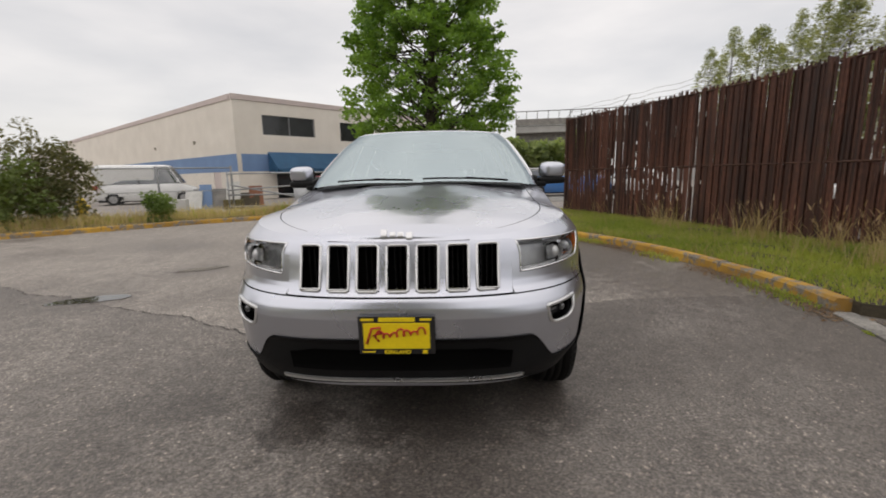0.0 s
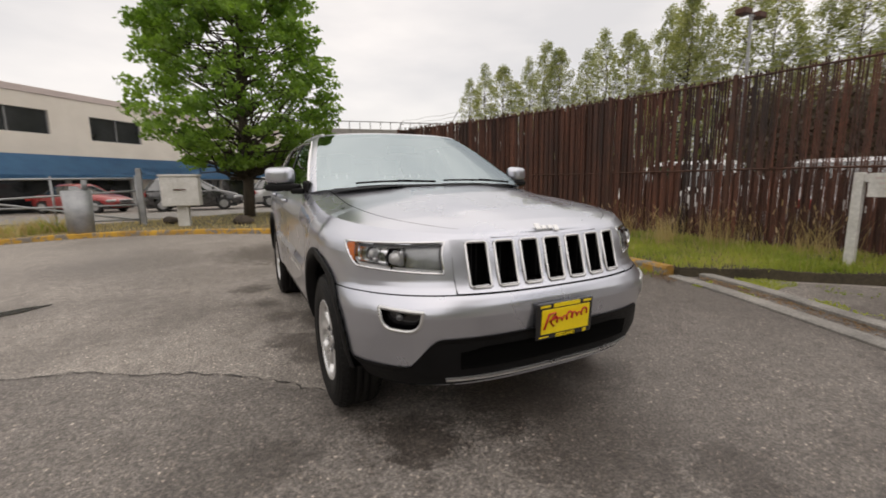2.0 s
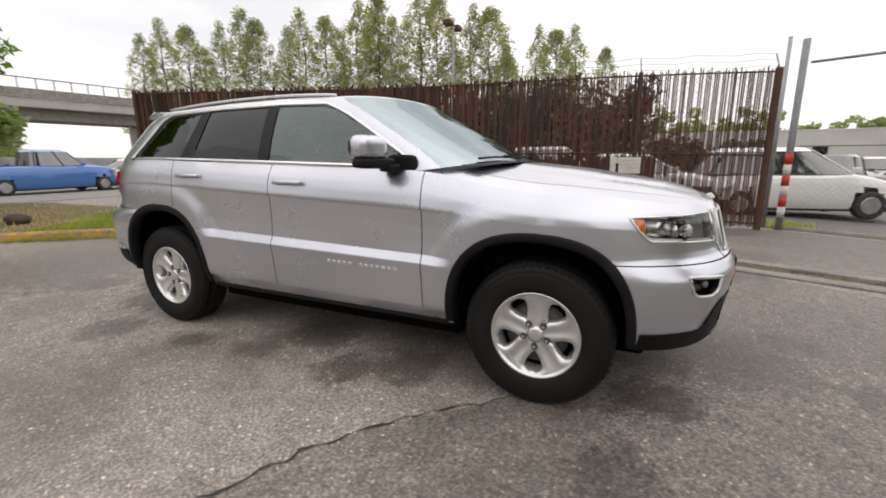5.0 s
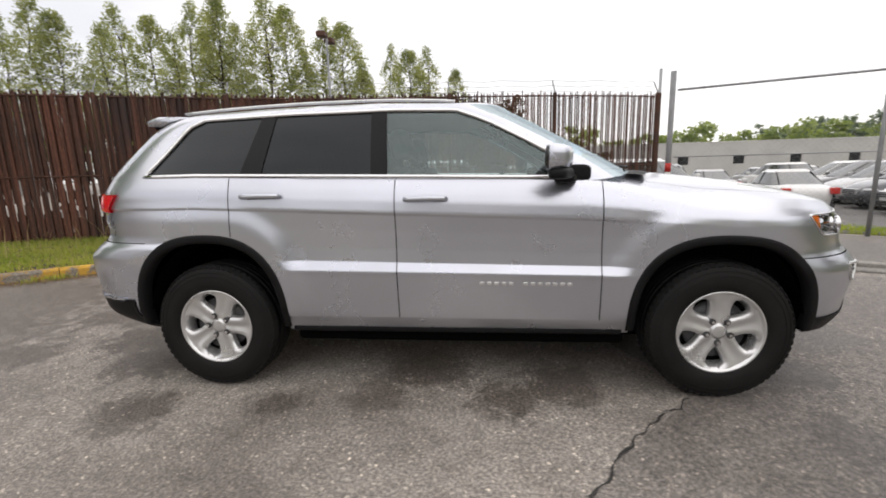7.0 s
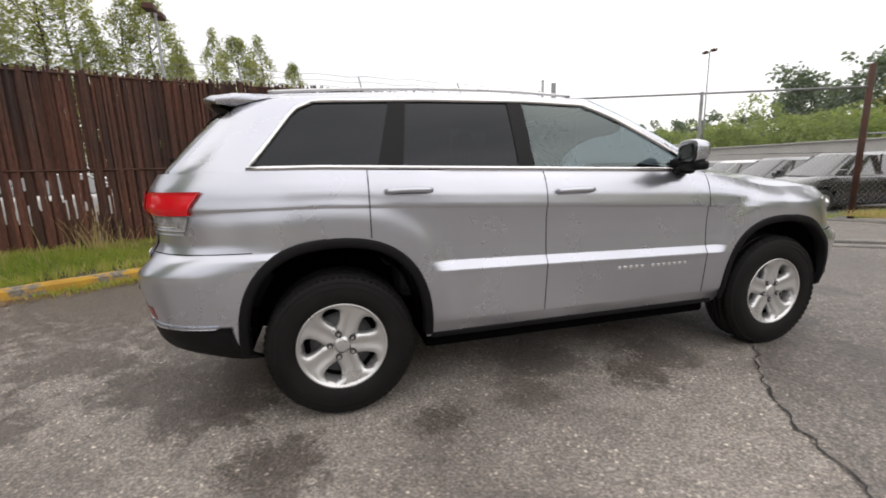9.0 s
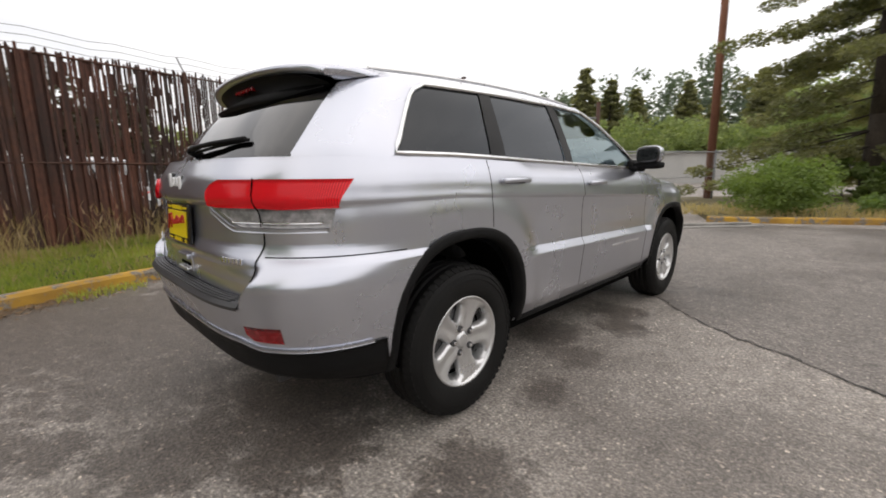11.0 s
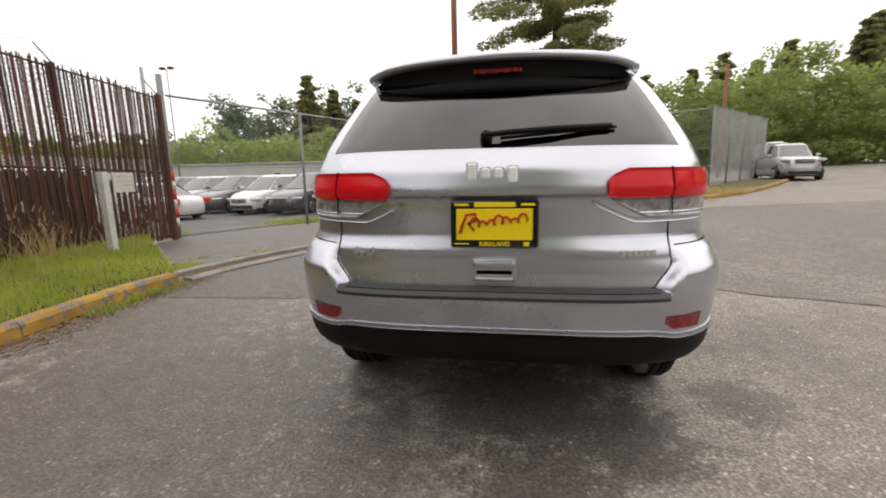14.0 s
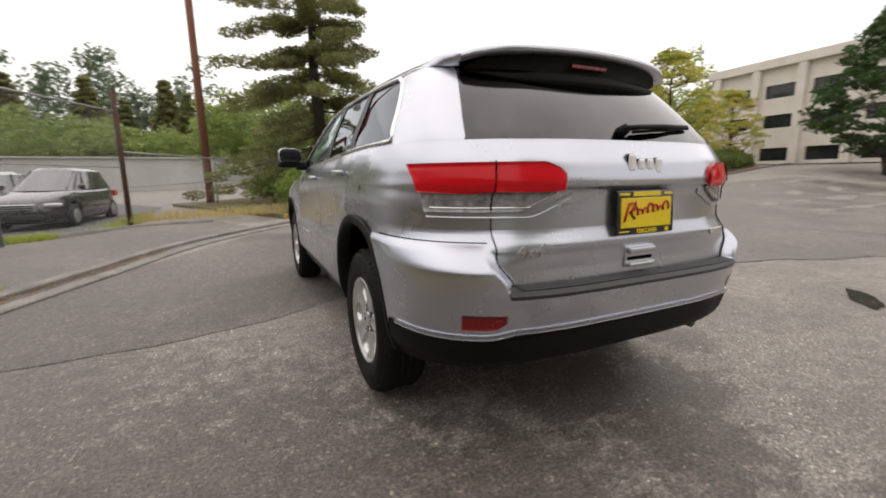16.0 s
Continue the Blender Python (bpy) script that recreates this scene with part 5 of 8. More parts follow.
# ---------- other vehicles ----------
M_CARWHITE = paint_mat("white_paint", (0.70, 0.70, 0.69), 0.0, 0.3)
M_CARSILVER = paint_mat("pale_silver_paint", (0.48, 0.48, 0.49), 0.6, 0.35)
M_CARBLACK = paint_mat("black_paint", (0.012, 0.012, 0.014), 0.0, 0.25)
M_CARGREY = paint_mat("dark_grey_paint", (0.075, 0.08, 0.09), 0.4, 0.3)
M_CARBLUE = paint_mat("blue_paint", (0.03, 0.16, 0.45), 0.2, 0.3)
M_CARRED = paint_mat("red_car_paint", (0.32, 0.02, 0.02), 0.2, 0.3)
M_CARGLASS = surface("car_glass", (0.02, 0.026, 0.027), (0.04, 0.048, 0.05), 2, (0.03, 0.06), fine=10)
M_CARGLASS.node_tree.nodes["Principled BSDF"].inputs["IOR"].default_value = 2.3
M_CARTRIM = surface("car_black_trim", (0.012, 0.012, 0.012), (0.025, 0.025, 0.025), 5, (0.5, 0.7), fine=60)
M_CARLAMP = surface("car_lamp_glass", (0.55, 0.56, 0.58), (0.75, 0.75, 0.76), 12, (0.05, 0.15), fine=60, metal=0.4)
M_CARRIM = surface("car_alloy", (0.45, 0.45, 0.46), (0.6, 0.6, 0.61), 6, (0.25, 0.4), metal=0.8, fine=80)


def outline(n_, a_front, a_rear, w, sq=3.4):
    """Points round a car's plan outline, nose towards -y."""
    pts = []
    for k in range(n_):
        t = 2 * math.pi * k / n_
        c, s = math.cos(t), math.sin(t)
        e = 2 / sq
        pts.append((w * math.copysign(abs(s) ** e, s), -(a_front if c > 0 else a_rear) * math.copysign(abs(c) ** e, c)))
    return pts


def parked_car(name, m, kind, paint, label, category="car", group="parked cars"):
    """A plain car, van or pickup of everyday size."""
    L, W, H, hood, belt = {"suv": (4.65, 0.93, 1.70, 1.02, 1.08), "sedan": (4.75, 0.91, 1.45, 0.90, 0.96), "van": (5.3, 0.98, 2.25, 1.15, 1.25), "pickup": (5.5, 0.97, 1.82, 1.12, 1.15)}[kind]
    car = base(name, m, label, category, group)
    n_, r = 72, 0.33 if kind != "sedan" else 0.31
    a = L / 2
    wheels_y = (-a + 0.92, a - 1.0)
    rows = []
    for z, sc, da in ((0.24, 0.93, 0.10), (0.32, 0.97, 0.03), (0.50, 1.0, 0.0), (0.64, 1.0, 0.0), (0.78, 0.985, 0.03), (hood - 0.06, 0.97, 0.08), (hood, 0.93, 0.18), (belt, 0.90, 0.24)):
        rows.append([(x, y, z if z != belt or abs(y) < 9 else z) for x, y in outline(n_, a - da, a - da, W * sc)])
    fall = {"suv": 0.30, "sedan": 0.26, "van": 0.34, "pickup": 0.12}[kind]

    def line(p):
        """Lower the shoulder towards the nose and, less, the tail."""
        x, y, z = p
        k = max(0.0, z - 0.45) / (hood - 0.45)
        f = max(0.0, (-y - (a - 1.35)) / 1.35) ** 1.6 * fall + max(0.0, (y - (a - 0.8)) / 0.8) ** 2 * 0.06
        return x, y, z - k * f

    bm = bmesh.new()
    bv = [[bm.verts.new(line(p)) for p in row] for row in rows[:-1]]
    for i in range(len(bv) - 1):
        for k in range(n_):
            q = (bv[i][k], bv[i][(k + 1) % n_], bv[i + 1][(k + 1) % n_], bv[i + 1][k])
            cy, cz = sum(v.co.y for v in q) / 4, sum(v.co.z for v in q) / 4
            if any(math.hypot(cy - wy, cz - r) < r + 0.05 for wy in wheels_y):
                continue
            bm.faces.new(q)
    top_c = [bm.verts.new((v.co.x * 0.62, v.co.y * 0.965, v.co.z + 0.055)) for v in bv[-1]]
    for k in range(n_):
        bm.faces.new((bv[-1][k], bv[-1][(k + 1) % n_], top_c[(k + 1) % n_], top_c[k]))
    for k in range(n_ // 2 - 1):
        q = [top_c[k], top_c[k + 1], top_c[n_ - k - 2 if k < n_ - 1 else 0], top_c[n_ - k - 1]]
        bm.faces.new(q)
    bmesh.ops.recalc_face_normals(bm, faces=bm.faces[:])
    part("body", bm, paint, car, smooth=True)
    f0, f1, b0, b1 = {"suv": (-a + 0.98, -a + 1.95, a - 0.12, a - 0.62), "sedan": (-a + 1.15, -a + 2.0, a - 0.62, a - 1.45), "van": (-a + 0.75, -a + 1.35, a - 0.05, a - 0.12), "pickup": (-a + 1.35, -a + 2.0, a - 2.05, a - 2.2)}[kind]
    mid0, mid1 = (f0 + b0) / 2, (f1 + b1) / 2
    g0 = [(x, y + mid0, hood + 0.03) for x, y in outline(48, mid0 - f0, b0 - mid0, W * 0.90, 3.6)]
    g1 = [(x, y + mid1, H - 0.10) for x, y in outline(48, mid1 - f1, b1 - mid1, W * 0.72, 3.8)]
    raw("glass", g0 + g1, [(k, (k + 1) % 48, 48 + (k + 1) % 48, 48 + k) for k in range(48)], M_CARGLASS, car, "dark car windows", smooth=True)
    g2 = [(x, y + mid1, H) for x, y in outline(48, (mid1 - f1) * 0.86, (b1 - mid1) * 0.88, W * 0.55, 3.4)]
    raw("roof", [(x * 1.015, y, z) for x, y, z in g1] + g2, [(k, (k + 1) % 48, 48 + (k + 1) % 48, 48 + k) for k in range(48)] + [tuple(range(48, 96))], paint, car, smooth=True)
    if kind == "van":
        part("cargo_side", boxed((-W * 0.86, f1 + 0.9, hood), (W * 0.86, b0 - 0.1, H - 0.12), 0.08), paint, car)
    if kind == "pickup":
        part("bed_liner", boxed((-W * 0.75, b0 + 0.1, hood + 0.03), (W * 0.75, a - 0.25, hood + 0.06)), M_CARTRIM, car)
    for i0 in (5, 12, 24 - 5, 24 + 5, 36, 48 - 5):
        p, q = Vector(g0[i0]), Vector(g1[i0])
        part("pillar", tubed(p * 1.0 + Vector((0, 0, -0.02)), q + Vector((0, 0, 0.02)), 0.026, 0.022, 6), paint if i0 in (5, 43) else M_CARTRIM, car)
    for sx in (-1, 1):
        for wy in wheels_y:
            w = part("wheel", lathe_simple(r), M_CARTRIM, car, "black tyre", smooth=True)
            w.matrix_local = pose(sx * (W - 0.12), wy, r, 0, 0, 0 if sx > 0 else 180)
            o = part("rim", tubed((0.098, 0, 0), (0.112, 0, 0), r * 0.62, r * 0.58, 14), M_CARRIM, w, "alloy rim")
        hl_ = part("headlamp", boxed((-0.20, -0.10, -0.055), (0.20, 0.10, 0.055), 0.04), M_CARLAMP, car, "clear headlamp")
        hl_.matrix_local = pose(sx * W * 0.70, -a + 0.27, hood - fall - 0.05, -14, 0, sx * 32)
        part("tail_lamp", boxed((sx * W * 0.72 - 0.12, a - 0.30, hood - 0.26), (sx * W * 0.72 + 0.12, a - 0.06, hood - 0.06), 0.03), M_RED, car, "red tail lamp")
        part("door_mirror", boxed((sx * (W + 0.02) - 0.09, f0 + 0.32, belt), (sx * (W + 0.02) + 0.09, f0 + 0.44, belt + 0.14), 0.03), paint, car)
    gl_ = part("grille", boxed((-W * 0.40, -a - 0.012, hood - fall - 0.20), (W * 0.40, -a + 0.14, hood - fall + 0.0), 0.03), M_CARRIM, car, "chrome-framed grille")
    for k in range(3):
        part("slot", boxed((-W * 0.36, -a - 0.018, hood - fall - 0.18 + 0.06 * k), (W * 0.36, -a + 0.05, hood - fall - 0.145 + 0.06 * k)), M_CARTRIM, gl_)
    part("lower_grille", boxed((-W * 0.6, -a - 0.01, 0.28), (W * 0.6, -a + 0.2, 0.44), 0.03), M_CARTRIM, car)
    part("underside", boxed((-W * 0.85, -a + 0.3, 0.18), (W * 0.85, a - 0.3, 0.30)), M_CARTRIM, car)
    return car


def lathe_simple(r):
    bm = bmesh.new()
    prof = [(0.10, r * 0.60), (0.11, r * 0.8), (0.10, r * 0.95), (0.07, r), (-0.09, r), (-0.10, r * 0.6)]
    rings = []
    for k in range(24):
        a = 2 * math.pi * k / 24
        rings.append([bm.verts.new((x, q * math.cos(a), q * math.sin(a))) for x, q in prof])
    for k in range(24):
        p, q = rings[k], rings[(k + 1) % 24]
        for j in range(len(prof) - 1):
            bm.faces.new((p[j], q[j], q[j + 1], p[j + 1]))
    return bm


def at_lot(x, y, heading):
    return pose(x, y, height(x, y) + 0.012, 0, 0, heading)


# a row of cars in the lot, noses to the fence, and others behind the slats and along the streets
s_black = parked_car("parked_car", at_lot(6.5, -13.6, 174), "suv", M_CARBLACK, "black SUV parked in the lot", group="row of lot cars")
s_grey = parked_car("parked_car", at_lot(8.7, -14.1, 172), "suv", M_CARGREY, "dark grey SUV parked in the lot", group="row of lot cars")
s_white = parked_car("parked_car", at_lot(10.9, -14.7, 172), "suv", M_CARWHITE, "white SUV parked in the lot", group="row of lot cars")
s_silver = parked_car("parked_car", at_lot(15.3, -16.0, 171), "suv", M_CARSILVER, "silver SUV parked in the lot", group="row of lot cars")
d_white = parked_car("parked_car", at_lot(14.2, -11.2, 78), "sedan", M_CARWHITE, "white sedan parked side-on in the lot", group="row of lot cars")
d_silver = parked_car("parked_car", at_lot(21.5, -12.0, 84), "sedan", M_CARSILVER, "silver sedan parked in the lot", group="row of lot cars")
copy_thing(s_grey, at_lot(13.1, -15.3, 171))
copy_thing(s_black, at_lot(17.5, -16.7, 170))
copy_thing(s_white, at_lot(19.8, -17.4, 169))
copy_thing(s_white, at_lot(24.0, -17.0, 95))
copy_thing(s_silver, at_lot(22.5, -7.5, 80))
copy_thing(s_grey, at_lot(17.5, -8.2, 70))
copy_thing(s_white, at_lot(29.5, -13.0, 88))
copy_thing(d_silver, at_lot(30.0, -19.5, 92))
copy_thing(d_white, at_lot(34.0, -25.0, 95))
for cx, cy, ca, src in ((9.7, -1.6, 8, d_white), (10.1, 3.0, 4, s_white), (9.0, 7.2, 18, d_white), (10.9, -5.2, 12, s_white), (13.0, 0.9, 6, s_silver)):
    copy_thing(src, at_lot(cx, cy, ca))
parked_car("parked_van", pose(-18.0, 20.6, -0.02, 0, 0, 120), "van", M_CARWHITE, "white delivery van beside the building", "van")
parked_car("pickup_truck", pose(-14.3, -21.2, height(-14.3, -21.2), 0, 0, 166), "pickup", M_CARSILVER, "silver pickup truck facing down the road", "pickup")
parked_car("parked_truck", pose(-18.9, -31.0, height(-18.9, -31), 0, 0, 160), "van", M_CARWHITE, "white box truck up the road", "truck")
for cx, cy, ca, src in ((-24.5, -24.5, 150, s_white), (-26.5, -27.5, 150, d_white), (-21.9, -22.0, 150, d_white), (-33.0, -22.0, 120, s_white), (-37.5, -24.0, 120, s_black), (-30.0, -46.0, 150, s_white), (-33.5, -50.0, 150, s_silver), (-10.0, -60, 90, d_white), (-16.0, -62, 90, s_white), (-22.0, -60, 90, d_silver)):
    copy_thing(src, pose(cx, cy, height(cx, cy), 0, 0, ca))
parked_car("parked_car", pose(6.5, 21.5, 0.0, 0, 0, 95), "pickup", M_CARBLUE, "blue pickup truck across the back street", group="back street cars")
b_black = parked_car("parked_car", pose(-3.2, 22.3, 0.0, 0, 0, 90), "suv", M_CARBLACK, "black car parked at the back street", group="back street cars")
parked_car("parked_car", pose(-8.3, 24.0, 0.0, 0, 0, 60), "sedan", M_CARRED, "red car under the awning", group="back street cars")
for wx_, wy_ in ((-0.45, -1.02), (0.45, -1.02), (-0.45, 1.02), (0.45, 1.02)):
    tw_ = part("wheel", lathe_simple(0.34), M_CARTRIM, tr_, "black trailer tyre", smooth=True)
    tw_.matrix_local = pose(wx_, wy_, 0.34, 0, 0, 90 if wy_ > 0 else -90)
copy_thing(s_silver, pose(1.8, 23.0, 0, 0, 0, 92))
copy_thing(d_white, pose(10.8, 22.0, 0, 0, 0, 92))
copy_thing(b_black, pose(5.5, 25.5, 0, 0, 0, 92))

# ---------- the silver SUV ----------
M_SILVER = paint_mat("silver_metallic", (0.548, 0.567, 0.632), 0.88, 0.28, 0.8)
M_PLASTIC = surface("black_plastic", (0.005, 0.005, 0.0055), (0.010, 0.010, 0.0105), 5, (0.45, 0.62), fine=400, bump=0.15)
M_GLOSSBLACK = surface("gloss_black", (0.008, 0.008, 0.009), (0.014, 0.014, 0.015), 4, (0.08, 0.16), fine=200, coat=0.5)
# darker than any plastic, so hollows carry their shade in the colour
M_SHELL = surface("hollow_shade_black", (0.0015, 0.0015, 0.0015), (0.003, 0.003, 0.003), 4, (0.8, 0.95))
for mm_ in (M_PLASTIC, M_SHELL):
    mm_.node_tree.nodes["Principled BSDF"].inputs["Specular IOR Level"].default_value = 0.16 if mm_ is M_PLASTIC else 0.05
M_CHROME = surface("chrome", (0.72, 0.72, 0.73), (0.80, 0.80, 0.81), 6, (0.08, 0.16), metal=1.0, fine=200, grain=0.05)
M_SATIN = surface("satin_alloy", (0.62, 0.62, 0.62), (0.72, 0.72, 0.72), 6, (0.25, 0.35), metal=0.75, fine=300, grain=0.08)
M_BRIGHT = surface("bright_badge", (0.84, 0.84, 0.85), (0.92, 0.92, 0.93), 6, (0.2, 0.3), metal=0.1, fine=200, grain=0.05)
M_RUBBER = surface("tyre_rubber", (0.006, 0.006, 0.006), (0.014, 0.0135, 0.013), 7, (0.55, 0.75), fine=150, bump=0.2)
M_RUBBER.node_tree.nodes["Principled BSDF"].inputs["Specular IOR Level"].default_value = 0.2
M_TINT = glass_mat("privacy_glass", (0.012, 0.012, 0.015), 1.46, 0.004)
M_TINT.node_tree.nodes["Glossy BSDF"].inputs["Color"].default_value = (0.90, 0.95, 1.0, 1)
M_BACKLIGHT = glass_mat("rear_privacy_glass", (0.014, 0.014, 0.017), 1.78, 0.004)
M_CLEAR = glass_mat("clear_glass", (0.80, 0.90, 0.88), 1.95, 0.005)
M_CLEAR.node_tree.nodes["Glossy BSDF"].inputs["Color"].default_value = (0.85, 1.0, 0.99, 1)
M_WSHIELD = glass_mat("windscreen_glass", (0.50, 0.58, 0.60), 6.0, 0.02)
M_WSHIELD.node_tree.nodes["Glossy BSDF"].inputs["Color"].default_value = (0.80, 0.93, 0.98, 1)
M_PILLAR = surface("pillar_black", (0.004, 0.004, 0.0045), (0.007, 0.007, 0.008), 4, (0.3, 0.45), fine=200)
M_PILLAR.node_tree.nodes["Principled BSDF"].inputs["Specular IOR Level"].default_value = 0.2
M_LENS = glass_mat("lamp_lens", (0.95, 0.96, 0.97), 1.45, 0.01)
M_SEAT = surface("dark_cloth", (0.03, 0.03, 0.032), (0.055, 0.055, 0.058), 6, (0.8, 0.95), fine=200, bump=0.2)
M_LINER = surface("grey_headliner", (0.48, 0.47, 0.44), (0.55, 0.54, 0.51), 4, (0.85, 0.95), fine=150)
M_AMBER = surface("amber_lens", (0.80, 0.17, 0.01), (0.92, 0.24, 0.02), 9, (0.08, 0.14), fine=90, coat=0.8)
M_LAMPBOWL = surface("lamp_bowl", (0.45, 0.455, 0.46), (0.70, 0.71, 0.72), 14, (0.12, 0.25), metal=0.3, fine=60)
M_DARKLENS = surface("smoked_lens", (0.03, 0.032, 0.035), (0.10, 0.105, 0.11), 20, (0.04, 0.08), fine=60, coat=1.0)
M_SMOKELENS = surface("smoked_clear_lens", (0.16, 0.16, 0.165), (0.44, 0.43, 0.43), 26, (0.08, 0.16), fine=60, coat=0.6)
M_LAMPDARK = surface("lamp_backing", (0.22, 0.225, 0.23), (0.46, 0.465, 0.47), 7, (0.12, 0.25), metal=0.5, fine=60)
M_PAD = surface("grey_step_plastic", (0.035, 0.035, 0.037), (0.06, 0.06, 0.063), 6, (0.35, 0.5), fine=200)
M_PLATE = surface("yellow_plate", (0.85, 0.62, 0.01), (0.92, 0.70, 0.015), 5, (0.25, 0.4), fine=80, grain=0.06)
m, n, l, b = node_mat("red_lens")
v_ = n.new("ShaderNodeTexCoord").outputs["Object"]
wv = n.new("ShaderNodeTexWave")
wv.inputs["Scale"].default_value = 70.0
l.new(v_, wv.inputs["Vector"])
l.new(ramp_of(n, l, wv.outputs["Fac"], [(0.2, (0.50, 0.005, 0.010)), (0.8, (0.90, 0.018, 0.028))]), b.inputs["Base Color"])
b.inputs["Roughness"].default_value = 0.12
b.inputs["Specular IOR Level"].default_value = 0.34
b.inputs["Subsurface Weight"].default_value = 0.0
M_REDLENS = m
M_DARKRED = surface("red_reflector", (0.19, 0.003, 0.006), (0.31, 0.006, 0.010), 30, (0.2, 0.3), fine=120, coat=0.25)



def nf(z):
    """Squareness of the nose in plan, boxier at the bumper."""
    return 2.6 + 0.5 * step01(0.82, 0.70, z)


def nr(z):
    return 3.2 + 1.0 * step01(0.95, 0.80, z)


YF, YR = -1.5, 1.45


def tab(points):
    xs, ys = zip(*points)
    return lambda v: float(np.interp(v, xs, ys))


FLANK = tab([(0.36, 0.872), (0.40, 0.897), (0.43, 0.916), (0.46, 0.928), (0.60, 0.942), (0.70, 0.953), (0.720, 0.957), (0.728, 0.9565), (0.775, 0.934), (0.85, 0.928),
             (0.95, 0.927), (1.038, 0.9335), (1.046, 0.9445), (1.06, 0.9445), (1.12, 0.936), (1.17, 0.921), (1.21, 0.900), (1.238, 0.880)])
PLAIN = tab([(0.36, 0.872), (0.40, 0.897), (0.46, 0.928), (0.60, 0.940), (0.75, 0.945), (0.95, 0.943), (1.06, 0.942), (1.12, 0.936), (1.17, 0.921), (1.21, 0.900), (1.238, 0.880)])
PLAINR = tab([(0.36, 0.872), (0.40, 0.897), (0.46, 0.928), (0.60, 0.940), (0.75, 0.945), (0.95, 0.938), (1.038, 0.9365), (1.046, 0.942), (1.06, 0.942), (1.12, 0.935), (1.17, 0.924), (1.21, 0.911), (1.238, 0.900)])
SLOPE = tab([(0.36, 0.0), (0.60, 0.012), (0.72, 0.02), (1.05, 0.044), (1.238, 0.03)])
NOSE = tab([(0.28, 0.76), (0.36, 0.832), (0.42, 0.856), (0.50, 0.864), (0.56, 0.876), (0.62, 0.892), (0.70, 0.909), (0.745, 0.906), (0.775, 0.897), (0.795, 0.884),
            (0.815, 0.864), (0.84, 0.850), (0.90, 0.837), (0.97, 0.820), (1.02, 0.803), (1.06, 0.775)])
TAIL = tab([(0.36, 0.70), (0.40, 0.82), (0.43, 0.885), (0.47, 0.916), (0.55, 0.938), (0.60, 0.952), (0.70, 0.984), (0.730, 0.988), (0.748, 0.926), (0.80, 0.922), (0.86, 0.928), (0.885, 0.938), (0.90, 0.936),
            (0.95, 0.920), (1.05, 0.917), (1.094, 0.922), (1.106, 0.944), (1.13, 0.946), (1.20, 0.930), (1.28, 0.880)])
TAILC = tab([(0.36, 0.70), (0.40, 0.82), (0.43, 0.885), (0.47, 0.916), (0.55, 0.938), (0.60, 0.952), (0.72, 0.982), (0.79, 0.986), (0.812, 0.984), (0.824, 0.978), (0.902, 0.928),
             (0.95, 0.917), (1.05, 0.917), (1.094, 0.922), (1.106, 0.944), (1.13, 0.946), (1.20, 0.930), (1.28, 0.880)])
ZP = np.linspace(0.36, 1.238, 200)
ZCACHE = {}


def arch_q(y, z):
    """Below 1 inside a wheel arch opening."""
    best = 9.0
    for yc, bb in ((-1.47, 0.50), (1.42, 0.535)):
        q = ((abs(y - yc) / 0.485) ** 2.5 + (max(0.0, z - 0.42) / bb) ** 2.5) ** 0.4
        best = min(best, q)
    return best


def flare(q):
    """Height of the raised band round a wheel arch."""
    return 0.014 * step01(1.36, 1.14, q)


def drop(zp, y, front):
    """How far the fender line falls towards the nose."""
    k = -0.093 * step01(-0.75, -1.5, y) - 0.065 * front
    return k * max(0.0, zp - 0.95) / 0.288


def z_of(zp, y, front=0.0):
    yy = max(YF, min(YR, y))
    return zp + SLOPE(zp) * yy + drop(zp, yy, front)


def zp_of(z, y, front=0.0):
    key = (round(max(YF, min(YR, y)), 4), round(front, 3))
    if key not in ZCACHE:
        ZCACHE[key] = np.array([z_of(q, key[0], key[1]) for q in ZP])
    return float(np.interp(z, ZCACHE[key], ZP))


def width(y, zp):
    f = step01(0.80, 1.02, y) + step01(-0.88, -1.08, y)
    w = FLANK(zp) * (1 - f) + (PLAINR(zp) if y > 0 else PLAIN(zp)) * f
    w *= 1 - 0.012 * (max(0.0, abs(y) - 1.0) / 0.5) ** 2
    q = arch_q(y, z_of(zp, y))
    return w + flare(q) * step01(0.40, 0.5, zp)


def body_point(sec, t, zp):
    """A point of the lower body's half shell. sec F: t is the angle from the nose; S: t is y; R: the angle to the tail's middle."""
    if sec == "S":
        return Vector((width(t, zp), t, z_of(zp, t)))
    if sec == "F":
        fr = math.cos(t) ** 1.5
        z = z_of(zp, YF, fr)
        e = 2 / nf(z)
        u, y = width(YF, zp) * math.sin(t) ** e, YF - NOSE(z) * max(0.0, math.cos(t)) ** e
        q = arch_q(y, z) if u > 0.7 else 3.0
        return Vector((u + 0.75 * flare(q) * step01(0.4, 0.5, zp) * math.sin(t) ** 6, y, z))
    z = z_of(zp, YR)
    e = 2 / nr(z)
    u = width(YR, zp) * math.sin(t) ** e
    k_ = step01(gate_half(z) - 0.004, gate_half(z) + 0.052, u)
    out = 1 + 0.014 * k_ * step01(0.904, 0.872, z)
    return Vector((u * out, YR + (TAIL(z) * (1 - k_) + TAILC(z) * k_) * max(0.0, math.cos(t)) ** e, z))


def gate_half(z):
    """Half width of the tailgate at a height, rounded in at its foot."""
    return 0.655 - 0.060 * step01(0.85, 0.742, z)


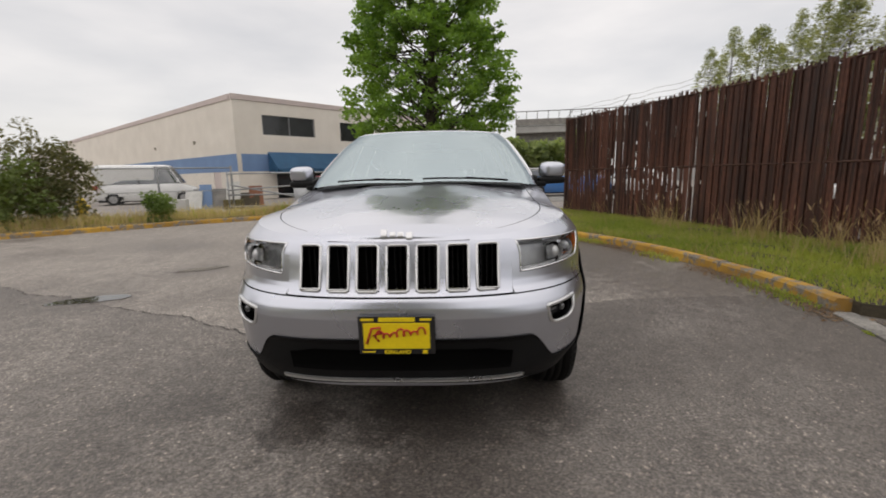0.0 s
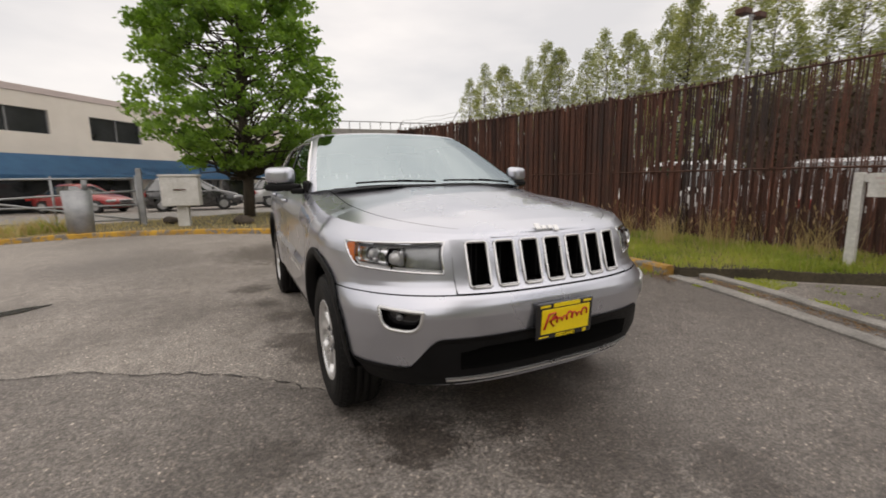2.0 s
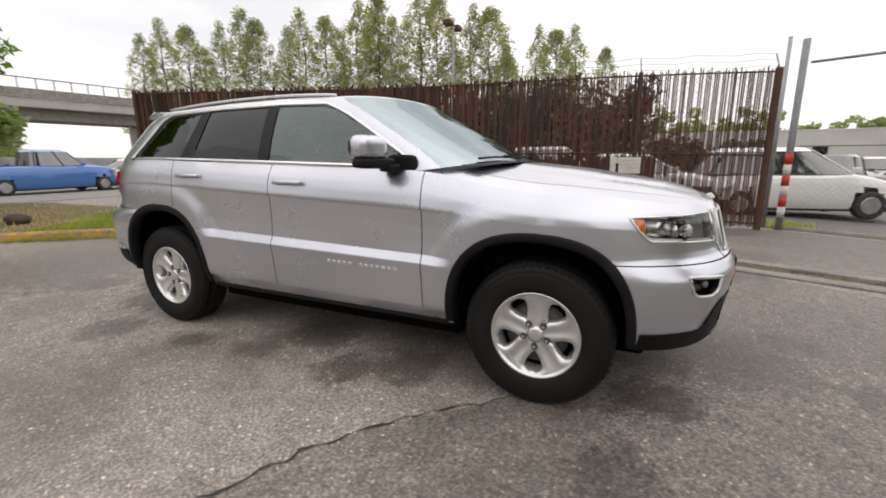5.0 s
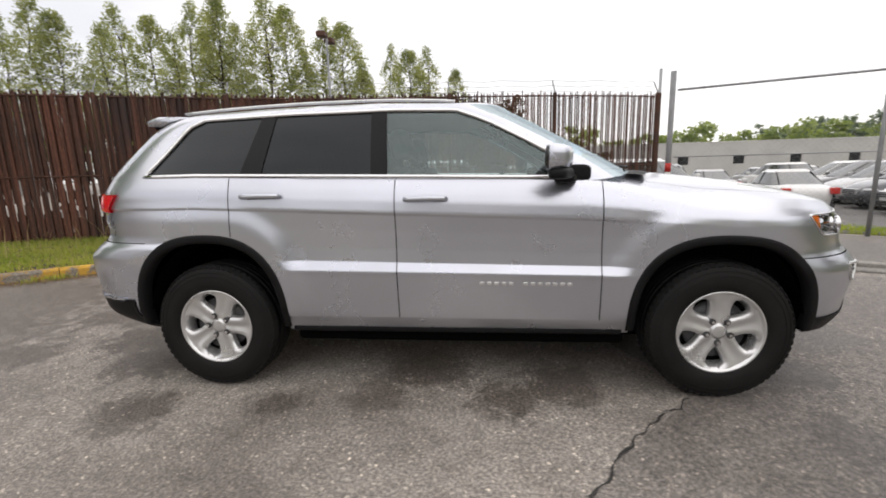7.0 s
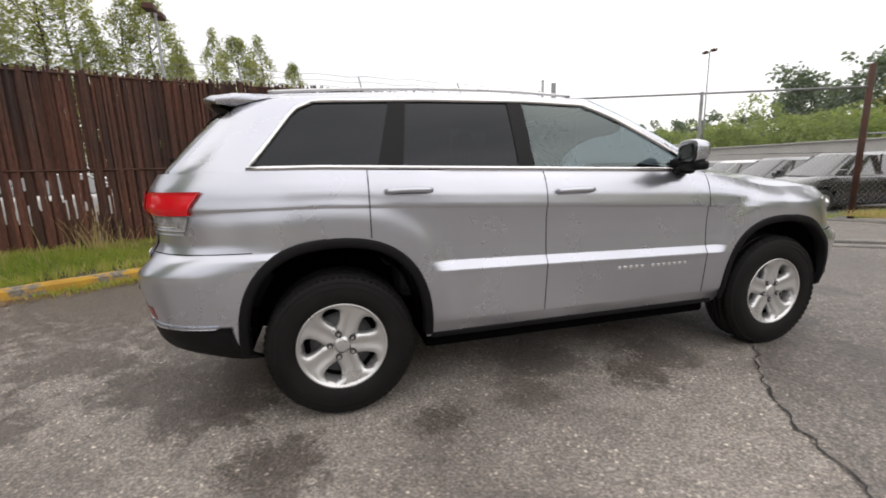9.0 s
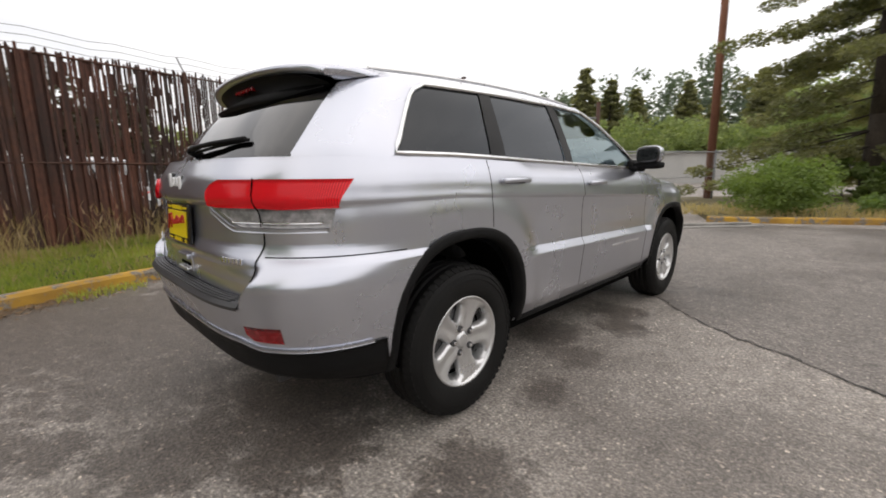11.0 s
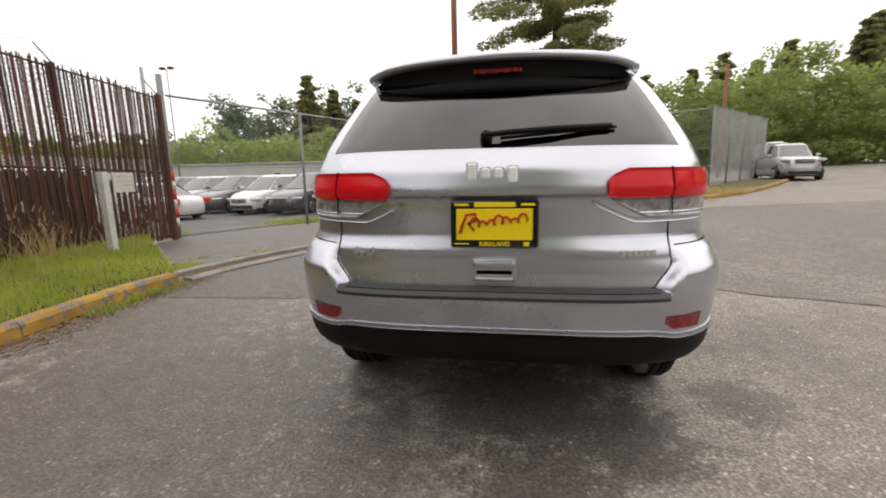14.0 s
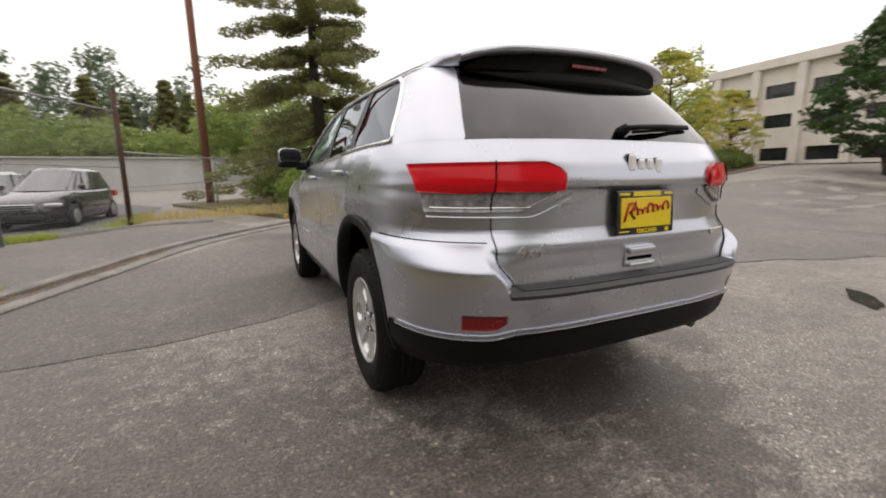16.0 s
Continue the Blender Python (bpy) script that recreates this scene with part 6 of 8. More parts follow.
def angle_at(sec, u, z):
    """The angle at which the front or rear shell has half width u at height z."""
    zp = zp_of(z, YF, 0.5) if sec == "F" else zp_of(z, YR)
    w = width(YF if sec == "F" else YR, zp)
    return math.asin(min(1.0, (u / w)) ** ((nf(z) if sec == "F" else nr(z)) / 2))


def body_at(sec, t, z):
    return body_point(sec, t, zp_of(z, YF, math.cos(t) ** 1.5) if sec == "F" else zp_of(z, YR) if sec == "R" else zp_of(z, t))


def body_off(sec, t, z, off):
    """A point off the shell along its outward normal."""
    p = body_at(sec, t, z)
    if off == 0:
        return p
    d = 0.02 if sec != "S" else 0.03
    t0, t1 = (max(0.001, t - d), min(math.pi / 2, t + d)) if sec != "S" else (t - d, t + d)
    a = body_at(sec, t1, z) - body_at(sec, t0, z)
    b_ = body_at(sec, t, z + 0.012) - body_at(sec, t, z - 0.012)
    nrm = a.cross(b_).normalized()
    out = Vector((p.x, (p.y - (YF if sec == "F" else YR)) * 0.9 if sec != "S" else 0, 0))
    if nrm.dot(out) < 0:
        nrm = -nrm
    if sec != "S" and t < 0.004:
        nrm.x = p.x = 0.0
    return p + nrm * off


def mirrored(verts, faces):
    """Both halves of a half mesh."""
    out, twin = [tuple(v) for v in verts], {}
    for i, v in enumerate(verts):
        if abs(v[0]) < 1e-4:
            twin[i] = i
        else:
            twin[i] = len(out)
            out.append((-v[0], v[1], v[2]))
    return out, list(faces) + [tuple(reversed([twin[i] for i in q])) for q in faces]


def one_side(verts, faces, side):
    if side > 0:
        return verts, faces
    return [(-v[0], v[1], v[2]) for v in verts], [tuple(reversed(q)) for q in faces]


def compact(verts, faces):
    used = sorted({i for q in faces for i in q})
    new_i = {o: k for k, o in enumerate(used)}
    return [verts[i] for i in used], [tuple(new_i[i] for i in q) for q in faces]


suv = base("suv", pose(0, 0, 0), "silver four-door SUV with black lower cladding, parked", "car")

# columns and levels of the lower shell
GAP_Y = (-0.845, 0.272, 1.243)
cols = [("F", t) for t in np.linspace(0.0, math.pi / 2, 66)[:-1]]
ys = set(np.linspace(YF, YR, 92).tolist())
for g in GAP_Y:
    ys = {v for v in ys if abs(v - g) > 0.012} | {g - 0.003, g + 0.003}
cols += [("S", t) for t in sorted(ys)]
TG = angle_at("R", 0.655, 1.0)
rear_t = [t for t in np.linspace(math.pi / 2, 0.0, 60)[1:] if abs(t - TG) > 0.02] + [TG + 0.0045, TG - 0.0045] + [v for v in np.linspace(angle_at("R", 0.58, 0.8), angle_at("R", 0.74, 0.8), 25).tolist() if abs(v - TG) > 0.0055]
cols += [("R", t) for t in sorted(rear_t, reverse=True)]
levels = sorted(set([0.36, 0.38, 0.40, 0.42, 0.44, 0.455] + list(np.arange(0.475, 1.238, 0.0165)) + list(np.arange(0.716, 0.880, 0.0083)) + [0.705, 0.7195, 0.728, 0.735, 0.775, 0.868, 0.888, 0.902, 1.030, 1.038, 1.046, 1.06, 1.238]))
zt_gap = zp_of(0.744, YR)
zb_gap = zp_of(0.790, YF, 0.6)
for g, e in ((zt_gap, 0.004), (zb_gap, 0.003)):
    levels = sorted([v for v in levels if abs(v - g) > 0.009] + [g - e, g + e])
nl = len(levels)
grid = [body_point(s, t, zp) for s, t in cols for zp in levels]

# lamp and grille openings, as (section, angle range, low edge, high edge)
H0, H1 = angle_at("F", 0.545, 0.94), angle_at("F", 0.885, 0.98)
F0, F1 = angle_at("F", 0.665, 0.69), angle_at("F", 0.815, 0.69)
G1 = angle_at("F", 0.505, 0.90)


def head_lo(s):
    return 0.876 + 0.030 * s + 0.095 * max(0.0, (s - 0.84) / 0.16) ** 1.3


def head_hi(s):
    return 1.012 - 0.004 * s


def fog_lo(s):
    return 0.724 + 0.014 * s - 0.090 * (1 - abs(2 * s - 1) ** 4.0) ** 0.5


def fog_hi(s):
    return 0.726 + 0.014 * s


def in_front_opening(t, z):
    s = (t - H0) / (H1 - H0)
    if 0.01 < s < 0.985 and head_lo(s) + 0.004 < z < head_hi(s) - 0.004:
        return True
    s = (t - F0) / (F1 - F0)
    if 0.02 < s < 0.98 and fog_lo(s) + 0.004 < z < fog_hi(s) - 0.004:
        return True
    return t < G1 and 0.797 < z < 1.022


regions = {}
shell = []
for c in range(len(cols) - 1):
    (s0, t0), (s1, t1) = cols[c], cols[c + 1]
    for k in range(nl - 1):
        quad = (c * nl + k, (c + 1) * nl + k, (c + 1) * nl + k + 1, c * nl + k + 1)
        mid = sum((grid[i] for i in quad), Vector()) / 4
        zp = (levels[k] + levels[k + 1]) / 2
        tm = (t0 + t1) / 2
        if arch_q(mid.y, mid.z) < 0.955:
            continue
        shell.append(quad)
        sec = "S" if (s0 == "S" or s1 == "S") else s0
        if sec == "F" and in_front_opening(tm, mid.z):
            continue
        if any(abs(mid.y - g) < 0.004 for g in GAP_Y[:2]) and zp > 0.455:
            continue
        if abs(mid.y - GAP_Y[2]) < 0.004 and zp > 0.90:
            continue
        if sec == "F" or mid.y < -1.5:
            if abs(zp - zb_gap) < 0.0025 and mid.y < -1.75:
                continue
            name = "front_bumper" if zp < zb_gap and mid.y < -1.72 else "fender"
        elif mid.y < GAP_Y[0]:
            name = "fender"
        elif zp < 0.455:
            name = "rocker_panel" if mid.y < 1.2 else "rear_bumper"
        elif mid.y < GAP_Y[1]:
            name = "front_door"
        elif mid.y < GAP_Y[2] and mid.y < 1.30:
            name = "rear_door"
        elif sec == "R":
            if tm < TG:
                name = "tailgate" if zp > zt_gap else "rear_bumper"
            else:
                name = "rear_bumper" if mid.z < 0.905 and mid.y > 1.72 else "quarter_panel"
        else:
            name = "quarter_panel" if not (mid.z < 0.905 and mid.y > 1.72) else "rear_bumper"
        regions.setdefault(name, []).append(quad)

gverts = [tuple(v) for v in grid]
for name, faces in regions.items():
    v, q = compact(gverts, faces)
    if name in ("front_bumper", "rear_bumper", "tailgate"):
        raw(name, *mirrored(v, q), M_SILVER, suv, smooth=True)
    else:
        for side in (-1, 1):
            raw(name, *one_side(v, q, side), M_SILVER, suv, smooth=True)
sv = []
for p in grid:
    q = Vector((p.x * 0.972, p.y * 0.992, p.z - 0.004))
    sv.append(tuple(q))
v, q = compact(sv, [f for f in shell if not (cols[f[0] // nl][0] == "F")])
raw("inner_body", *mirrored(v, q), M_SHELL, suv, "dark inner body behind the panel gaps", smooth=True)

# ---- bonnet and fender tops ----
HOODC = tab([(-2.31, 1.036), (-2.27, 1.058), (-2.20, 1.086), (-2.10, 1.110), (-2.0, 1.130), (-1.57, 1.197), (-1.1, 1.252), (-0.8, 1.272)])
ring_i = [c for c in range(len(cols)) if grid[c * nl + nl - 1].y <= -0.80]
SS = [0.0, 0.12, 0.24, 0.36, 0.44, 0.50, 0.58, 0.66, 0.74, 0.80, 0.845, 0.851, 0.88, 0.92, 0.96, 1.0]
hv, hood_f, fend_f = [], [], []
for c in ring_i:
    p = grid[c * nl + nl - 1]
    zc = HOODC(p.y)
    for s in SS:
        z = p.z + (max(zc, p.z) - p.z) * (1 - s ** 3.2)
        dome = 0.014 * (1 - step01(0.30, 0.52, s)) * step01(-2.28, -2.0, p.y)
        hv.append((p.x * s, p.y, z + dome))
ns = len(SS)
for i in range(len(ring_i) - 1):
    for k in range(ns - 1):
        quad = (i * ns + k, i * ns + k + 1, (i + 1) * ns + k + 1, (i + 1) * ns + k)
        ym = (hv[quad[0]][1] + hv[quad[2]][1]) / 2
        if abs((SS[k] + SS[k + 1]) / 2 - 0.848) < 0.002 and ym > -2.2:
            continue
        (hood_f if (SS[k + 1] <= 0.846 or ym < -2.15) else fend_f).append(quad)
v, q = compact(hv, hood_f)
raw("bonnet", *mirrored(v, q), M_SILVER, suv, smooth=True)
v, q = compact(hv, fend_f)
for side in (-1, 1):
    raw("fender_top", *one_side(v, q, side), M_SILVER, suv, smooth=True)
raw("inner_bonnet", *mirrored([(x * 0.97, y * 0.99, z - 0.02) for x, y, z in hv], [(i * ns + k, i * ns + k + 1, (i + 1) * ns + k + 1, (i + 1) * ns + k) for i in range(len(ring_i) - 1) for k in range(ns - 1)]), M_SHELL, suv, "dark underside of the bonnet", smooth=True)

# ---- greenhouse ----
YW = tab([(0, -1.14), (0.5, -0.745), (1, -0.36)])
XA = tab([(0, 0.870), (0.25, 0.838), (0.5, 0.795), (0.75, 0.745), (0.9, 0.710), (1, 0.668)])
YA = tab([(0, -0.79), (0.18, -0.70), (0.45, -0.49), (0.78, -0.22), (0.9, -0.08), (1, 0.02)])
WG = tab([(0, 0.880), (0.25, 0.846), (0.5, 0.802), (0.75, 0.754), (0.9, 0.720), (0.96, 0.70), (1, 0.675)])
YD = tab([(0, 1.77), (0.035, 1.79), (0.12, 1.765), (0.3, 1.715), (0.75, 1.590), (0.82, 1.560), (0.885, 1.500), (1, 1.42)])
YT = tab([(0, 2.305), (0.3, 2.215), (0.55, 2.13), (0.8, 2.03), (1, 1.945)])
ZR = tab([(-0.5, 1.665), (-0.1, 1.662), (0.3, 1.678), (0.9, 1.676), (1.4, 1.664), (1.8, 1.650), (2.0, 1.640)])
B1, B2, C1, C2 = (0.317, 0.338), (0.413, 0.428), (1.060, 1.000), (1.190, 1.085)


def side_cols(v):
    a, d = YA(v), YD(v)
    ks = [a] + [q[0] + (q[1] - q[0]) * v for q in (B1, B2, C1, C2)] + [d]
    out = []
    for k, n_ in enumerate((12, 2, 9, 2, 9)):
        out += [ks[k] + (ks[k + 1] - ks[k]) * i / n_ for i in range(n_)]
    return out + [d]


V = [0.0, 0.035, 0.12, 0.24, 0.36, 0.48, 0.60, 0.72, 0.82, 0.885, 0.91, 0.95, 0.98, 1.0]
TW = 30
gh = []
for v in V:
    row = []
    xa, ya, yw = XA(v), YA(v), YW(v)
    xa = xa
    for k in range(TW):
        t = k / TW * math.pi / 2
        e = 2 / 2.35
        u, y = xa * math.sin(t) ** e, ya - (ya - yw) * math.cos(t) ** e
        c = math.cos(t)
        z0, z1 = 1.212 + 0.048 * c, ZR(ya) + 0.022 * c
        row.append((u, y, z0 + (z1 - z0) * v))
    for y in side_cols(v):
        f = max(0.0, y - 1.0) / 0.8
        fa = max(0.0, min(1.0, (y - ya) / 0.5))
        u = (XA(v) + (WG(v) - XA(v)) * fa) - 0.045 * f ** 2
        z0, z1 = 1.238 + 0.03 * y - 0.0, ZR(y)
        row.append((u, y, z0 + (z1 - z0) * v))
    ud, yd, yt = row[-1][0], YD(v), YT(v)
    for k in range(1, TW + 1):
        t = math.pi / 2 * (1 - k / TW)
        e = 2 / 2.8
        c = math.cos(t)
        u, y = ud * max(0.0, math.sin(t)) ** e, yd + (yt - yd) * c ** e
        z0, z1 = 1.2765 + 0.015 * (1 - c), ZR(yd) * (1 - c) + 1.650 * c
        row.append((u, y, z0 + (z1 - z0) * v))
    gh.append(row)
nc = len(gh[0])
# the rear pillars grow out of the quarter panels' top edge
EDGE = [grid[c * nl + nl - 1] for c in range(len(cols)) if grid[c * nl + nl - 1].y > 0.4]
for c in range(TW + 6, nc):
    p0 = Vector(gh[0][c])
    far = step01(0.75, 1.3, p0.y) * step01(0.45, 0.68, p0.x)
    if far <= 0:
        continue
    q0 = min((a.lerp(b_, k / 8) for a, b_ in zip(EDGE, EDGE[1:]) for k in range(9)), key=lambda e_: (e_.x - p0.x) ** 2 + (e_.y - p0.y) ** 2)
    d0 = (q0 - p0) * far
    for i, v in enumerate(V):
        k = max(0.0, 1 - v / 0.6) ** 1.6
        gh[i][c] = tuple(Vector(gh[i][c]) + d0 * k)
nside = len(side_cols(0))
WS_EDGE, BG_EDGE = 24, TW + nside + 12


def gh_index(v_i, c):
    return v_i * nc + c


gv = [p for row in gh for p in row]
pieces = {}
for i in range(len(V) - 1):
    for c in range(nc - 1):
        quad = (gh_index(i, c), gh_index(i, c + 1), gh_index(i + 1, c + 1), gh_index(i + 1, c))
        vm = (V[i] + V[i + 1]) / 2
        s = c - TW
        if c < WS_EDGE:
            name = "windscreen" if 0.0 < vm < 0.985 else "roof_frame"
        elif c < TW:
            name = "a_pillar"
        elif s < nside - 1:
            if vm < 0.035 or vm > 0.91:
                name = "roof_frame"
            elif s < 12:
                name = "front_side_window"
            elif s < 14:
                name = "b_pillar"
            elif s < 23:
                name = "rear_side_window"
            elif s < 25:
                name = "c_pillar"
            else:
                name = "quarter_window"
        elif c < BG_EDGE:
            name = "d_pillar"
        else:
            name = "rear_window" if 0.0 < vm < 0.95 else "roof_frame"
        pieces.setdefault(name, []).append(quad)
GH_MAT = {"windscreen": M_WSHIELD, "front_side_window": M_CLEAR, "rear_side_window": M_TINT, "quarter_window": M_TINT, "rear_window": M_BACKLIGHT, "b_pillar": M_PILLAR, "c_pillar": M_PILLAR}
for name, faces in pieces.items():
    v, q = compact(gv, faces)
    if "window" in name and name != "rear_window":
        v = [(x - 0.006, y, z) for x, y, z in v]
    mat = GH_MAT.get(name, M_SILVER)
    if name in ("windscreen", "rear_window", "roof_frame"):
        obs = [raw(name, *mirrored(v, q), mat, suv, smooth=True)]
    else:
        obs = [raw(name, *one_side(v, q, s), mat, suv, smooth=True) for s in (-1, 1)]
    if mat in (M_TINT, M_BACKLIGHT, M_CLEAR, M_WSHIELD):
        for o in obs:
            o.visible_shadow = False

# roof skin
ROOFC = tab([(-0.4, 1.682), (-0.2, 1.706), (0.1, 1.730), (0.5, 1.749), (0.9, 1.750), (1.3, 1.744), (1.7, 1.728), (1.9, 1.710)])
RS = [0.0, 0.2, 0.4, 0.55, 0.68, 0.78, 0.86, 0.92, 0.97, 1.0]
rv, rf = [], []
top = gh[-1]
for p in top:
    zc = ROOFC(p[1])
    for s in RS:
        rv.append((p[0] * s, p[1], p[2] + (max(zc, p[2]) - p[2]) * (1 - s ** 2.6)))
for i in range(len(top) - 1):
    for k in range(len(RS) - 1):
        rf.append((i * len(RS) + k, i * len(RS) + k + 1, (i + 1) * len(RS) + k + 1, (i + 1) * len(RS) + k))
raw("roof", *mirrored(rv, rf), M_SILVER, suv, smooth=True)
raw("headliner", *mirrored([(x * 0.96, y * 0.97 + 0.02, z - 0.035) for x, y, z in rv], rf), M_LINER, suv, "pale grey headliner inside the roof", smooth=True)


def tube_path(name, pts, r, mat, parent, label="", seg=8, closed=False, flat=1.0):
    """A round bar along points."""
    pts = [Vector(p) for p in pts]
    n_ = len(pts)
    vs, fs = [], []
    for i, p in enumerate(pts):
        a = pts[(i - 1) % n_] if closed or i else pts[0]
        b_ = pts[(i + 1) % n_] if closed or i < n_ - 1 else pts[-1]
        t = (b_ - a).normalized()
        side = t.cross(Vector((0, 0, 1)))
        side = side.normalized() if side.length > 0.05 else t.cross(Vector((0, 1, 0))).normalized()
        up = side.cross(t)
        for k in range(seg):
            an = 2 * math.pi * k / seg
            vs.append(tuple(p + side * math.cos(an) * r * flat + up * math.sin(an) * r))
    for i in range(n_ if closed else n_ - 1):
        for k in range(seg):
            j = (i + 1) % n_
            fs.append((i * seg + k, i * seg + (k + 1) % seg, j * seg + (k + 1) % seg, j * seg + k))
    if not closed:
        fs += [tuple(range(seg - 1, -1, -1)), tuple((n_ - 1) * seg + k for k in range(seg))]
    return raw(name, vs, fs, mat, parent, label, smooth=True)


# bright trim round the side windows, roof rails, drip gap
for side in (-1, 1):
    i_lo, i_hi = 1, V.index(0.91)
    loop = [gh[i_lo][TW + k] for k in range(nside)] + [gh[i][TW + nside - 1] for i in range(i_lo + 1, i_hi)] + [gh[i_hi][TW + k] for k in range(nside - 1, -1, -1)] + [gh[i][TW] for i in range(i_hi - 1, i_lo, -1)]
    tube_path("window_trim", [(side * (p[0] + 0.001), p[1], p[2]) for p in loop], 0.0125, M_CHROME, suv, "bright metal window trim", 6, True)
    rail = [(side * (0.60 - 0.05 * max(0, y - 0.9) ** 2), y, ROOFC(y) * 0.42 + ZR(y) * 0.58 + 0.004 + 0.006 * math.sin(math.pi * (y + 0.05) / 1.75) ** 0.4) for y in np.linspace(-0.05, 1.70, 26)]
    tube_path("roof_rail", rail, 0.009, M_SATIN, suv, "slim grey roof rail", 8, False, 1.2)

# spoiler
sv, sf = [], []
US = np.linspace(-1, 1, 25)
for u in US:
    x = 0.605 * u
    yb = 2.088 - 0.085 * u * u - 0.055 * abs(u) ** 7
    zt = 1.691 - 0.022 * u * u - 0.018 * abs(u) ** 10
    sv += [(x, 1.72, ROOFC(1.72) - 0.012 - 0.075 * u * u * 0.9 + 0.012), (x, 1.86, 1.716 - 0.04 * u * u), (x, yb - 0.03, zt + 0.006), (x, yb, zt - 0.008), (x, yb - 0.004, zt - 0.030), (x, yb - 0.05, zt - 0.036)]
m6 = 6
for i in range(len(US) - 1):
    for k in range(m6 - 1):
        sf.append((i * m6 + k, (i + 1) * m6 + k, (i + 1) * m6 + k + 1, i * m6 + k + 1))
raw("spoiler", sv, sf, M_SILVER, suv, smooth=True)
SPOILER_END = sv[-6:]
sv, sf = [], []
for u in US:
    x = 0.572 * u
    yb = 2.066 - 0.085 * u * u - 0.055 * abs(u) ** 7
    zt = 1.687 - 0.022 * u * u - 0.03 * abs(u) ** 10
    dip = 0.112 * (1 - abs(u) ** 5)
    yg = YT(min(1, max(0, (zt - 0.04 - dip - 1.277) / 0.355))) - 0.10 * u * u
    sv += [(x, yb - 0.004, zt - 0.030), (x * 0.995, yb - 0.05, zt - 0.05 - dip * 0.35), (x * 0.985, yg + 0.045, zt - 0.05 - dip * 0.85), (x * 0.98, yg + 0.004, zt - 0.055 - dip)]
for i in range(len(US) - 1):
    for k in range(3):
        sf.append((i * 4 + k, (i + 1) * 4 + k, (i + 1) * 4 + k + 1, i * 4 + k + 1))
raw("spoiler_underside", sv, sf, M_PLASTIC, suv, "black spoiler underside", smooth=True)
# flanks that run from the spoiler's ends down into the pillars
for side in (-1, 1):
    ends = [Vector(p) for p in SPOILER_END]
    vs_ = (1.0, 0.98, 0.95, 0.91, 0.885)
    fv, ff = [], []
    for j, (p, v) in enumerate(zip(ends[:5], vs_)):
        i = V.index(min(V, key=lambda q: abs(q - v)))
        q = Vector(gh[i][BG_EDGE + 1 - (9, 8, 6, 3, 0)[j]]) + Vector((0.004, 0.006, 0.002))
        fv += [tuple(p), tuple(p.lerp(q, 0.5) + Vector((0.012, 0.004, 0.004))), tuple(q)]
        if j:
            ff += [(3 * j - 3, 3 * j - 2, 3 * j + 1, 3 * j), (3 * j - 2, 3 * j - 1, 3 * j + 2, 3 * j + 1)]
    raw("spoiler_flank", *one_side(fv, ff, side), M_SILVER, suv, smooth=True)
part("brake_light", boxed((-0.105, 1.99, 1.612), (0.105, 2.048, 1.632), 0.005), M_DARKRED, suv, "slim red high brake light")


# ---- patches that follow the shell ----
def shell_patch(name, sec, t0, t1, lo, hi, off, mat, nt=28, nz=8, both=True, parent=None, label="", rim=0.0, side=0, slant=0.0):
    """A skin over part of the shell between two height curves, set off it; rim: depth of the edge that runs back to it."""
    vs, fs = [], []
    for i in range(nt + 1):
        s = i / nt
        t = t0 + (t1 - t0) * s
        a, b_ = lo(s), hi(s)
        for k in range(nz + 1):
            vs.append(tuple(body_off(sec, t - (t1 - t0) * slant * s ** 5 * (1 - k / nz), a + (b_ - a) * k / nz, off)))
    w = nz + 1
    fs = [(i * w + k, (i + 1) * w + k, (i + 1) * w + k + 1, i * w + k + 1) for i in range(nt) for k in range(nz)]
    if rim:
        edge = [(i, 0) for i in range(nt + 1)] + [(nt, k) for k in range(1, nz + 1)] + [(i, nz) for i in range(nt - 1, -1, -1)] + [(0, k) for k in range(nz - 1, 0, -1)]
        o = len(vs)
        for i, k in edge:
            s = i / nt
            a, b_ = lo(s), hi(s)
            vs.append(tuple(body_off(sec, t0 + (t1 - t0) * (s - slant * s ** 5 * (1 - k / nz)), a + (b_ - a) * k / nz, off - rim)))
        for j in range(len(edge)):
            j2 = (j + 1) % len(edge)
            fs.append((edge[j][0] * w + edge[j][1], edge[j2][0] * w + edge[j2][1], o + j2, o + j))
    if side:
        return raw(name, *one_side(vs, fs, side), mat, parent or suv, label, smooth=True)
    return raw(name, *mirrored(vs, fs), mat, parent or suv, label, smooth=True)


def edge_loop(sec, t0, t1, lo, hi, off, side, n_=24, m_=6):
    pts = []
    for i in range(n_):
        s = i / n_
        pts.append(body_off(sec, t0 + (t1 - t0) * s, lo(s), off))
    for k in range(m_):
        pts.append(body_off(sec, t1, lo(1) + (hi(1) - lo(1)) * k / m_, off))
    for i in range(n_):
        s = 1 - i / n_
        pts.append(body_off(sec, t0 + (t1 - t0) * s, hi(s), off))
    for k in range(m_):
        pts.append(body_off(sec, t0, hi(0) + (lo(0) - hi(0)) * k / m_, off))
    return [(side * p.x, p.y, p.z) for p in pts]


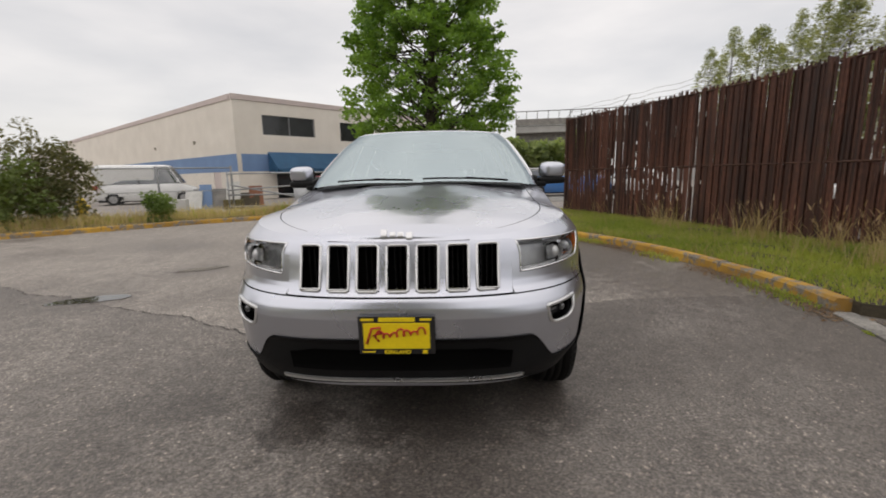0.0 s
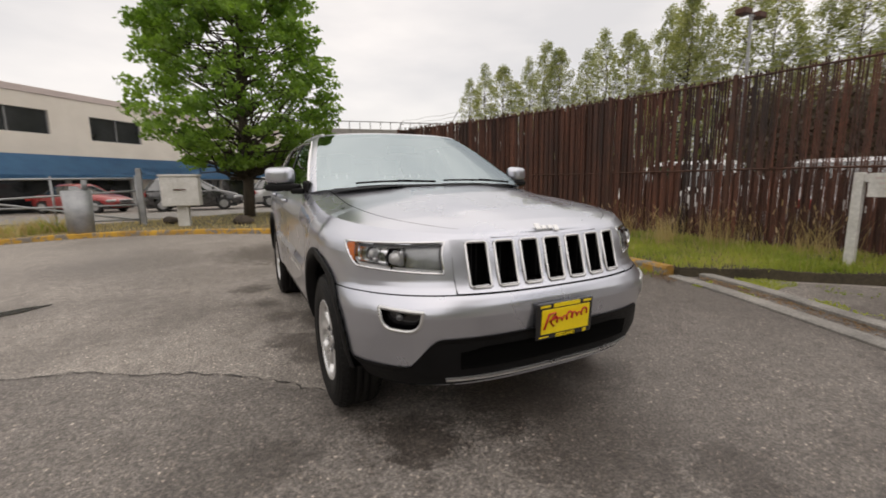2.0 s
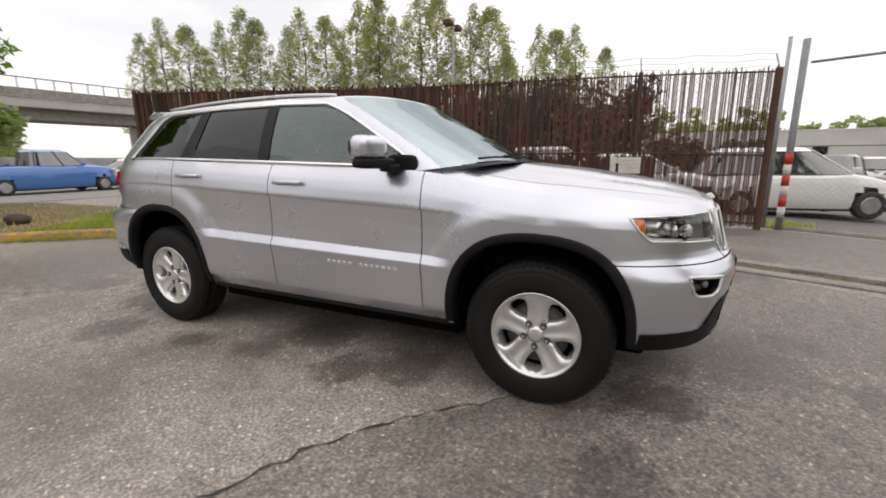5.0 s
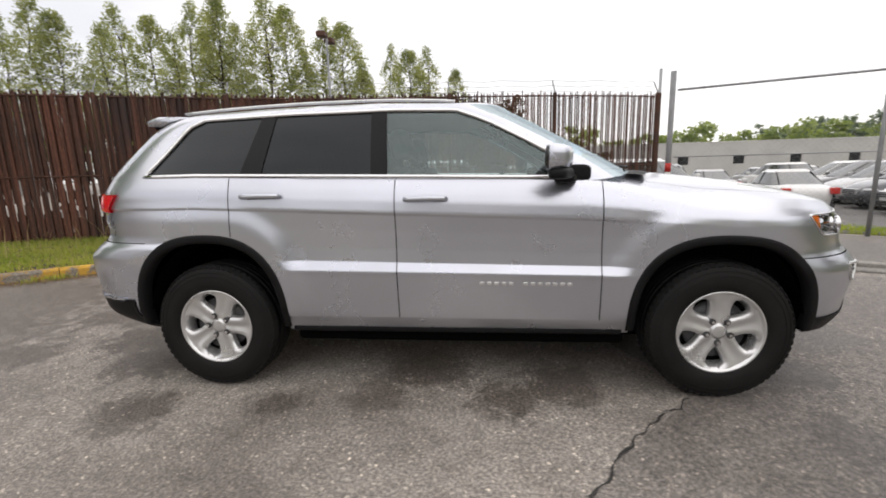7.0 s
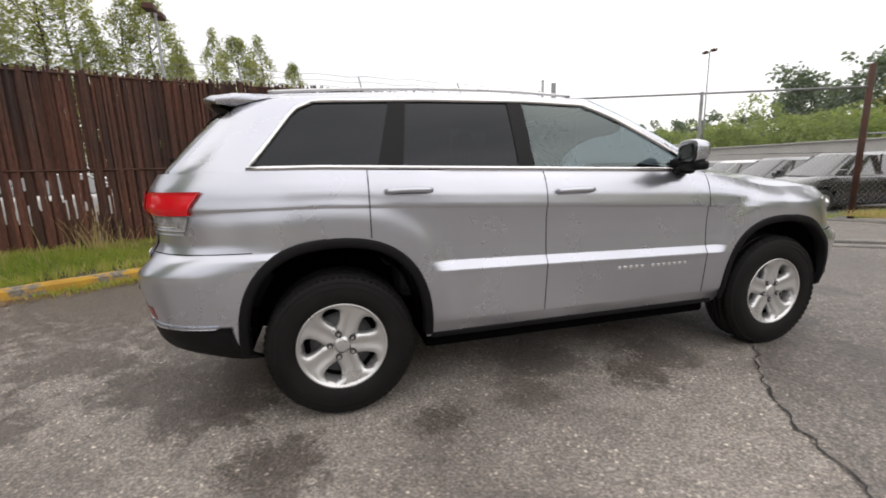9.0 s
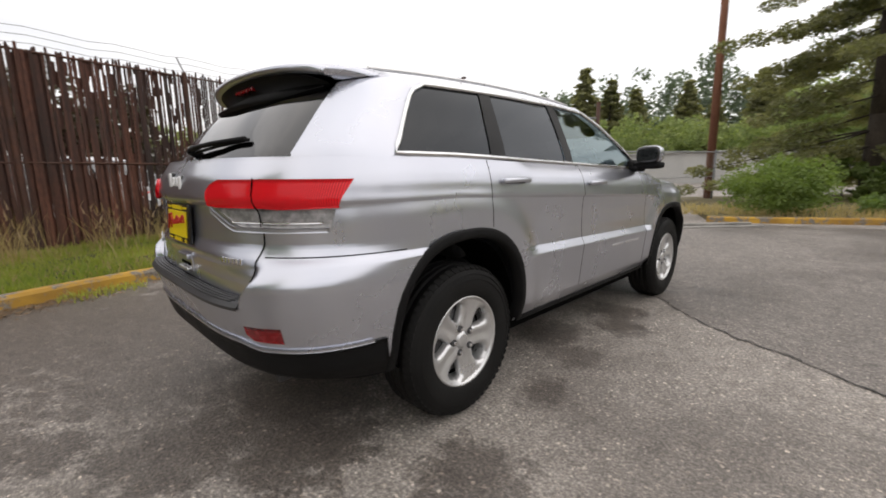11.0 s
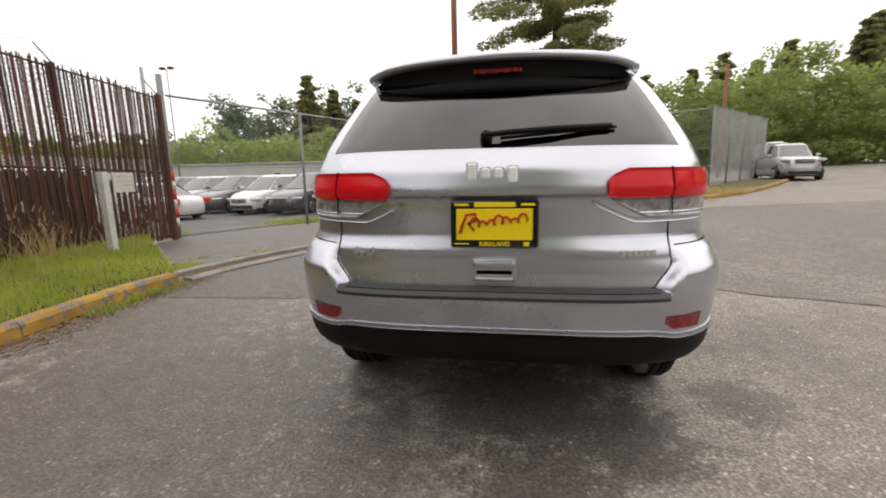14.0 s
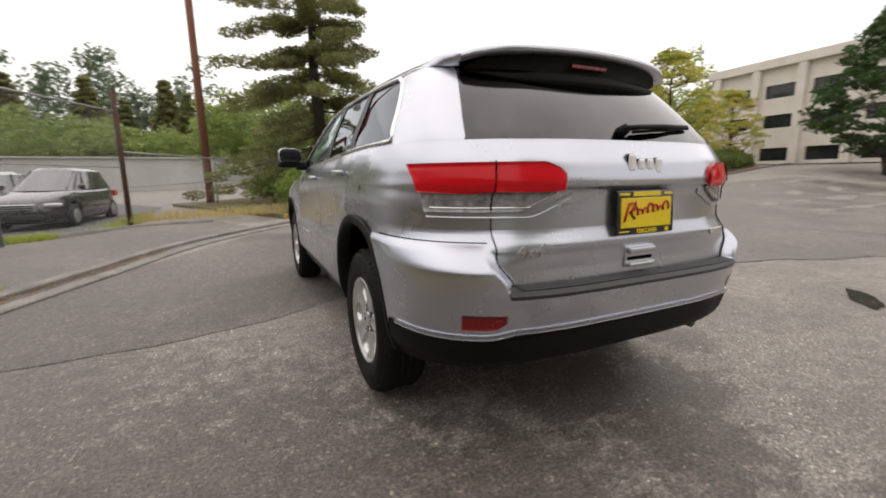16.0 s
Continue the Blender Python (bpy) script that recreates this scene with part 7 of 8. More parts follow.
for side in (-1, 1):
    hl = shell_patch("headlamp", "F", H0, H1, head_lo, head_hi, -0.036, M_LAMPDARK, rim=-0.036, side=side, label="clear headlamp with amber corner")
    shell_patch("reflector", "F", H0 + (H1 - H0) * 0.34, H0 + (H1 - H0) * 0.86, lambda s: head_lo(0.34 + 0.52 * s) + 0.020, lambda s: head_hi(s) - 0.016, -0.022, M_CHROME, 16, 5, parent=hl, side=side, rim=0.02)
    shell_patch("lamp_strip", "F", H0 + 0.01, H1 - 0.08, lambda s: head_lo(s * 0.9) + 0.004, lambda s: head_lo(s * 0.9) + 0.016, -0.010, M_BRIGHT, 20, 2, parent=hl, side=side, rim=0.02, label="bright strip along the lamp's foot")
    for tt, zz, rr in ((0.42, 0.945, 0.042), (0.66, 0.962, 0.030)):
        t = H0 + (H1 - H0) * tt
        p = body_off("F", t, zz, -0.020)
        d = (body_off("F", t, zz, 0.02) - p).normalized()
        d = (d + Vector((0, -1.6, 0))).normalized()
        bm = bmesh.new()
        mm = Matrix.Translation(p) @ d.to_track_quat("Z", "Y").to_matrix().to_4x4()
        bmesh.ops.create_cone(bm, cap_ends=False, segments=24, radius1=rr * 0.75, radius2=rr * 1.12, depth=0.04, matrix=mm)
        part("bezel", bm, M_CHROME, hl, "chrome ring", smooth=True).matrix_local = Matrix.Diagonal((side, 1, 1, 1))
        bm = bmesh.new()
        bmesh.ops.create_uvsphere(bm, u_segments=20, v_segments=10, radius=rr * 0.8, matrix=Matrix.Translation(p))
        part("projector", bm, M_LAMPBOWL, hl, "round projector lens", smooth=True).matrix_local = Matrix.Diagonal((side, 1, 1, 1))
    a0 = H0 + (H1 - H0) * 0.87
    shell_patch("turn_signal", "F", a0, H1 - 0.004, lambda s: head_lo(0.87 + 0.13 * s) + 0.006, lambda s: head_hi(0.9) - 0.002, -0.003, M_AMBER, 12, 5, parent=hl, side=side, label="amber turn signal", rim=0.03)
    ln = shell_patch("lens", "F", H0, H1, head_lo, head_hi, 0.002, M_LENS, parent=hl, side=side)
    ln.visible_shadow = False
    tube_path("bezel_frame", edge_loop("F", H0, H1, head_lo, head_hi, 0.001, side), 0.0055, M_CHROME, hl, "bright lamp surround", 6, True)
    fg = shell_patch("fog_lamp", "F", F0, F1, fog_lo, fog_hi, -0.04, M_GLOSSBLACK, 12, 6, rim=-0.04, side=side, label="small fog lamp in a chrome surround")
    tube_path("surround", edge_loop("F", F0, F1, fog_lo, fog_hi, 0.001, side), 0.0090, M_SATIN, fg, "chrome surround", 6, True)
    p = body_off("F", (F0 + F1) / 2 + 0.01, 0.698, -0.02)
    bm = bmesh.new()
    bmesh.ops.create_uvsphere(bm, u_segments=16, v_segments=8, radius=0.018, matrix=Matrix.Translation(p))
    part("lamp", bm, M_DARKLENS, fg, smooth=True).matrix_local = Matrix.Diagonal((side, 1, 1, 1))
    # tail lamp: red over clear, wrapping round the corner
    L0, L1 = angle_at("R", 0.405, 1.15), angle_at("R", 0.872, 1.15)
    red_lo = lambda s: 1.100 + 0.006 * (1 - step01(0.0, 0.06, s)) - 0.010 * step01(0.40, 0.55, s)
    red_hi = lambda s: 1.150 + 0.043 * min(1.0, s / 0.10) ** 0.5
    tl = shell_patch("tail_lamp", "R", L0, L1, red_lo, red_hi, 0.016, M_REDLENS, 40, 6, rim=0.03, side=side, slant=0.11, label="wraparound red tail lamp over clear lens")
    clear_lo = lambda s: 1.016 + 0.070 * (1 - min(1.0, s / 0.24)) ** 1.3
    shell_patch("reverse_lamp", "R", L0 + 0.02, L1 - 0.115, clear_lo, lambda s: red_lo(s) - 0.006, 0.010, M_SMOKELENS, 36, 4, parent=tl, rim=0.02, side=side, slant=0.05, label="clear reversing lens")
    shell_patch("chrome_strip", "R", L0 + 0.13, L1 - 0.19, lambda s: 1.032, lambda s: 1.040, 0.013, M_CHROME, 26, 2, parent=tl, rim=0.01, side=side)
    shell_patch("lamp_ledge", "R", L0 - 0.05, L1 - 0.16, lambda s: clear_lo(s) - 0.020, lambda s: clear_lo(s) - 0.002, 0.005, M_SILVER, 36, 3, parent=tl, rim=0.008, side=side, label="raised silver ledge under the lamp")
    tube_path("lamp_gap", [(side * p.x, p.y, p.z) for p in (body_off("R", TG, z, 0.017) for z in np.linspace(1.022, 1.196, 10))], 0.003, M_SHELL, tl, "dark gap across the lamp", 6)
    R0, R1 = angle_at("R", 0.632, 0.62), angle_at("R", 0.775, 0.62)
    shell_patch("reflector", "R", R0, R1, lambda s: 0.590 + 0.026 * (1 - min(1.0, s / 0.2)), lambda s: 0.648 + 0.004 * s, 0.002, M_DARKRED, 12, 4, rim=0.012, side=side, label="red bumper reflector")

# black lower cladding front and rear
def arch_end(sec, y, z):
    """The angle at which the shell reaches y, at the edge of the wheel arch."""
    lo, hi = 0.1, math.pi / 2
    for _ in range(40):
        m_ = (lo + hi) / 2
        if abs(body_at(sec, m_, z).y) > abs(y):
            lo = m_
        else:
            hi = m_
    return lo


shell_patch("front_valance", "F", 0.0, arch_end("F", -1.965, 0.45), lambda s: 0.385 - 0.03 * s, lambda s: 0.605 - 0.135 * step01(0.42, 0.62, s) - 0.01 * s, 0.007, M_PLASTIC, 60, 10, rim=0.02, label="black lower bumper cladding")
# lies proud of the cladding; its black paints in the opening's shade
shell_patch("intake", "F", 0.0, angle_at("F", 0.50, 0.5), lambda s: 0.452, lambda s: 0.555 - 0.02 * step01(0.6, 1, s), 0.010, M_SHELL, 30, 4, rim=0.004, label="dark lower air intake")
shell_patch("skid_lip", "F", 0.0, angle_at("F", 0.56, 0.42), lambda s: 0.398, lambda s: 0.412, 0.016, M_SATIN, 30, 3, rim=0.012, label="slim bright skid lip under the bumper")
shell_patch("rear_valance", "R", 0.0, arch_end("R", 1.915, 0.5), lambda s: 0.362, lambda s: 0.572 - 0.018 * step01(0.28, 0.44, s) + 0.004 * s, 0.008, M_PLASTIC, 60, 8, rim=0.02, label="black lower rear cladding")
shell_patch("valance_lip", "R", 0.0, arch_end("R", 1.98, 0.55), lambda s: 0.573 - 0.018 * step01(0.28, 0.44, s), lambda s: 0.586 - 0.018 * step01(0.28, 0.44, s), 0.0105, M_SILVER, 60, 3, rim=0.012, label="raised silver edge over the cladding")
vs, fs = [], []
for i in range(31):
    t = angle_at("R", 0.635 * i / 30, 0.73)
    po, pi = body_at("R", t, 0.728), body_at("R", t, 0.765)
    vs += [(po.x, po.y + 0.004, 0.712), (po.x, po.y + 0.008, 0.726), (po.x, po.y - 0.004, 0.742), (pi.x, pi.y + 0.002, 0.750)]
    if i:
        fs += [(4 * i - 4 + k, 4 * i + k, 4 * i + k + 1, 4 * i - 3 + k) for k in range(3)]
pad = raw("step_pad", *mirrored(vs, fs), M_PAD, suv, "ribbed black bumper step pad", smooth=False)
for k in range(4):
    pts = []
    for i in range(-24, 25):
        t = angle_at("R", 0.60 * abs(i) / 24, 0.73)
        po, pi = body_at("R", t, 0.728), body_at("R", t, 0.765)
        f = (k + 0.6) / 4.4
        pts.append((po.x * (1 if i > 0 else -1), po.y + (pi.y - po.y) * f, 0.745 + 0.006 * f))
    tube_path("rib", pts, 0.004, M_PAD, pad, "", 5)

# seam between quarter panel and bumper
ts = np.linspace(arch_end("R", 1.80, 0.905), TG + 0.01, 30)
for side in (-1, 1):
    tube_path("bumper_seam", [(side * p.x, p.y, p.z) for p in (body_off("R", t, 0.906, 0.0) for t in ts)], 0.0028, M_SHELL, suv, "dark seam above the bumper", 5)

# dark gap round the tailgate's sides and foot
gap_line = [(0.655, z) for z in np.linspace(1.20, 0.87, 20)] + [(gate_half(z) + 0.004, z) for z in np.linspace(0.86, 0.752, 12)] + [(0.58 * f, 0.748) for f in np.linspace(1, 0, 20)]
gap_pts = [body_off("R", max(0.002, angle_at("R", u, z)), z, 0.0012) for u, z in gap_line]
tube_path("tailgate_gap", [tuple(p) for p in gap_pts] + [(-p.x, p.y, p.z) for p in reversed(gap_pts[:-1])], 0.0028, M_SHELL, suv, "dark gap round the tailgate", 5)

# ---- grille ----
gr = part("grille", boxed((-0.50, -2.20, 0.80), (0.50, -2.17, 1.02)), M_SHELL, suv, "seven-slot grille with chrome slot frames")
SLOT_W, PITCH = 0.104, 0.1318


def front_y(u, z, off=0.0):
    t = angle_at("F", abs(u), z)
    return body_off("F", max(0.002, t), z, off).y


xs = [-0.505]
for k in range(7):
    c = (k - 3) * PITCH
    xs += [c - SLOT_W / 2, c + SLOT_W / 2]
xs += [0.505]
zs = [0.7955, 0.813, 0.86, 0.91, 0.96, 1.008, 1.0235]
vs, fs = [], []
fine = []
for a, b_ in zip(xs, xs[1:]):
    fine += list(np.linspace(a, b_, 4)[:-1])
fine.append(xs[-1])
for x in fine:
    for z in zs:
        vs.append((x, front_y(x, z, 0.003), z))
for i in range(len(fine) - 1):
    for k in range(len(zs) - 1):
        xm = (fine[i] + fine[i + 1]) / 2
        if 0 < k < len(zs) - 2 and any(abs(xm - (j - 3) * PITCH) < SLOT_W / 2 for j in range(7)):
            continue
        fs.append((i * 7 + k, (i + 1) * 7 + k, (i + 1) * 7 + k + 1, i * 7 + k + 1))
raw("grille_panel", vs, fs, M_SILVER, gr, "silver grille panel", smooth=True)
for k in range(7):
    c = (k - 3) * PITCH
    h0 = SLOT_W / 2 - 0.004
    loop = []
    for x, z in ((c - h0, 0.824), (c - h0, 1.004), (c - h0 + 0.012, 1.010), (c + h0 - 0.012, 1.010), (c + h0, 1.004), (c + h0, 0.824), (c + h0 - 0.010, 0.813), (c - h0 + 0.010, 0.813)):
        loop.append((x, front_y(x, z, 0.006), z))
    fr = tube_path("slot_frame", loop, 0.0064, M_SATIN, gr, "chrome slot frame", 6, True)
    part("slot_sill", boxed((c - h0 + 0.004, front_y(c, 0.82) - 0.006, 0.812), (c + h0 - 0.004, front_y(c, 0.82) + 0.045, 0.826), 0.003), M_CHROME, fr)
    for j in range(3):
        part("bar", boxed((c - 0.025 + 0.025 * j - 0.003, -2.24, 0.81), (c - 0.025 + 0.025 * j + 0.003, -2.195, 1.005)), M_PLASTIC, fr)

# ---- plates ----


def plate(name, m, label):
    p = part(name, boxed((-0.165, -0.006, -0.088), (0.165, 0.012, 0.088), 0.006), M_GLOSSBLACK, suv, label)
    p.matrix_local = m
    part("face", boxed((-0.142, -0.010, -0.060), (0.142, -0.005, 0.058), 0.002), M_PLATE, p, "yellow plate insert")
    for x0, x1, z0, z1 in ((-0.075, 0.08, 0.064, 0.082), (-0.15, -0.095, 0.068, 0.078), (0.1, 0.15, 0.068, 0.078), (0.11, 0.13, -0.083, -0.067), (-0.15, -0.095, -0.077, -0.072)):
        part("caption_bar", boxed((x0, -0.009, z0), (x1, -0.005, z1), 0.001), M_PLATE, p)
    cu_ = bpy.data.curves.new("caption", "FONT")
    cu_.body, cu_.size, cu_.extrude, cu_.align_x = "KIRKLAND", 0.0235, 0.0012, "CENTER"
    cu_.offset = 0.0006
    cu_.materials.append(M_PLATE)
    tx_ = new("caption", cu_)
    tx_.parent = p
    tx_.matrix_local = Matrix.Translation((0.002, -0.0085, -0.0825)) @ pose(0, 0, 0, 90, 0, 0)
    pts = []
    for i in range(121):
        ph = i / 120 * 2 * math.pi * 7.0
        r_ = 0.013 * (1 + 0.35 * math.sin(i * 0.11 + 1.0))
        pts.append((-0.085 + 0.205 * i / 120 - 0.55 * r_ * math.sin(ph), -0.0125, -0.012 + 0.022 * i / 120 + r_ * (1 - math.cos(ph))))
    tube_path("script_mark", pts, 0.0042, M_RED, p, "red brush-script mark as a looping stroke", 5)
    tube_path("script_mark", [(-0.128, -0.0125, -0.034), (-0.104, -0.0125, 0.036), (-0.068, -0.0125, 0.040), (-0.066, -0.0125, 0.014), (-0.098, -0.0125, 0.004), (-0.074, -0.0125, -0.024)], 0.0055, M_RED, p, "red brush-script initial stroke", 5)
    return p


plate("front_plate", pose(0.0, -2.424, 0.640, 4, 0, 0), "yellow dealer plate in a black frame")
plate("rear_plate", pose(0.0, 2.392, 0.998, -3, 0, 180), "yellow dealer plate in a black frame")

# ---- badges ----
for k, (x, w, h_) in enumerate(((-0.062, 0.030, 0.044), (-0.024, 0.028, 0.028), (0.012, 0.028, 0.028), (0.050, 0.030, 0.042))):
    zf = 1.060 + (0.006 if k == 0 else -0.006 if k == 3 else 0)
    bg_ = part("badge_mark", boxed((-w / 2, -0.006, -h_ * 0.42), (w / 2, 0.006, h_ * 0.42), 0.005), M_BRIGHT, suv, "chrome badge shape")
    bg_.matrix_local = pose(x, -2.288, zf - 0.006, -42, 0, 0)
    zr_ = 1.186 + (0.006 if k == 0 else -0.006 if k == 3 else 0)
    part("badge_mark", boxed((-x * 1.35 - w * 0.62, 2.366, zr_ - h_ * 0.75), (-x * 1.35 + w * 0.62, 2.392, zr_ + h_ * 0.75), 0.008), M_BRIGHT, suv, "chrome badge shape")
    part("badge_shadow", boxed((-x * 1.35 - w * 0.62 - 0.003, 2.362, zr_ - h_ * 0.75 - 0.004), (-x * 1.35 + w * 0.62 + 0.003, 2.386, zr_ + h_ * 0.75 + 0.003), 0.008), M_GLOSSBLACK, suv, "black badge outline")
for side in (-1, 1):
    for k in range(13):
        if k == 5:
            continue
        y = (-0.205 - 0.0395 * k) if side < 0 else (-0.715 + 0.0395 * k)
        z = 0.663 + 0.012 * (y + 0.4)
        u = width(y, z - 0.005)
        part("lettering_bar", boxed((u - 0.003, y - 0.0125, z - 0.010), (u + 0.005, y + 0.0125, z + 0.010), 0.003), M_SATIN, suv).matrix_local = Matrix.Diagonal((side, 1, 1, 1))
cu = bpy.data.curves.new("trim_text", "FONT")
cu.body, cu.size, cu.extrude, cu.align_x, cu.align_y = "4x4", 0.072, 0.003, "CENTER", "CENTER"
cu.materials.append(M_SATIN)
cu.shear = 0.25
tx = new("drive_badge", cu)
tx.parent = suv
tt = angle_at("R", 0.54, 0.875)
pp = body_off("R", tt, 0.875, 0.004)
tx.matrix_local = Matrix.Translation((pp.x, pp.y, 0.875)) @ pose(0, 0, 0, 90, 0, 180 - 13)
for k in range(6):
    t = angle_at("R", 0.475 + 0.0225 * k, 0.885)
    p = body_off("R", t, 0.885, 0.002)
    part("trim_bar", boxed((-p.x - 0.009, p.y - 0.004, 0.873), (-p.x + 0.009, p.y + 0.003, 0.897), 0.002), M_CHROME, suv)

# ---- tailgate handle, rear wiper ----
th = part("tailgate_handle", boxed((-0.085, 2.362, 0.772), (0.085, 2.380, 0.862), 0.006), M_SILVER, suv)
part("upper_lip", boxed((-0.078, 2.374, 0.830), (0.078, 2.398, 0.856), 0.008), M_SILVER, th)
part("lower_lip", boxed((-0.072, 2.374, 0.776), (0.072, 2.400, 0.794), 0.006), M_SATIN, th)
# near-black bar that paints the shade inside the slot
part("slot", boxed((-0.068, 2.376, 0.802), (0.068, 2.384, 0.815)), M_SHELL, th)


def rear_glass(x, z, off):
    v = (z - 1.277) / (1.632 - 1.277)
    ud = WG(v) - 0.045
    t = (1 - min(1, abs(x) / ud) ** 2.8) ** (1 / 2.8)
    return Vector((x, YD(v) + (YT(v) - YD(v)) * t + off, z + off * 0.5))


rw = tube_path("rear_wiper", [rear_glass(0.05, 1.316, 0.030), rear_glass(-0.05, 1.322, 0.036), rear_glass(-0.22, 1.335, 0.030), rear_glass(-0.44, 1.350, 0.018)], 0.011, M_PLASTIC, suv, "black rear wiper", 8)
part("hub", tubed(rear_glass(0.035, 1.316, -0.01), rear_glass(0.035, 1.316, 0.035), 0.026, 0.020, 14), M_PLASTIC, rw, smooth=True)
tube_path("blade", [rear_glass(-0.02, 1.313, 0.014), rear_glass(-0.24, 1.330, 0.014), rear_glass(-0.46, 1.348, 0.014)], 0.007, M_PLASTIC, rw, "", 6)


def wind_glass(x, v, off):
    xa, ya, yw = XA(v), YA(v), YW(v)
    t = math.asin(min(1, abs(x) / xa) ** (2.35 / 2))
    y = ya - (ya - yw) * math.cos(t) ** (2 / 2.35)
    return Vector((x, y - off, 1.212 + 0.048 * math.cos(t) + (ZR(ya) + 0.022 * math.cos(t) - 1.212 - 0.048 * math.cos(t)) * v + off * 0.6))


for x0, x1 in ((0.62, 0.02), (-0.05, -0.60)):
    w = tube_path("wiper", [wind_glass(x0 + (x1 - x0) * i / 10, 0.022 + 0.024 * math.sin(i / 10 * 2.2), 0.016) for i in range(11)], 0.007, M_PLASTIC, suv, "black wiper blade", 6)
    tube_path("arm", [wind_glass(x0 - 0.02, 0.01, 0.03), wind_glass(x0 + (x1 - x0) * 0.5, 0.045, 0.024)], 0.006, M_PLASTIC, w, "", 6)
cv, cf = [], []
for i in range(25):
    x = -0.74 + 1.48 * i / 24
    a, b_ = wind_glass(x, 0.0, 0.0), wind_glass(x, 0.0, 0.10)
    cv += [(x, a.y + 0.02, a.z + 0.004), (x, b_.y, a.z - 0.004)]
    if i:
        cf.append((2 * i - 2, 2 * i - 1, 2 * i + 1, 2 * i))
raw("cowl", cv, cf, M_PLASTIC, suv, "black cowl strip below the windscreen", smooth=True)

# ---- wheel arches, wheels ----
for side in (-1, 1):
    for yc, bb in ((-1.47, 0.50), (1.42, 0.535)):
        vs, fs = [], []
        prof = [(0.998, 0.0), (0.992, 0.005), (0.972, 0.007), (0.935, 0.007), (0.905, 0.002), (0.900, -0.06)]
        n_ = 48
        for i in range(n_ + 1):
            a = math.pi * i / n_
            cy, cz = math.cos(a), math.sin(a)
            e = 2 / 2.5
            for q, off in prof:
                y = yc + 0.485 * q * math.copysign(abs(cy) ** e, cy)
                z = 0.42 + bb * q * cz ** e - (0.03 if i in (0, n_) else 0)
                zz = max(0.43, z)
                if y < YF:
                    zp = zp_of(zz, YF, 0.1)
                    k = min(1.0, (YF - y) / NOSE(zz))
                    u = width(YF, zp) * (1 - k ** nf(zz)) ** (1 / nf(zz)) + 0.018
                elif y > YR:
                    zp = zp_of(zz, YR)
                    k = min(1.0, (y - YR) / TAIL(zz))
                    u = width(YR, zp) * (1 - k ** nr(zz)) ** (1 / nr(zz)) + 0.010
                else:
                    u = width(y, zp_of(zz, y))
                vs.append((u + off, y, z))
        w = len(prof)
        fs = [(i * w + k, (i + 1) * w + k, (i + 1) * w + k + 1, i * w + k + 1) for i in range(n_) for k in range(w - 1)]
        raw("arch_moulding", *one_side(vs, fs, side), M_PLASTIC, suv, "black wheel-arch moulding", smooth=True)
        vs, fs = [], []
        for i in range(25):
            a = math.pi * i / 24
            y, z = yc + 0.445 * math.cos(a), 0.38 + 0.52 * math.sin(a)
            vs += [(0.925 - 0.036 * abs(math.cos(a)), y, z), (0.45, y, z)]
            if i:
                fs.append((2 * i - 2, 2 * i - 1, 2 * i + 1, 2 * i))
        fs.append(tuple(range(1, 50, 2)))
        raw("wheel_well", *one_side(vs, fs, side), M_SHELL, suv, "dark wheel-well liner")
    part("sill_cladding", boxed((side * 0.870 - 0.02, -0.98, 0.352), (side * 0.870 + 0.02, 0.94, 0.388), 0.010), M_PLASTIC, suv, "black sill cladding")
# unseen boxes added under nose and tail to keep light off the ground
part("under_tray", boxed((-0.66, -2.16, 0.345), (0.66, -2.01, 0.44), 0.03), M_SHELL, suv, "near-black box added under the nose to block light")
part("muffler", boxed((-0.60, 1.88, 0.325), (0.60, 2.10, 0.44), 0.04), M_SHELL, suv, "near-black box added under the tail to block light")
# set low and wide so that it blocks light beneath the car
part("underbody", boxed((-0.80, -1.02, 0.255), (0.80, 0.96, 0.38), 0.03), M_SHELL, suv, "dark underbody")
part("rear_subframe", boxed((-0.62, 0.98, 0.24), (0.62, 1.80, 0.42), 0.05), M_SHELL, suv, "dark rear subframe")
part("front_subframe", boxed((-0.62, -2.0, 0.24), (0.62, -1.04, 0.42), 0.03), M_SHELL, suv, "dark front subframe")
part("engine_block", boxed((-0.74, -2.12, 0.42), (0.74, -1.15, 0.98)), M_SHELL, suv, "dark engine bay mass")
part("exhaust_pipe", tubed((-0.60, 1.90, 0.40), (-0.60, 2.24, 0.385), 0.030, seg=16), M_PAD, suv, "dark exhaust tailpipe", smooth=True)


def lathe(bm, prof, seg=64):
    """Turn an (offset along the axle, radius) profile round the axle, which lies along x."""
    rings = []
    for k in range(seg):
        a = 2 * math.pi * k / seg
        rings.append([bm.verts.new((x, r * math.cos(a), r * math.sin(a))) for x, r in prof])
    for k in range(seg):
        p, q = rings[k], rings[(k + 1) % seg]
        for j in range(len(prof) - 1):
            bm.faces.new((p[j], q[j], q[j + 1], p[j + 1]))
    return bm


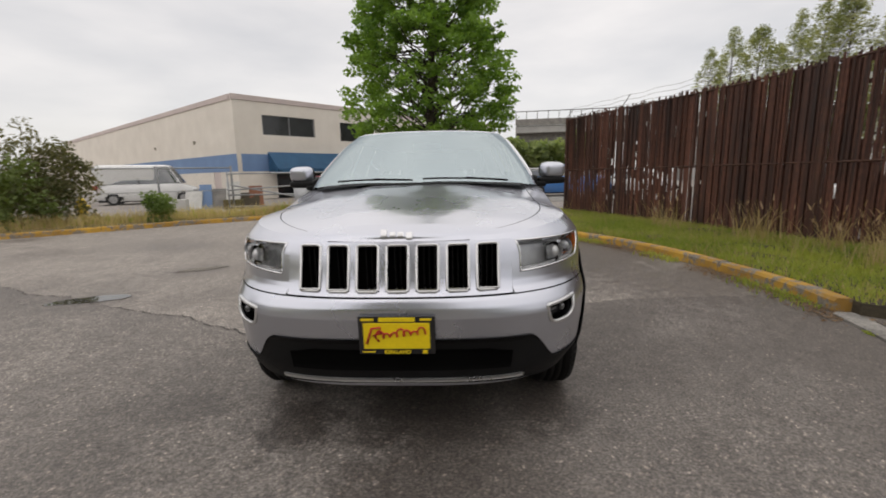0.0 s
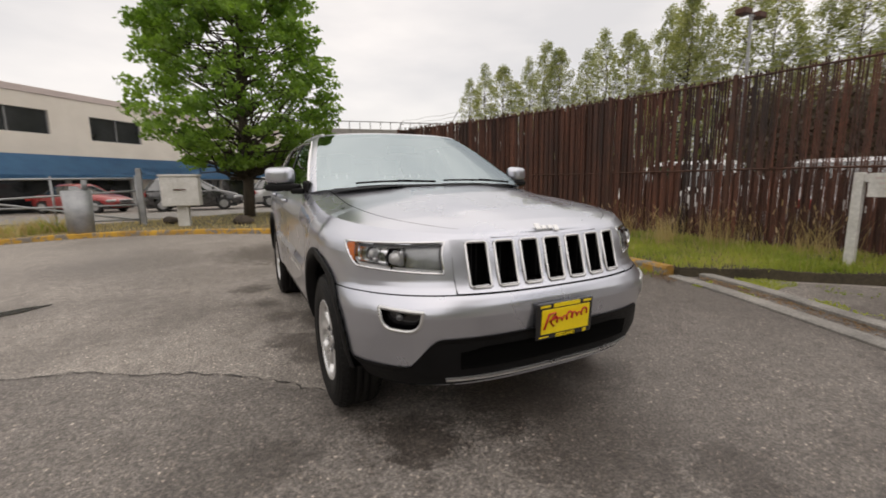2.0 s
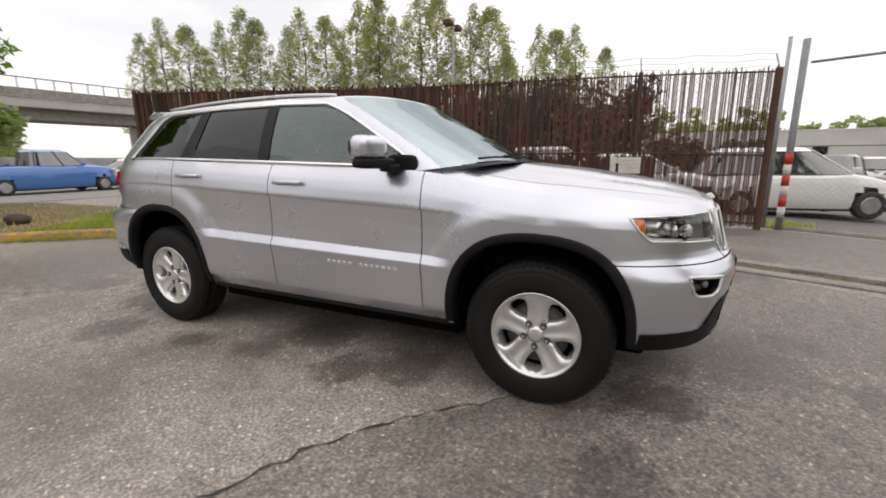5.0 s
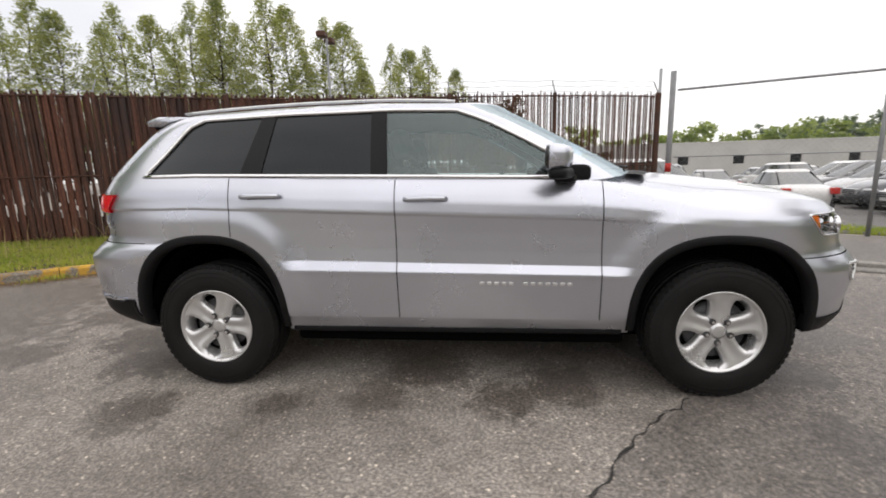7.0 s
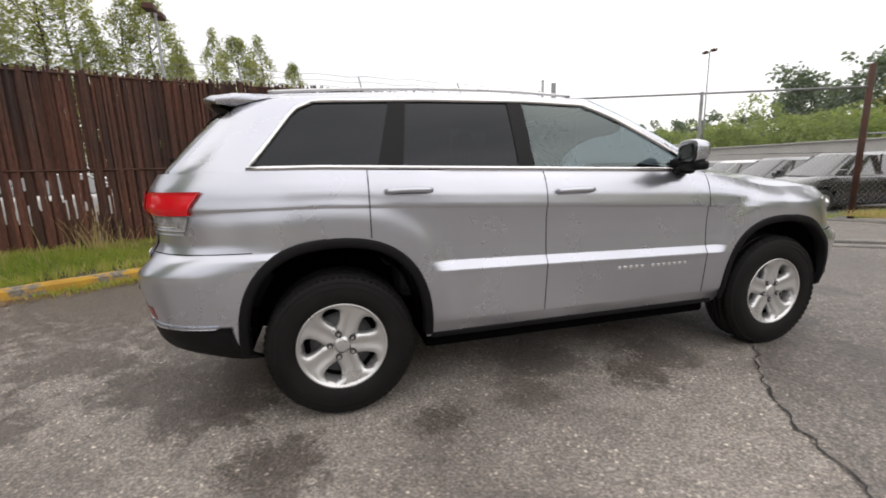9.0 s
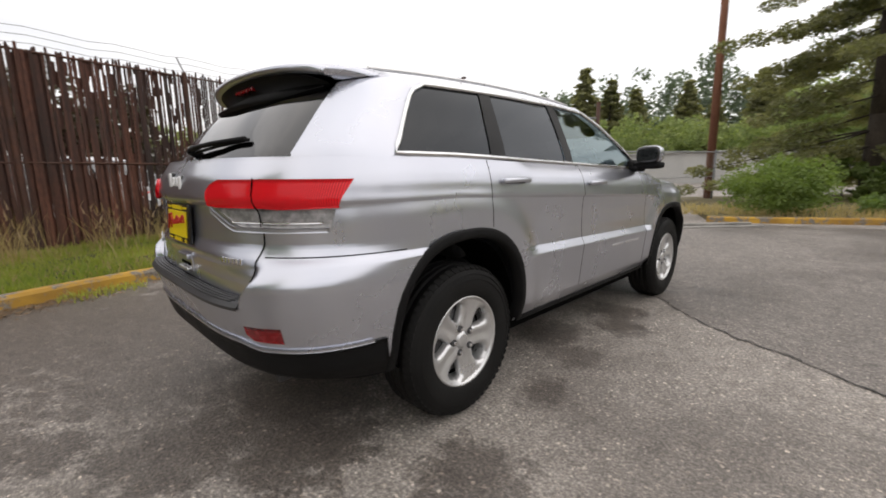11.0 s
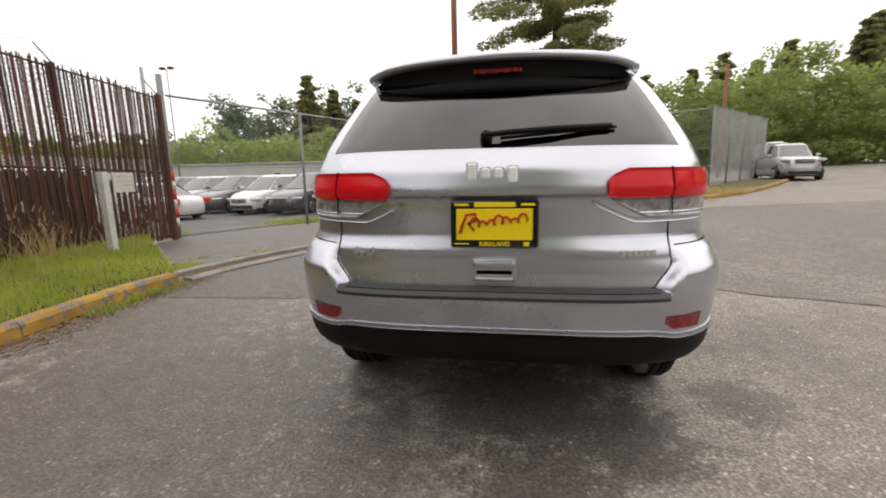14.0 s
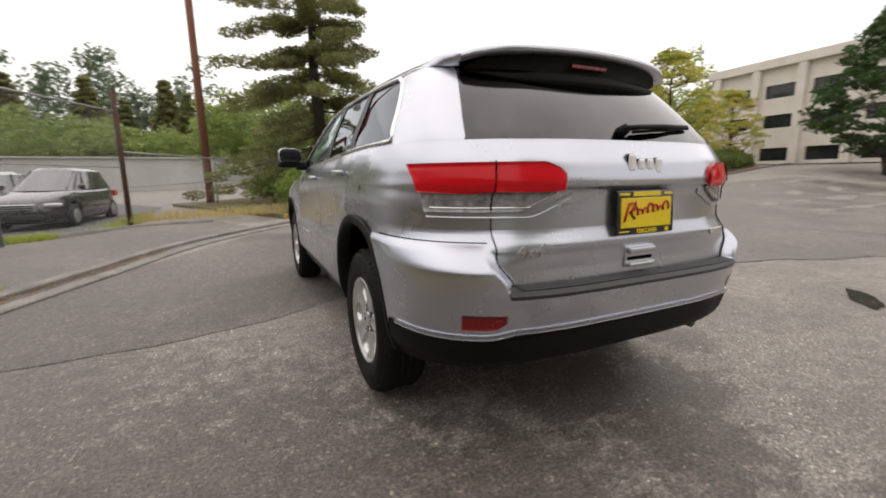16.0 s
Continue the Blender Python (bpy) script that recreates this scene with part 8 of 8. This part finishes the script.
def build_wheel():
    w = new("wheel")
    w.parent = suv
    tyre = part("tyre", lathe(bmesh.new(), [(0.098, 0.222), (0.112, 0.235), (0.121, 0.270), (0.124, 0.305), (0.118, 0.335), (0.108, 0.358), (0.098, 0.374), (0.080, 0.381), (0.045, 0.384), (0.043, 0.376), (0.036, 0.376), (0.034, 0.385),
                                           (0.004, 0.386), (0.003, 0.377), (-0.003, 0.377), (-0.004, 0.386), (-0.034, 0.385), (-0.036, 0.376), (-0.043, 0.376), (-0.045, 0.384), (-0.085, 0.380), (-0.112, 0.355), (-0.120, 0.30), (-0.10, 0.222)], 72), M_RUBBER, w, "black all-terrain tyre", smooth=True)
    for off in (0.1225, 0.1165):
        r0 = 0.318 if off > 0.12 else 0.343
        part("sidewall_rib", lathe(bmesh.new(), [(off - 0.004, r0 - 0.003), (off + 0.003, r0), (off - 0.004, r0 + 0.003)], 72), M_RUBBER, tyre, smooth=True)
    bm = bmesh.new()
    for k in range(60):
        a = 2 * math.pi * k / 60
        for s in (1, -1):
            mm = pose(0, 0, 0, math.degrees(a), 0, 0) @ Matrix.Translation((s * 0.090, 0.0, 0.3715))
            r = bmesh.ops.create_cube(bm, size=1.0, matrix=mm @ pose(0, 0, 0, 0, s * 28, 0) @ Matrix.Diagonal((0.036, 0.024, 0.014, 1)))
    tb = part("tread", bm, M_RUBBER, tyre)
    tb["kind"] = "stuff"
    rim = part("rim", lathe(bmesh.new(), [(0.096, 0.212), (0.110, 0.222), (0.112, 0.229), (0.104, 0.232), (0.098, 0.226), (0.100, 0.214), (0.080, 0.205), (0.02, 0.195), (-0.09, 0.20), (-0.095, 0.22)], 72), M_SATIN, w, "silver alloy rim", smooth=True)
    bm = bmesh.new()
    lathe(bm, [(0.02, 0.20), (0.015, 0.0)], 32)
    part("brake_backing", bm, M_SHELL, rim)
    part("brake_disc", lathe(bmesh.new(), [(0.03, 0.165), (0.035, 0.165), (0.035, 0.08)], 40), M_PAD, rim, smooth=True)
    # five broad spokes, each crowned with a shallow groove
    for s in range(5):
        a0 = 2 * math.pi * s / 5 + 0.10
        vs, fs = [], []
        rs = [0.045, 0.080, 0.098, 0.112, 0.140, 0.172, 0.190, 0.203, 0.216]
        half = [0.70, 0.68, 0.655, 0.53, 0.42, 0.385, 0.41, 0.53, 0.68]
        face = [0.084, 0.086, 0.085, 0.085, 0.087, 0.092, 0.096, 0.100, 0.101]
        cross = [(-1.0, -0.045), (-0.98, -0.014), (-0.82, -0.002), (-0.45, 0.0), (-0.25, -0.007), (0.25, -0.007), (0.45, 0.0), (0.82, -0.002), (0.98, -0.014), (1.0, -0.045)]
        for r, h_, x in zip(rs, half, face):
            for c, dx in cross:
                an = a0 + c * h_ * 0.94
                vs.append((x + dx * (1 if 0.06 < r < 0.21 else 0.6), r * math.cos(an), r * math.sin(an)))
        m_ = len(cross)
        fs = [(i * m_ + k, i * m_ + k + 1, (i + 1) * m_ + k + 1, (i + 1) * m_ + k) for i in range(len(rs) - 1) for k in range(m_ - 1)]
        raw("spoke", vs, fs, M_SATIN, rim, smooth=True)
        an = a0 + math.pi / 5
        nut = part("lug_nut", tubed((0.055, 0.064 * math.cos(an), 0.064 * math.sin(an)), (0.098, 0.064 * math.cos(an), 0.064 * math.sin(an)), 0.0105, 0.0095, 6), M_CHROME, rim)
        # solid dark disc; the pocket's shade is in its colour
        part("nut_pocket", tubed((0.070, 0.064 * math.cos(an), 0.064 * math.sin(an)), (0.0885, 0.064 * math.cos(an), 0.064 * math.sin(an)), 0.018, 0.0175, 16), M_PAD, nut, "dark disc painted as the shade round the nut")
    hub = part("hub_cap", lathe(bmesh.new(), [(0.060, 0.070), (0.078, 0.066), (0.080, 0.040), (0.090, 0.036), (0.092, 0.030), (0.092, 0.0)], 32), M_SATIN, rim, smooth=True)
    return w


wheel = build_wheel()
spots = [(-0.815, -1.483, 10), (-0.815, 1.42, 64), (0.815, -1.483, 200), (0.815, 1.42, 140)]
for k, (x, y, a) in enumerate(spots):
    m_ = Matrix.Translation((x, y, 0.384)) @ pose(0, 0, 0, 0, 0, 180 if x < 0 else 0) @ pose(0, 0, 0, a, 0, 0)
    if k == 0:
        wheel.matrix_basis = m_
    else:
        copy_thing(wheel, m_)

# ---- mirrors, handles ----
for side in (-1, 1):
    def house(lo, hi, pinch):
        bm = bmesh.new()
        bmesh.ops.create_cube(bm, size=1.0)
        bmesh.ops.subdivide_edges(bm, edges=bm.edges[:], cuts=7, use_grid_fill=True)
        for v in bm.verts:
            p = v.co * 2
            n_ = (abs(p.x) ** 4 + abs(p.y) ** 4 + abs(p.z) ** 4) ** 0.25
            p = p / max(n_, 1e-6) * max(abs(p.x), abs(p.y), abs(p.z))
            f = (p.y + 1) / 2
            k = 0.72 + 0.28 * f if pinch else 1.0
            v.co = Vector((lo[0] + (hi[0] - lo[0]) * (p.x * k + 1) / 2, lo[1] + (hi[1] - lo[1]) * (p.y + 1) / 2, lo[2] + (hi[2] - lo[2]) * (p.z * k + 1) / 2))
            v.co.x *= side
        if side < 0:
            bmesh.ops.reverse_faces(bm, faces=bm.faces[:])
        return bm
    sweep_m = pose(side * 0.90, -0.66, 0, 0, 0, side * 21)
    mr = part("door_mirror", house((0.035, -0.050, 1.262), (0.262, 0.055, 1.408), True), M_SILVER, suv, "silver door mirror with black base", smooth=True)
    mr.matrix_local = sweep_m
    part("mirror_base", house((0.0, -0.045, 1.226), (0.250, 0.052, 1.284), False), M_PLASTIC, mr, "black mirror base", smooth=True)
    part("mirror_arm", house((-0.04, -0.05, 1.205), (0.07, 0.06, 1.250), False), M_PLASTIC, mr, smooth=True)
    part("mirror_glass", house((0.046, 0.030, 1.274), (0.252, 0.064, 1.398), False), M_GLOSSBLACK, mr, "dark mirror glass", smooth=True)
    part("corner_trim", house((0.845, -0.79, 1.208), (0.885, -0.60, 1.30), False), M_PLASTIC, suv, "black corner trim behind the mirror", smooth=True)
    for y0, y1, z in ((-0.020, 0.215, 1.137), (0.925, 1.162, 1.170)):
        us = [width(y0 + (y1 - y0) * i / 12, zp_of(z, y0)) for i in range(13)]
        hd = tube_path("door_handle", [(side * (us[i] + 0.012 + 0.026 * math.sin(math.pi * i / 12) ** 0.35), y0 + (y1 - y0) * i / 12, z + 0.012 * math.sin(math.pi * i / 12) * 0.3) for i in range(13)], 0.0135, M_SILVER, suv, "silver pull door handle", 8, False, 0.75)
        # the cup's shade, put in as a near-black slab on the door skin
        part("handle_recess", boxed((side * (us[6] + 0.001) - 0.003, y0 + 0.025, z - 0.036), (side * (us[6] + 0.001) + 0.003, y1 - 0.035, z + 0.012), 0.0025), M_SHELL, hd, "near-black slab painted as the shade behind the handle")
tube_path("fuel_door", [(width(1.56 + dy, zp_of(1.06 + dz, 1.45)) - 0.0005, 1.56 + dy, 1.06 + dz) for dy, dz in ((-0.075, -0.06), (-0.08, 0), (-0.075, 0.06), (-0.06, 0.075), (0.06, 0.075), (0.075, 0.06), (0.075, -0.06), (0.06, -0.075), (-0.06, -0.075))], 0.0022, M_SHELL, suv, "fuel door outline", 5, True)

# ---- cabin ----
part("cabin_floor", boxed((-0.44, -1.0, 0.43), (0.44, 2.1, 0.50)), M_SEAT, suv, "dark carpeted floor")
for side in (-1, 1):
    part("door_card", boxed((side * 0.83 - 0.03, -0.90, 0.46), (side * 0.83 + 0.03, 0.92, 1.19), 0.02), M_SEAT, suv, "dark door trim")
    part("load_bay_side", boxed((side * 0.74 - 0.06, 0.95, 0.98), (side * 0.74 + 0.06, 2.05, 1.20), 0.03), M_SEAT, suv)
dash = part("dashboard", boxed((-0.80, -1.10, 0.80), (0.80, -0.56, 1.175), 0.06), M_SEAT, suv, "dark dashboard")
part("instrument_hood", boxed((0.18, -0.70, 1.13), (0.58, -0.50, 1.225), 0.03), M_SEAT, dash)
whl = []
for i in range(24):
    a = 2 * math.pi * i / 24
    whl.append((0.38 + 0.19 * math.cos(a), -0.42 + 0.07 * math.sin(a), 1.09 + 0.18 * math.sin(a)))
sw_ = tube_path("steering_wheel", whl, 0.016, M_PLASTIC, suv, "dark steering wheel", 8, True)
part("wheel_hub", boxed((0.29, -0.45, 1.03), (0.47, -0.41, 1.14), 0.015), M_PLASTIC, sw_)
tube_path("rear_view_mirror", [(-0.12, -0.33, 1.555), (0.0, -0.345, 1.56), (0.12, -0.33, 1.555)], 0.034, M_PLASTIC, suv, "inside mirror", 10, False, 0.5)


def seat(m, w, label):
    s = part("seat", boxed((-w / 2, -0.28, 0.52), (w / 2, 0.26, 0.80), 0.06), M_SEAT, suv, label)
    s.matrix_local = m
    bk = part("backrest", boxed((-w / 2, -0.09, 0), (w / 2, 0.07, 0.62), 0.06), M_SEAT, s)
    bk.matrix_local = pose(0, 0.26, 0.72, -16, 0, 0)
    for x in ([0.0] if w < 0.8 else [-0.42, 0.42]):
        hr = part("headrest", boxed((x - 0.13, -0.06, 0.66), (x + 0.13, 0.06, 0.86), 0.045), M_SEAT, s)
        hr.matrix_local = pose(0, 0.26, 0.72, -14, 0, 0)
        for dx in (-0.05, 0.05):
            pst = part("headrest_post", tubed((x + dx, 0, 0.58), (x + dx, 0, 0.70), 0.008, seg=6), M_SATIN, s)
            pst.matrix_local = pose(0, 0.26, 0.72, -14, 0, 0)
    return s


seat(pose(-0.38, -0.12, 0), 0.54, "dark cloth front seat")
seat(pose(0.38, -0.12, 0), 0.54, "dark cloth front seat")
seat(pose(0.0, 0.82, 0), 1.30, "dark cloth rear bench")
st = part("window_sticker", boxed((-0.06, -0.004, -0.02), (0.06, 0.004, 0.02)), M_WHITEPAINT, suv, "small white sticker inside the windscreen")
st.matrix_local = Matrix.Translation(wind_glass(0.47, 0.93, -0.02)) @ pose(0, 0, 0, -48, 0, 18)
part("antenna", tubed((0.0, 1.35, 1.735), (0.0, 1.50, 1.80), 0.012, 0.004, 8), M_PLASTIC, suv, "short roof antenna fin")
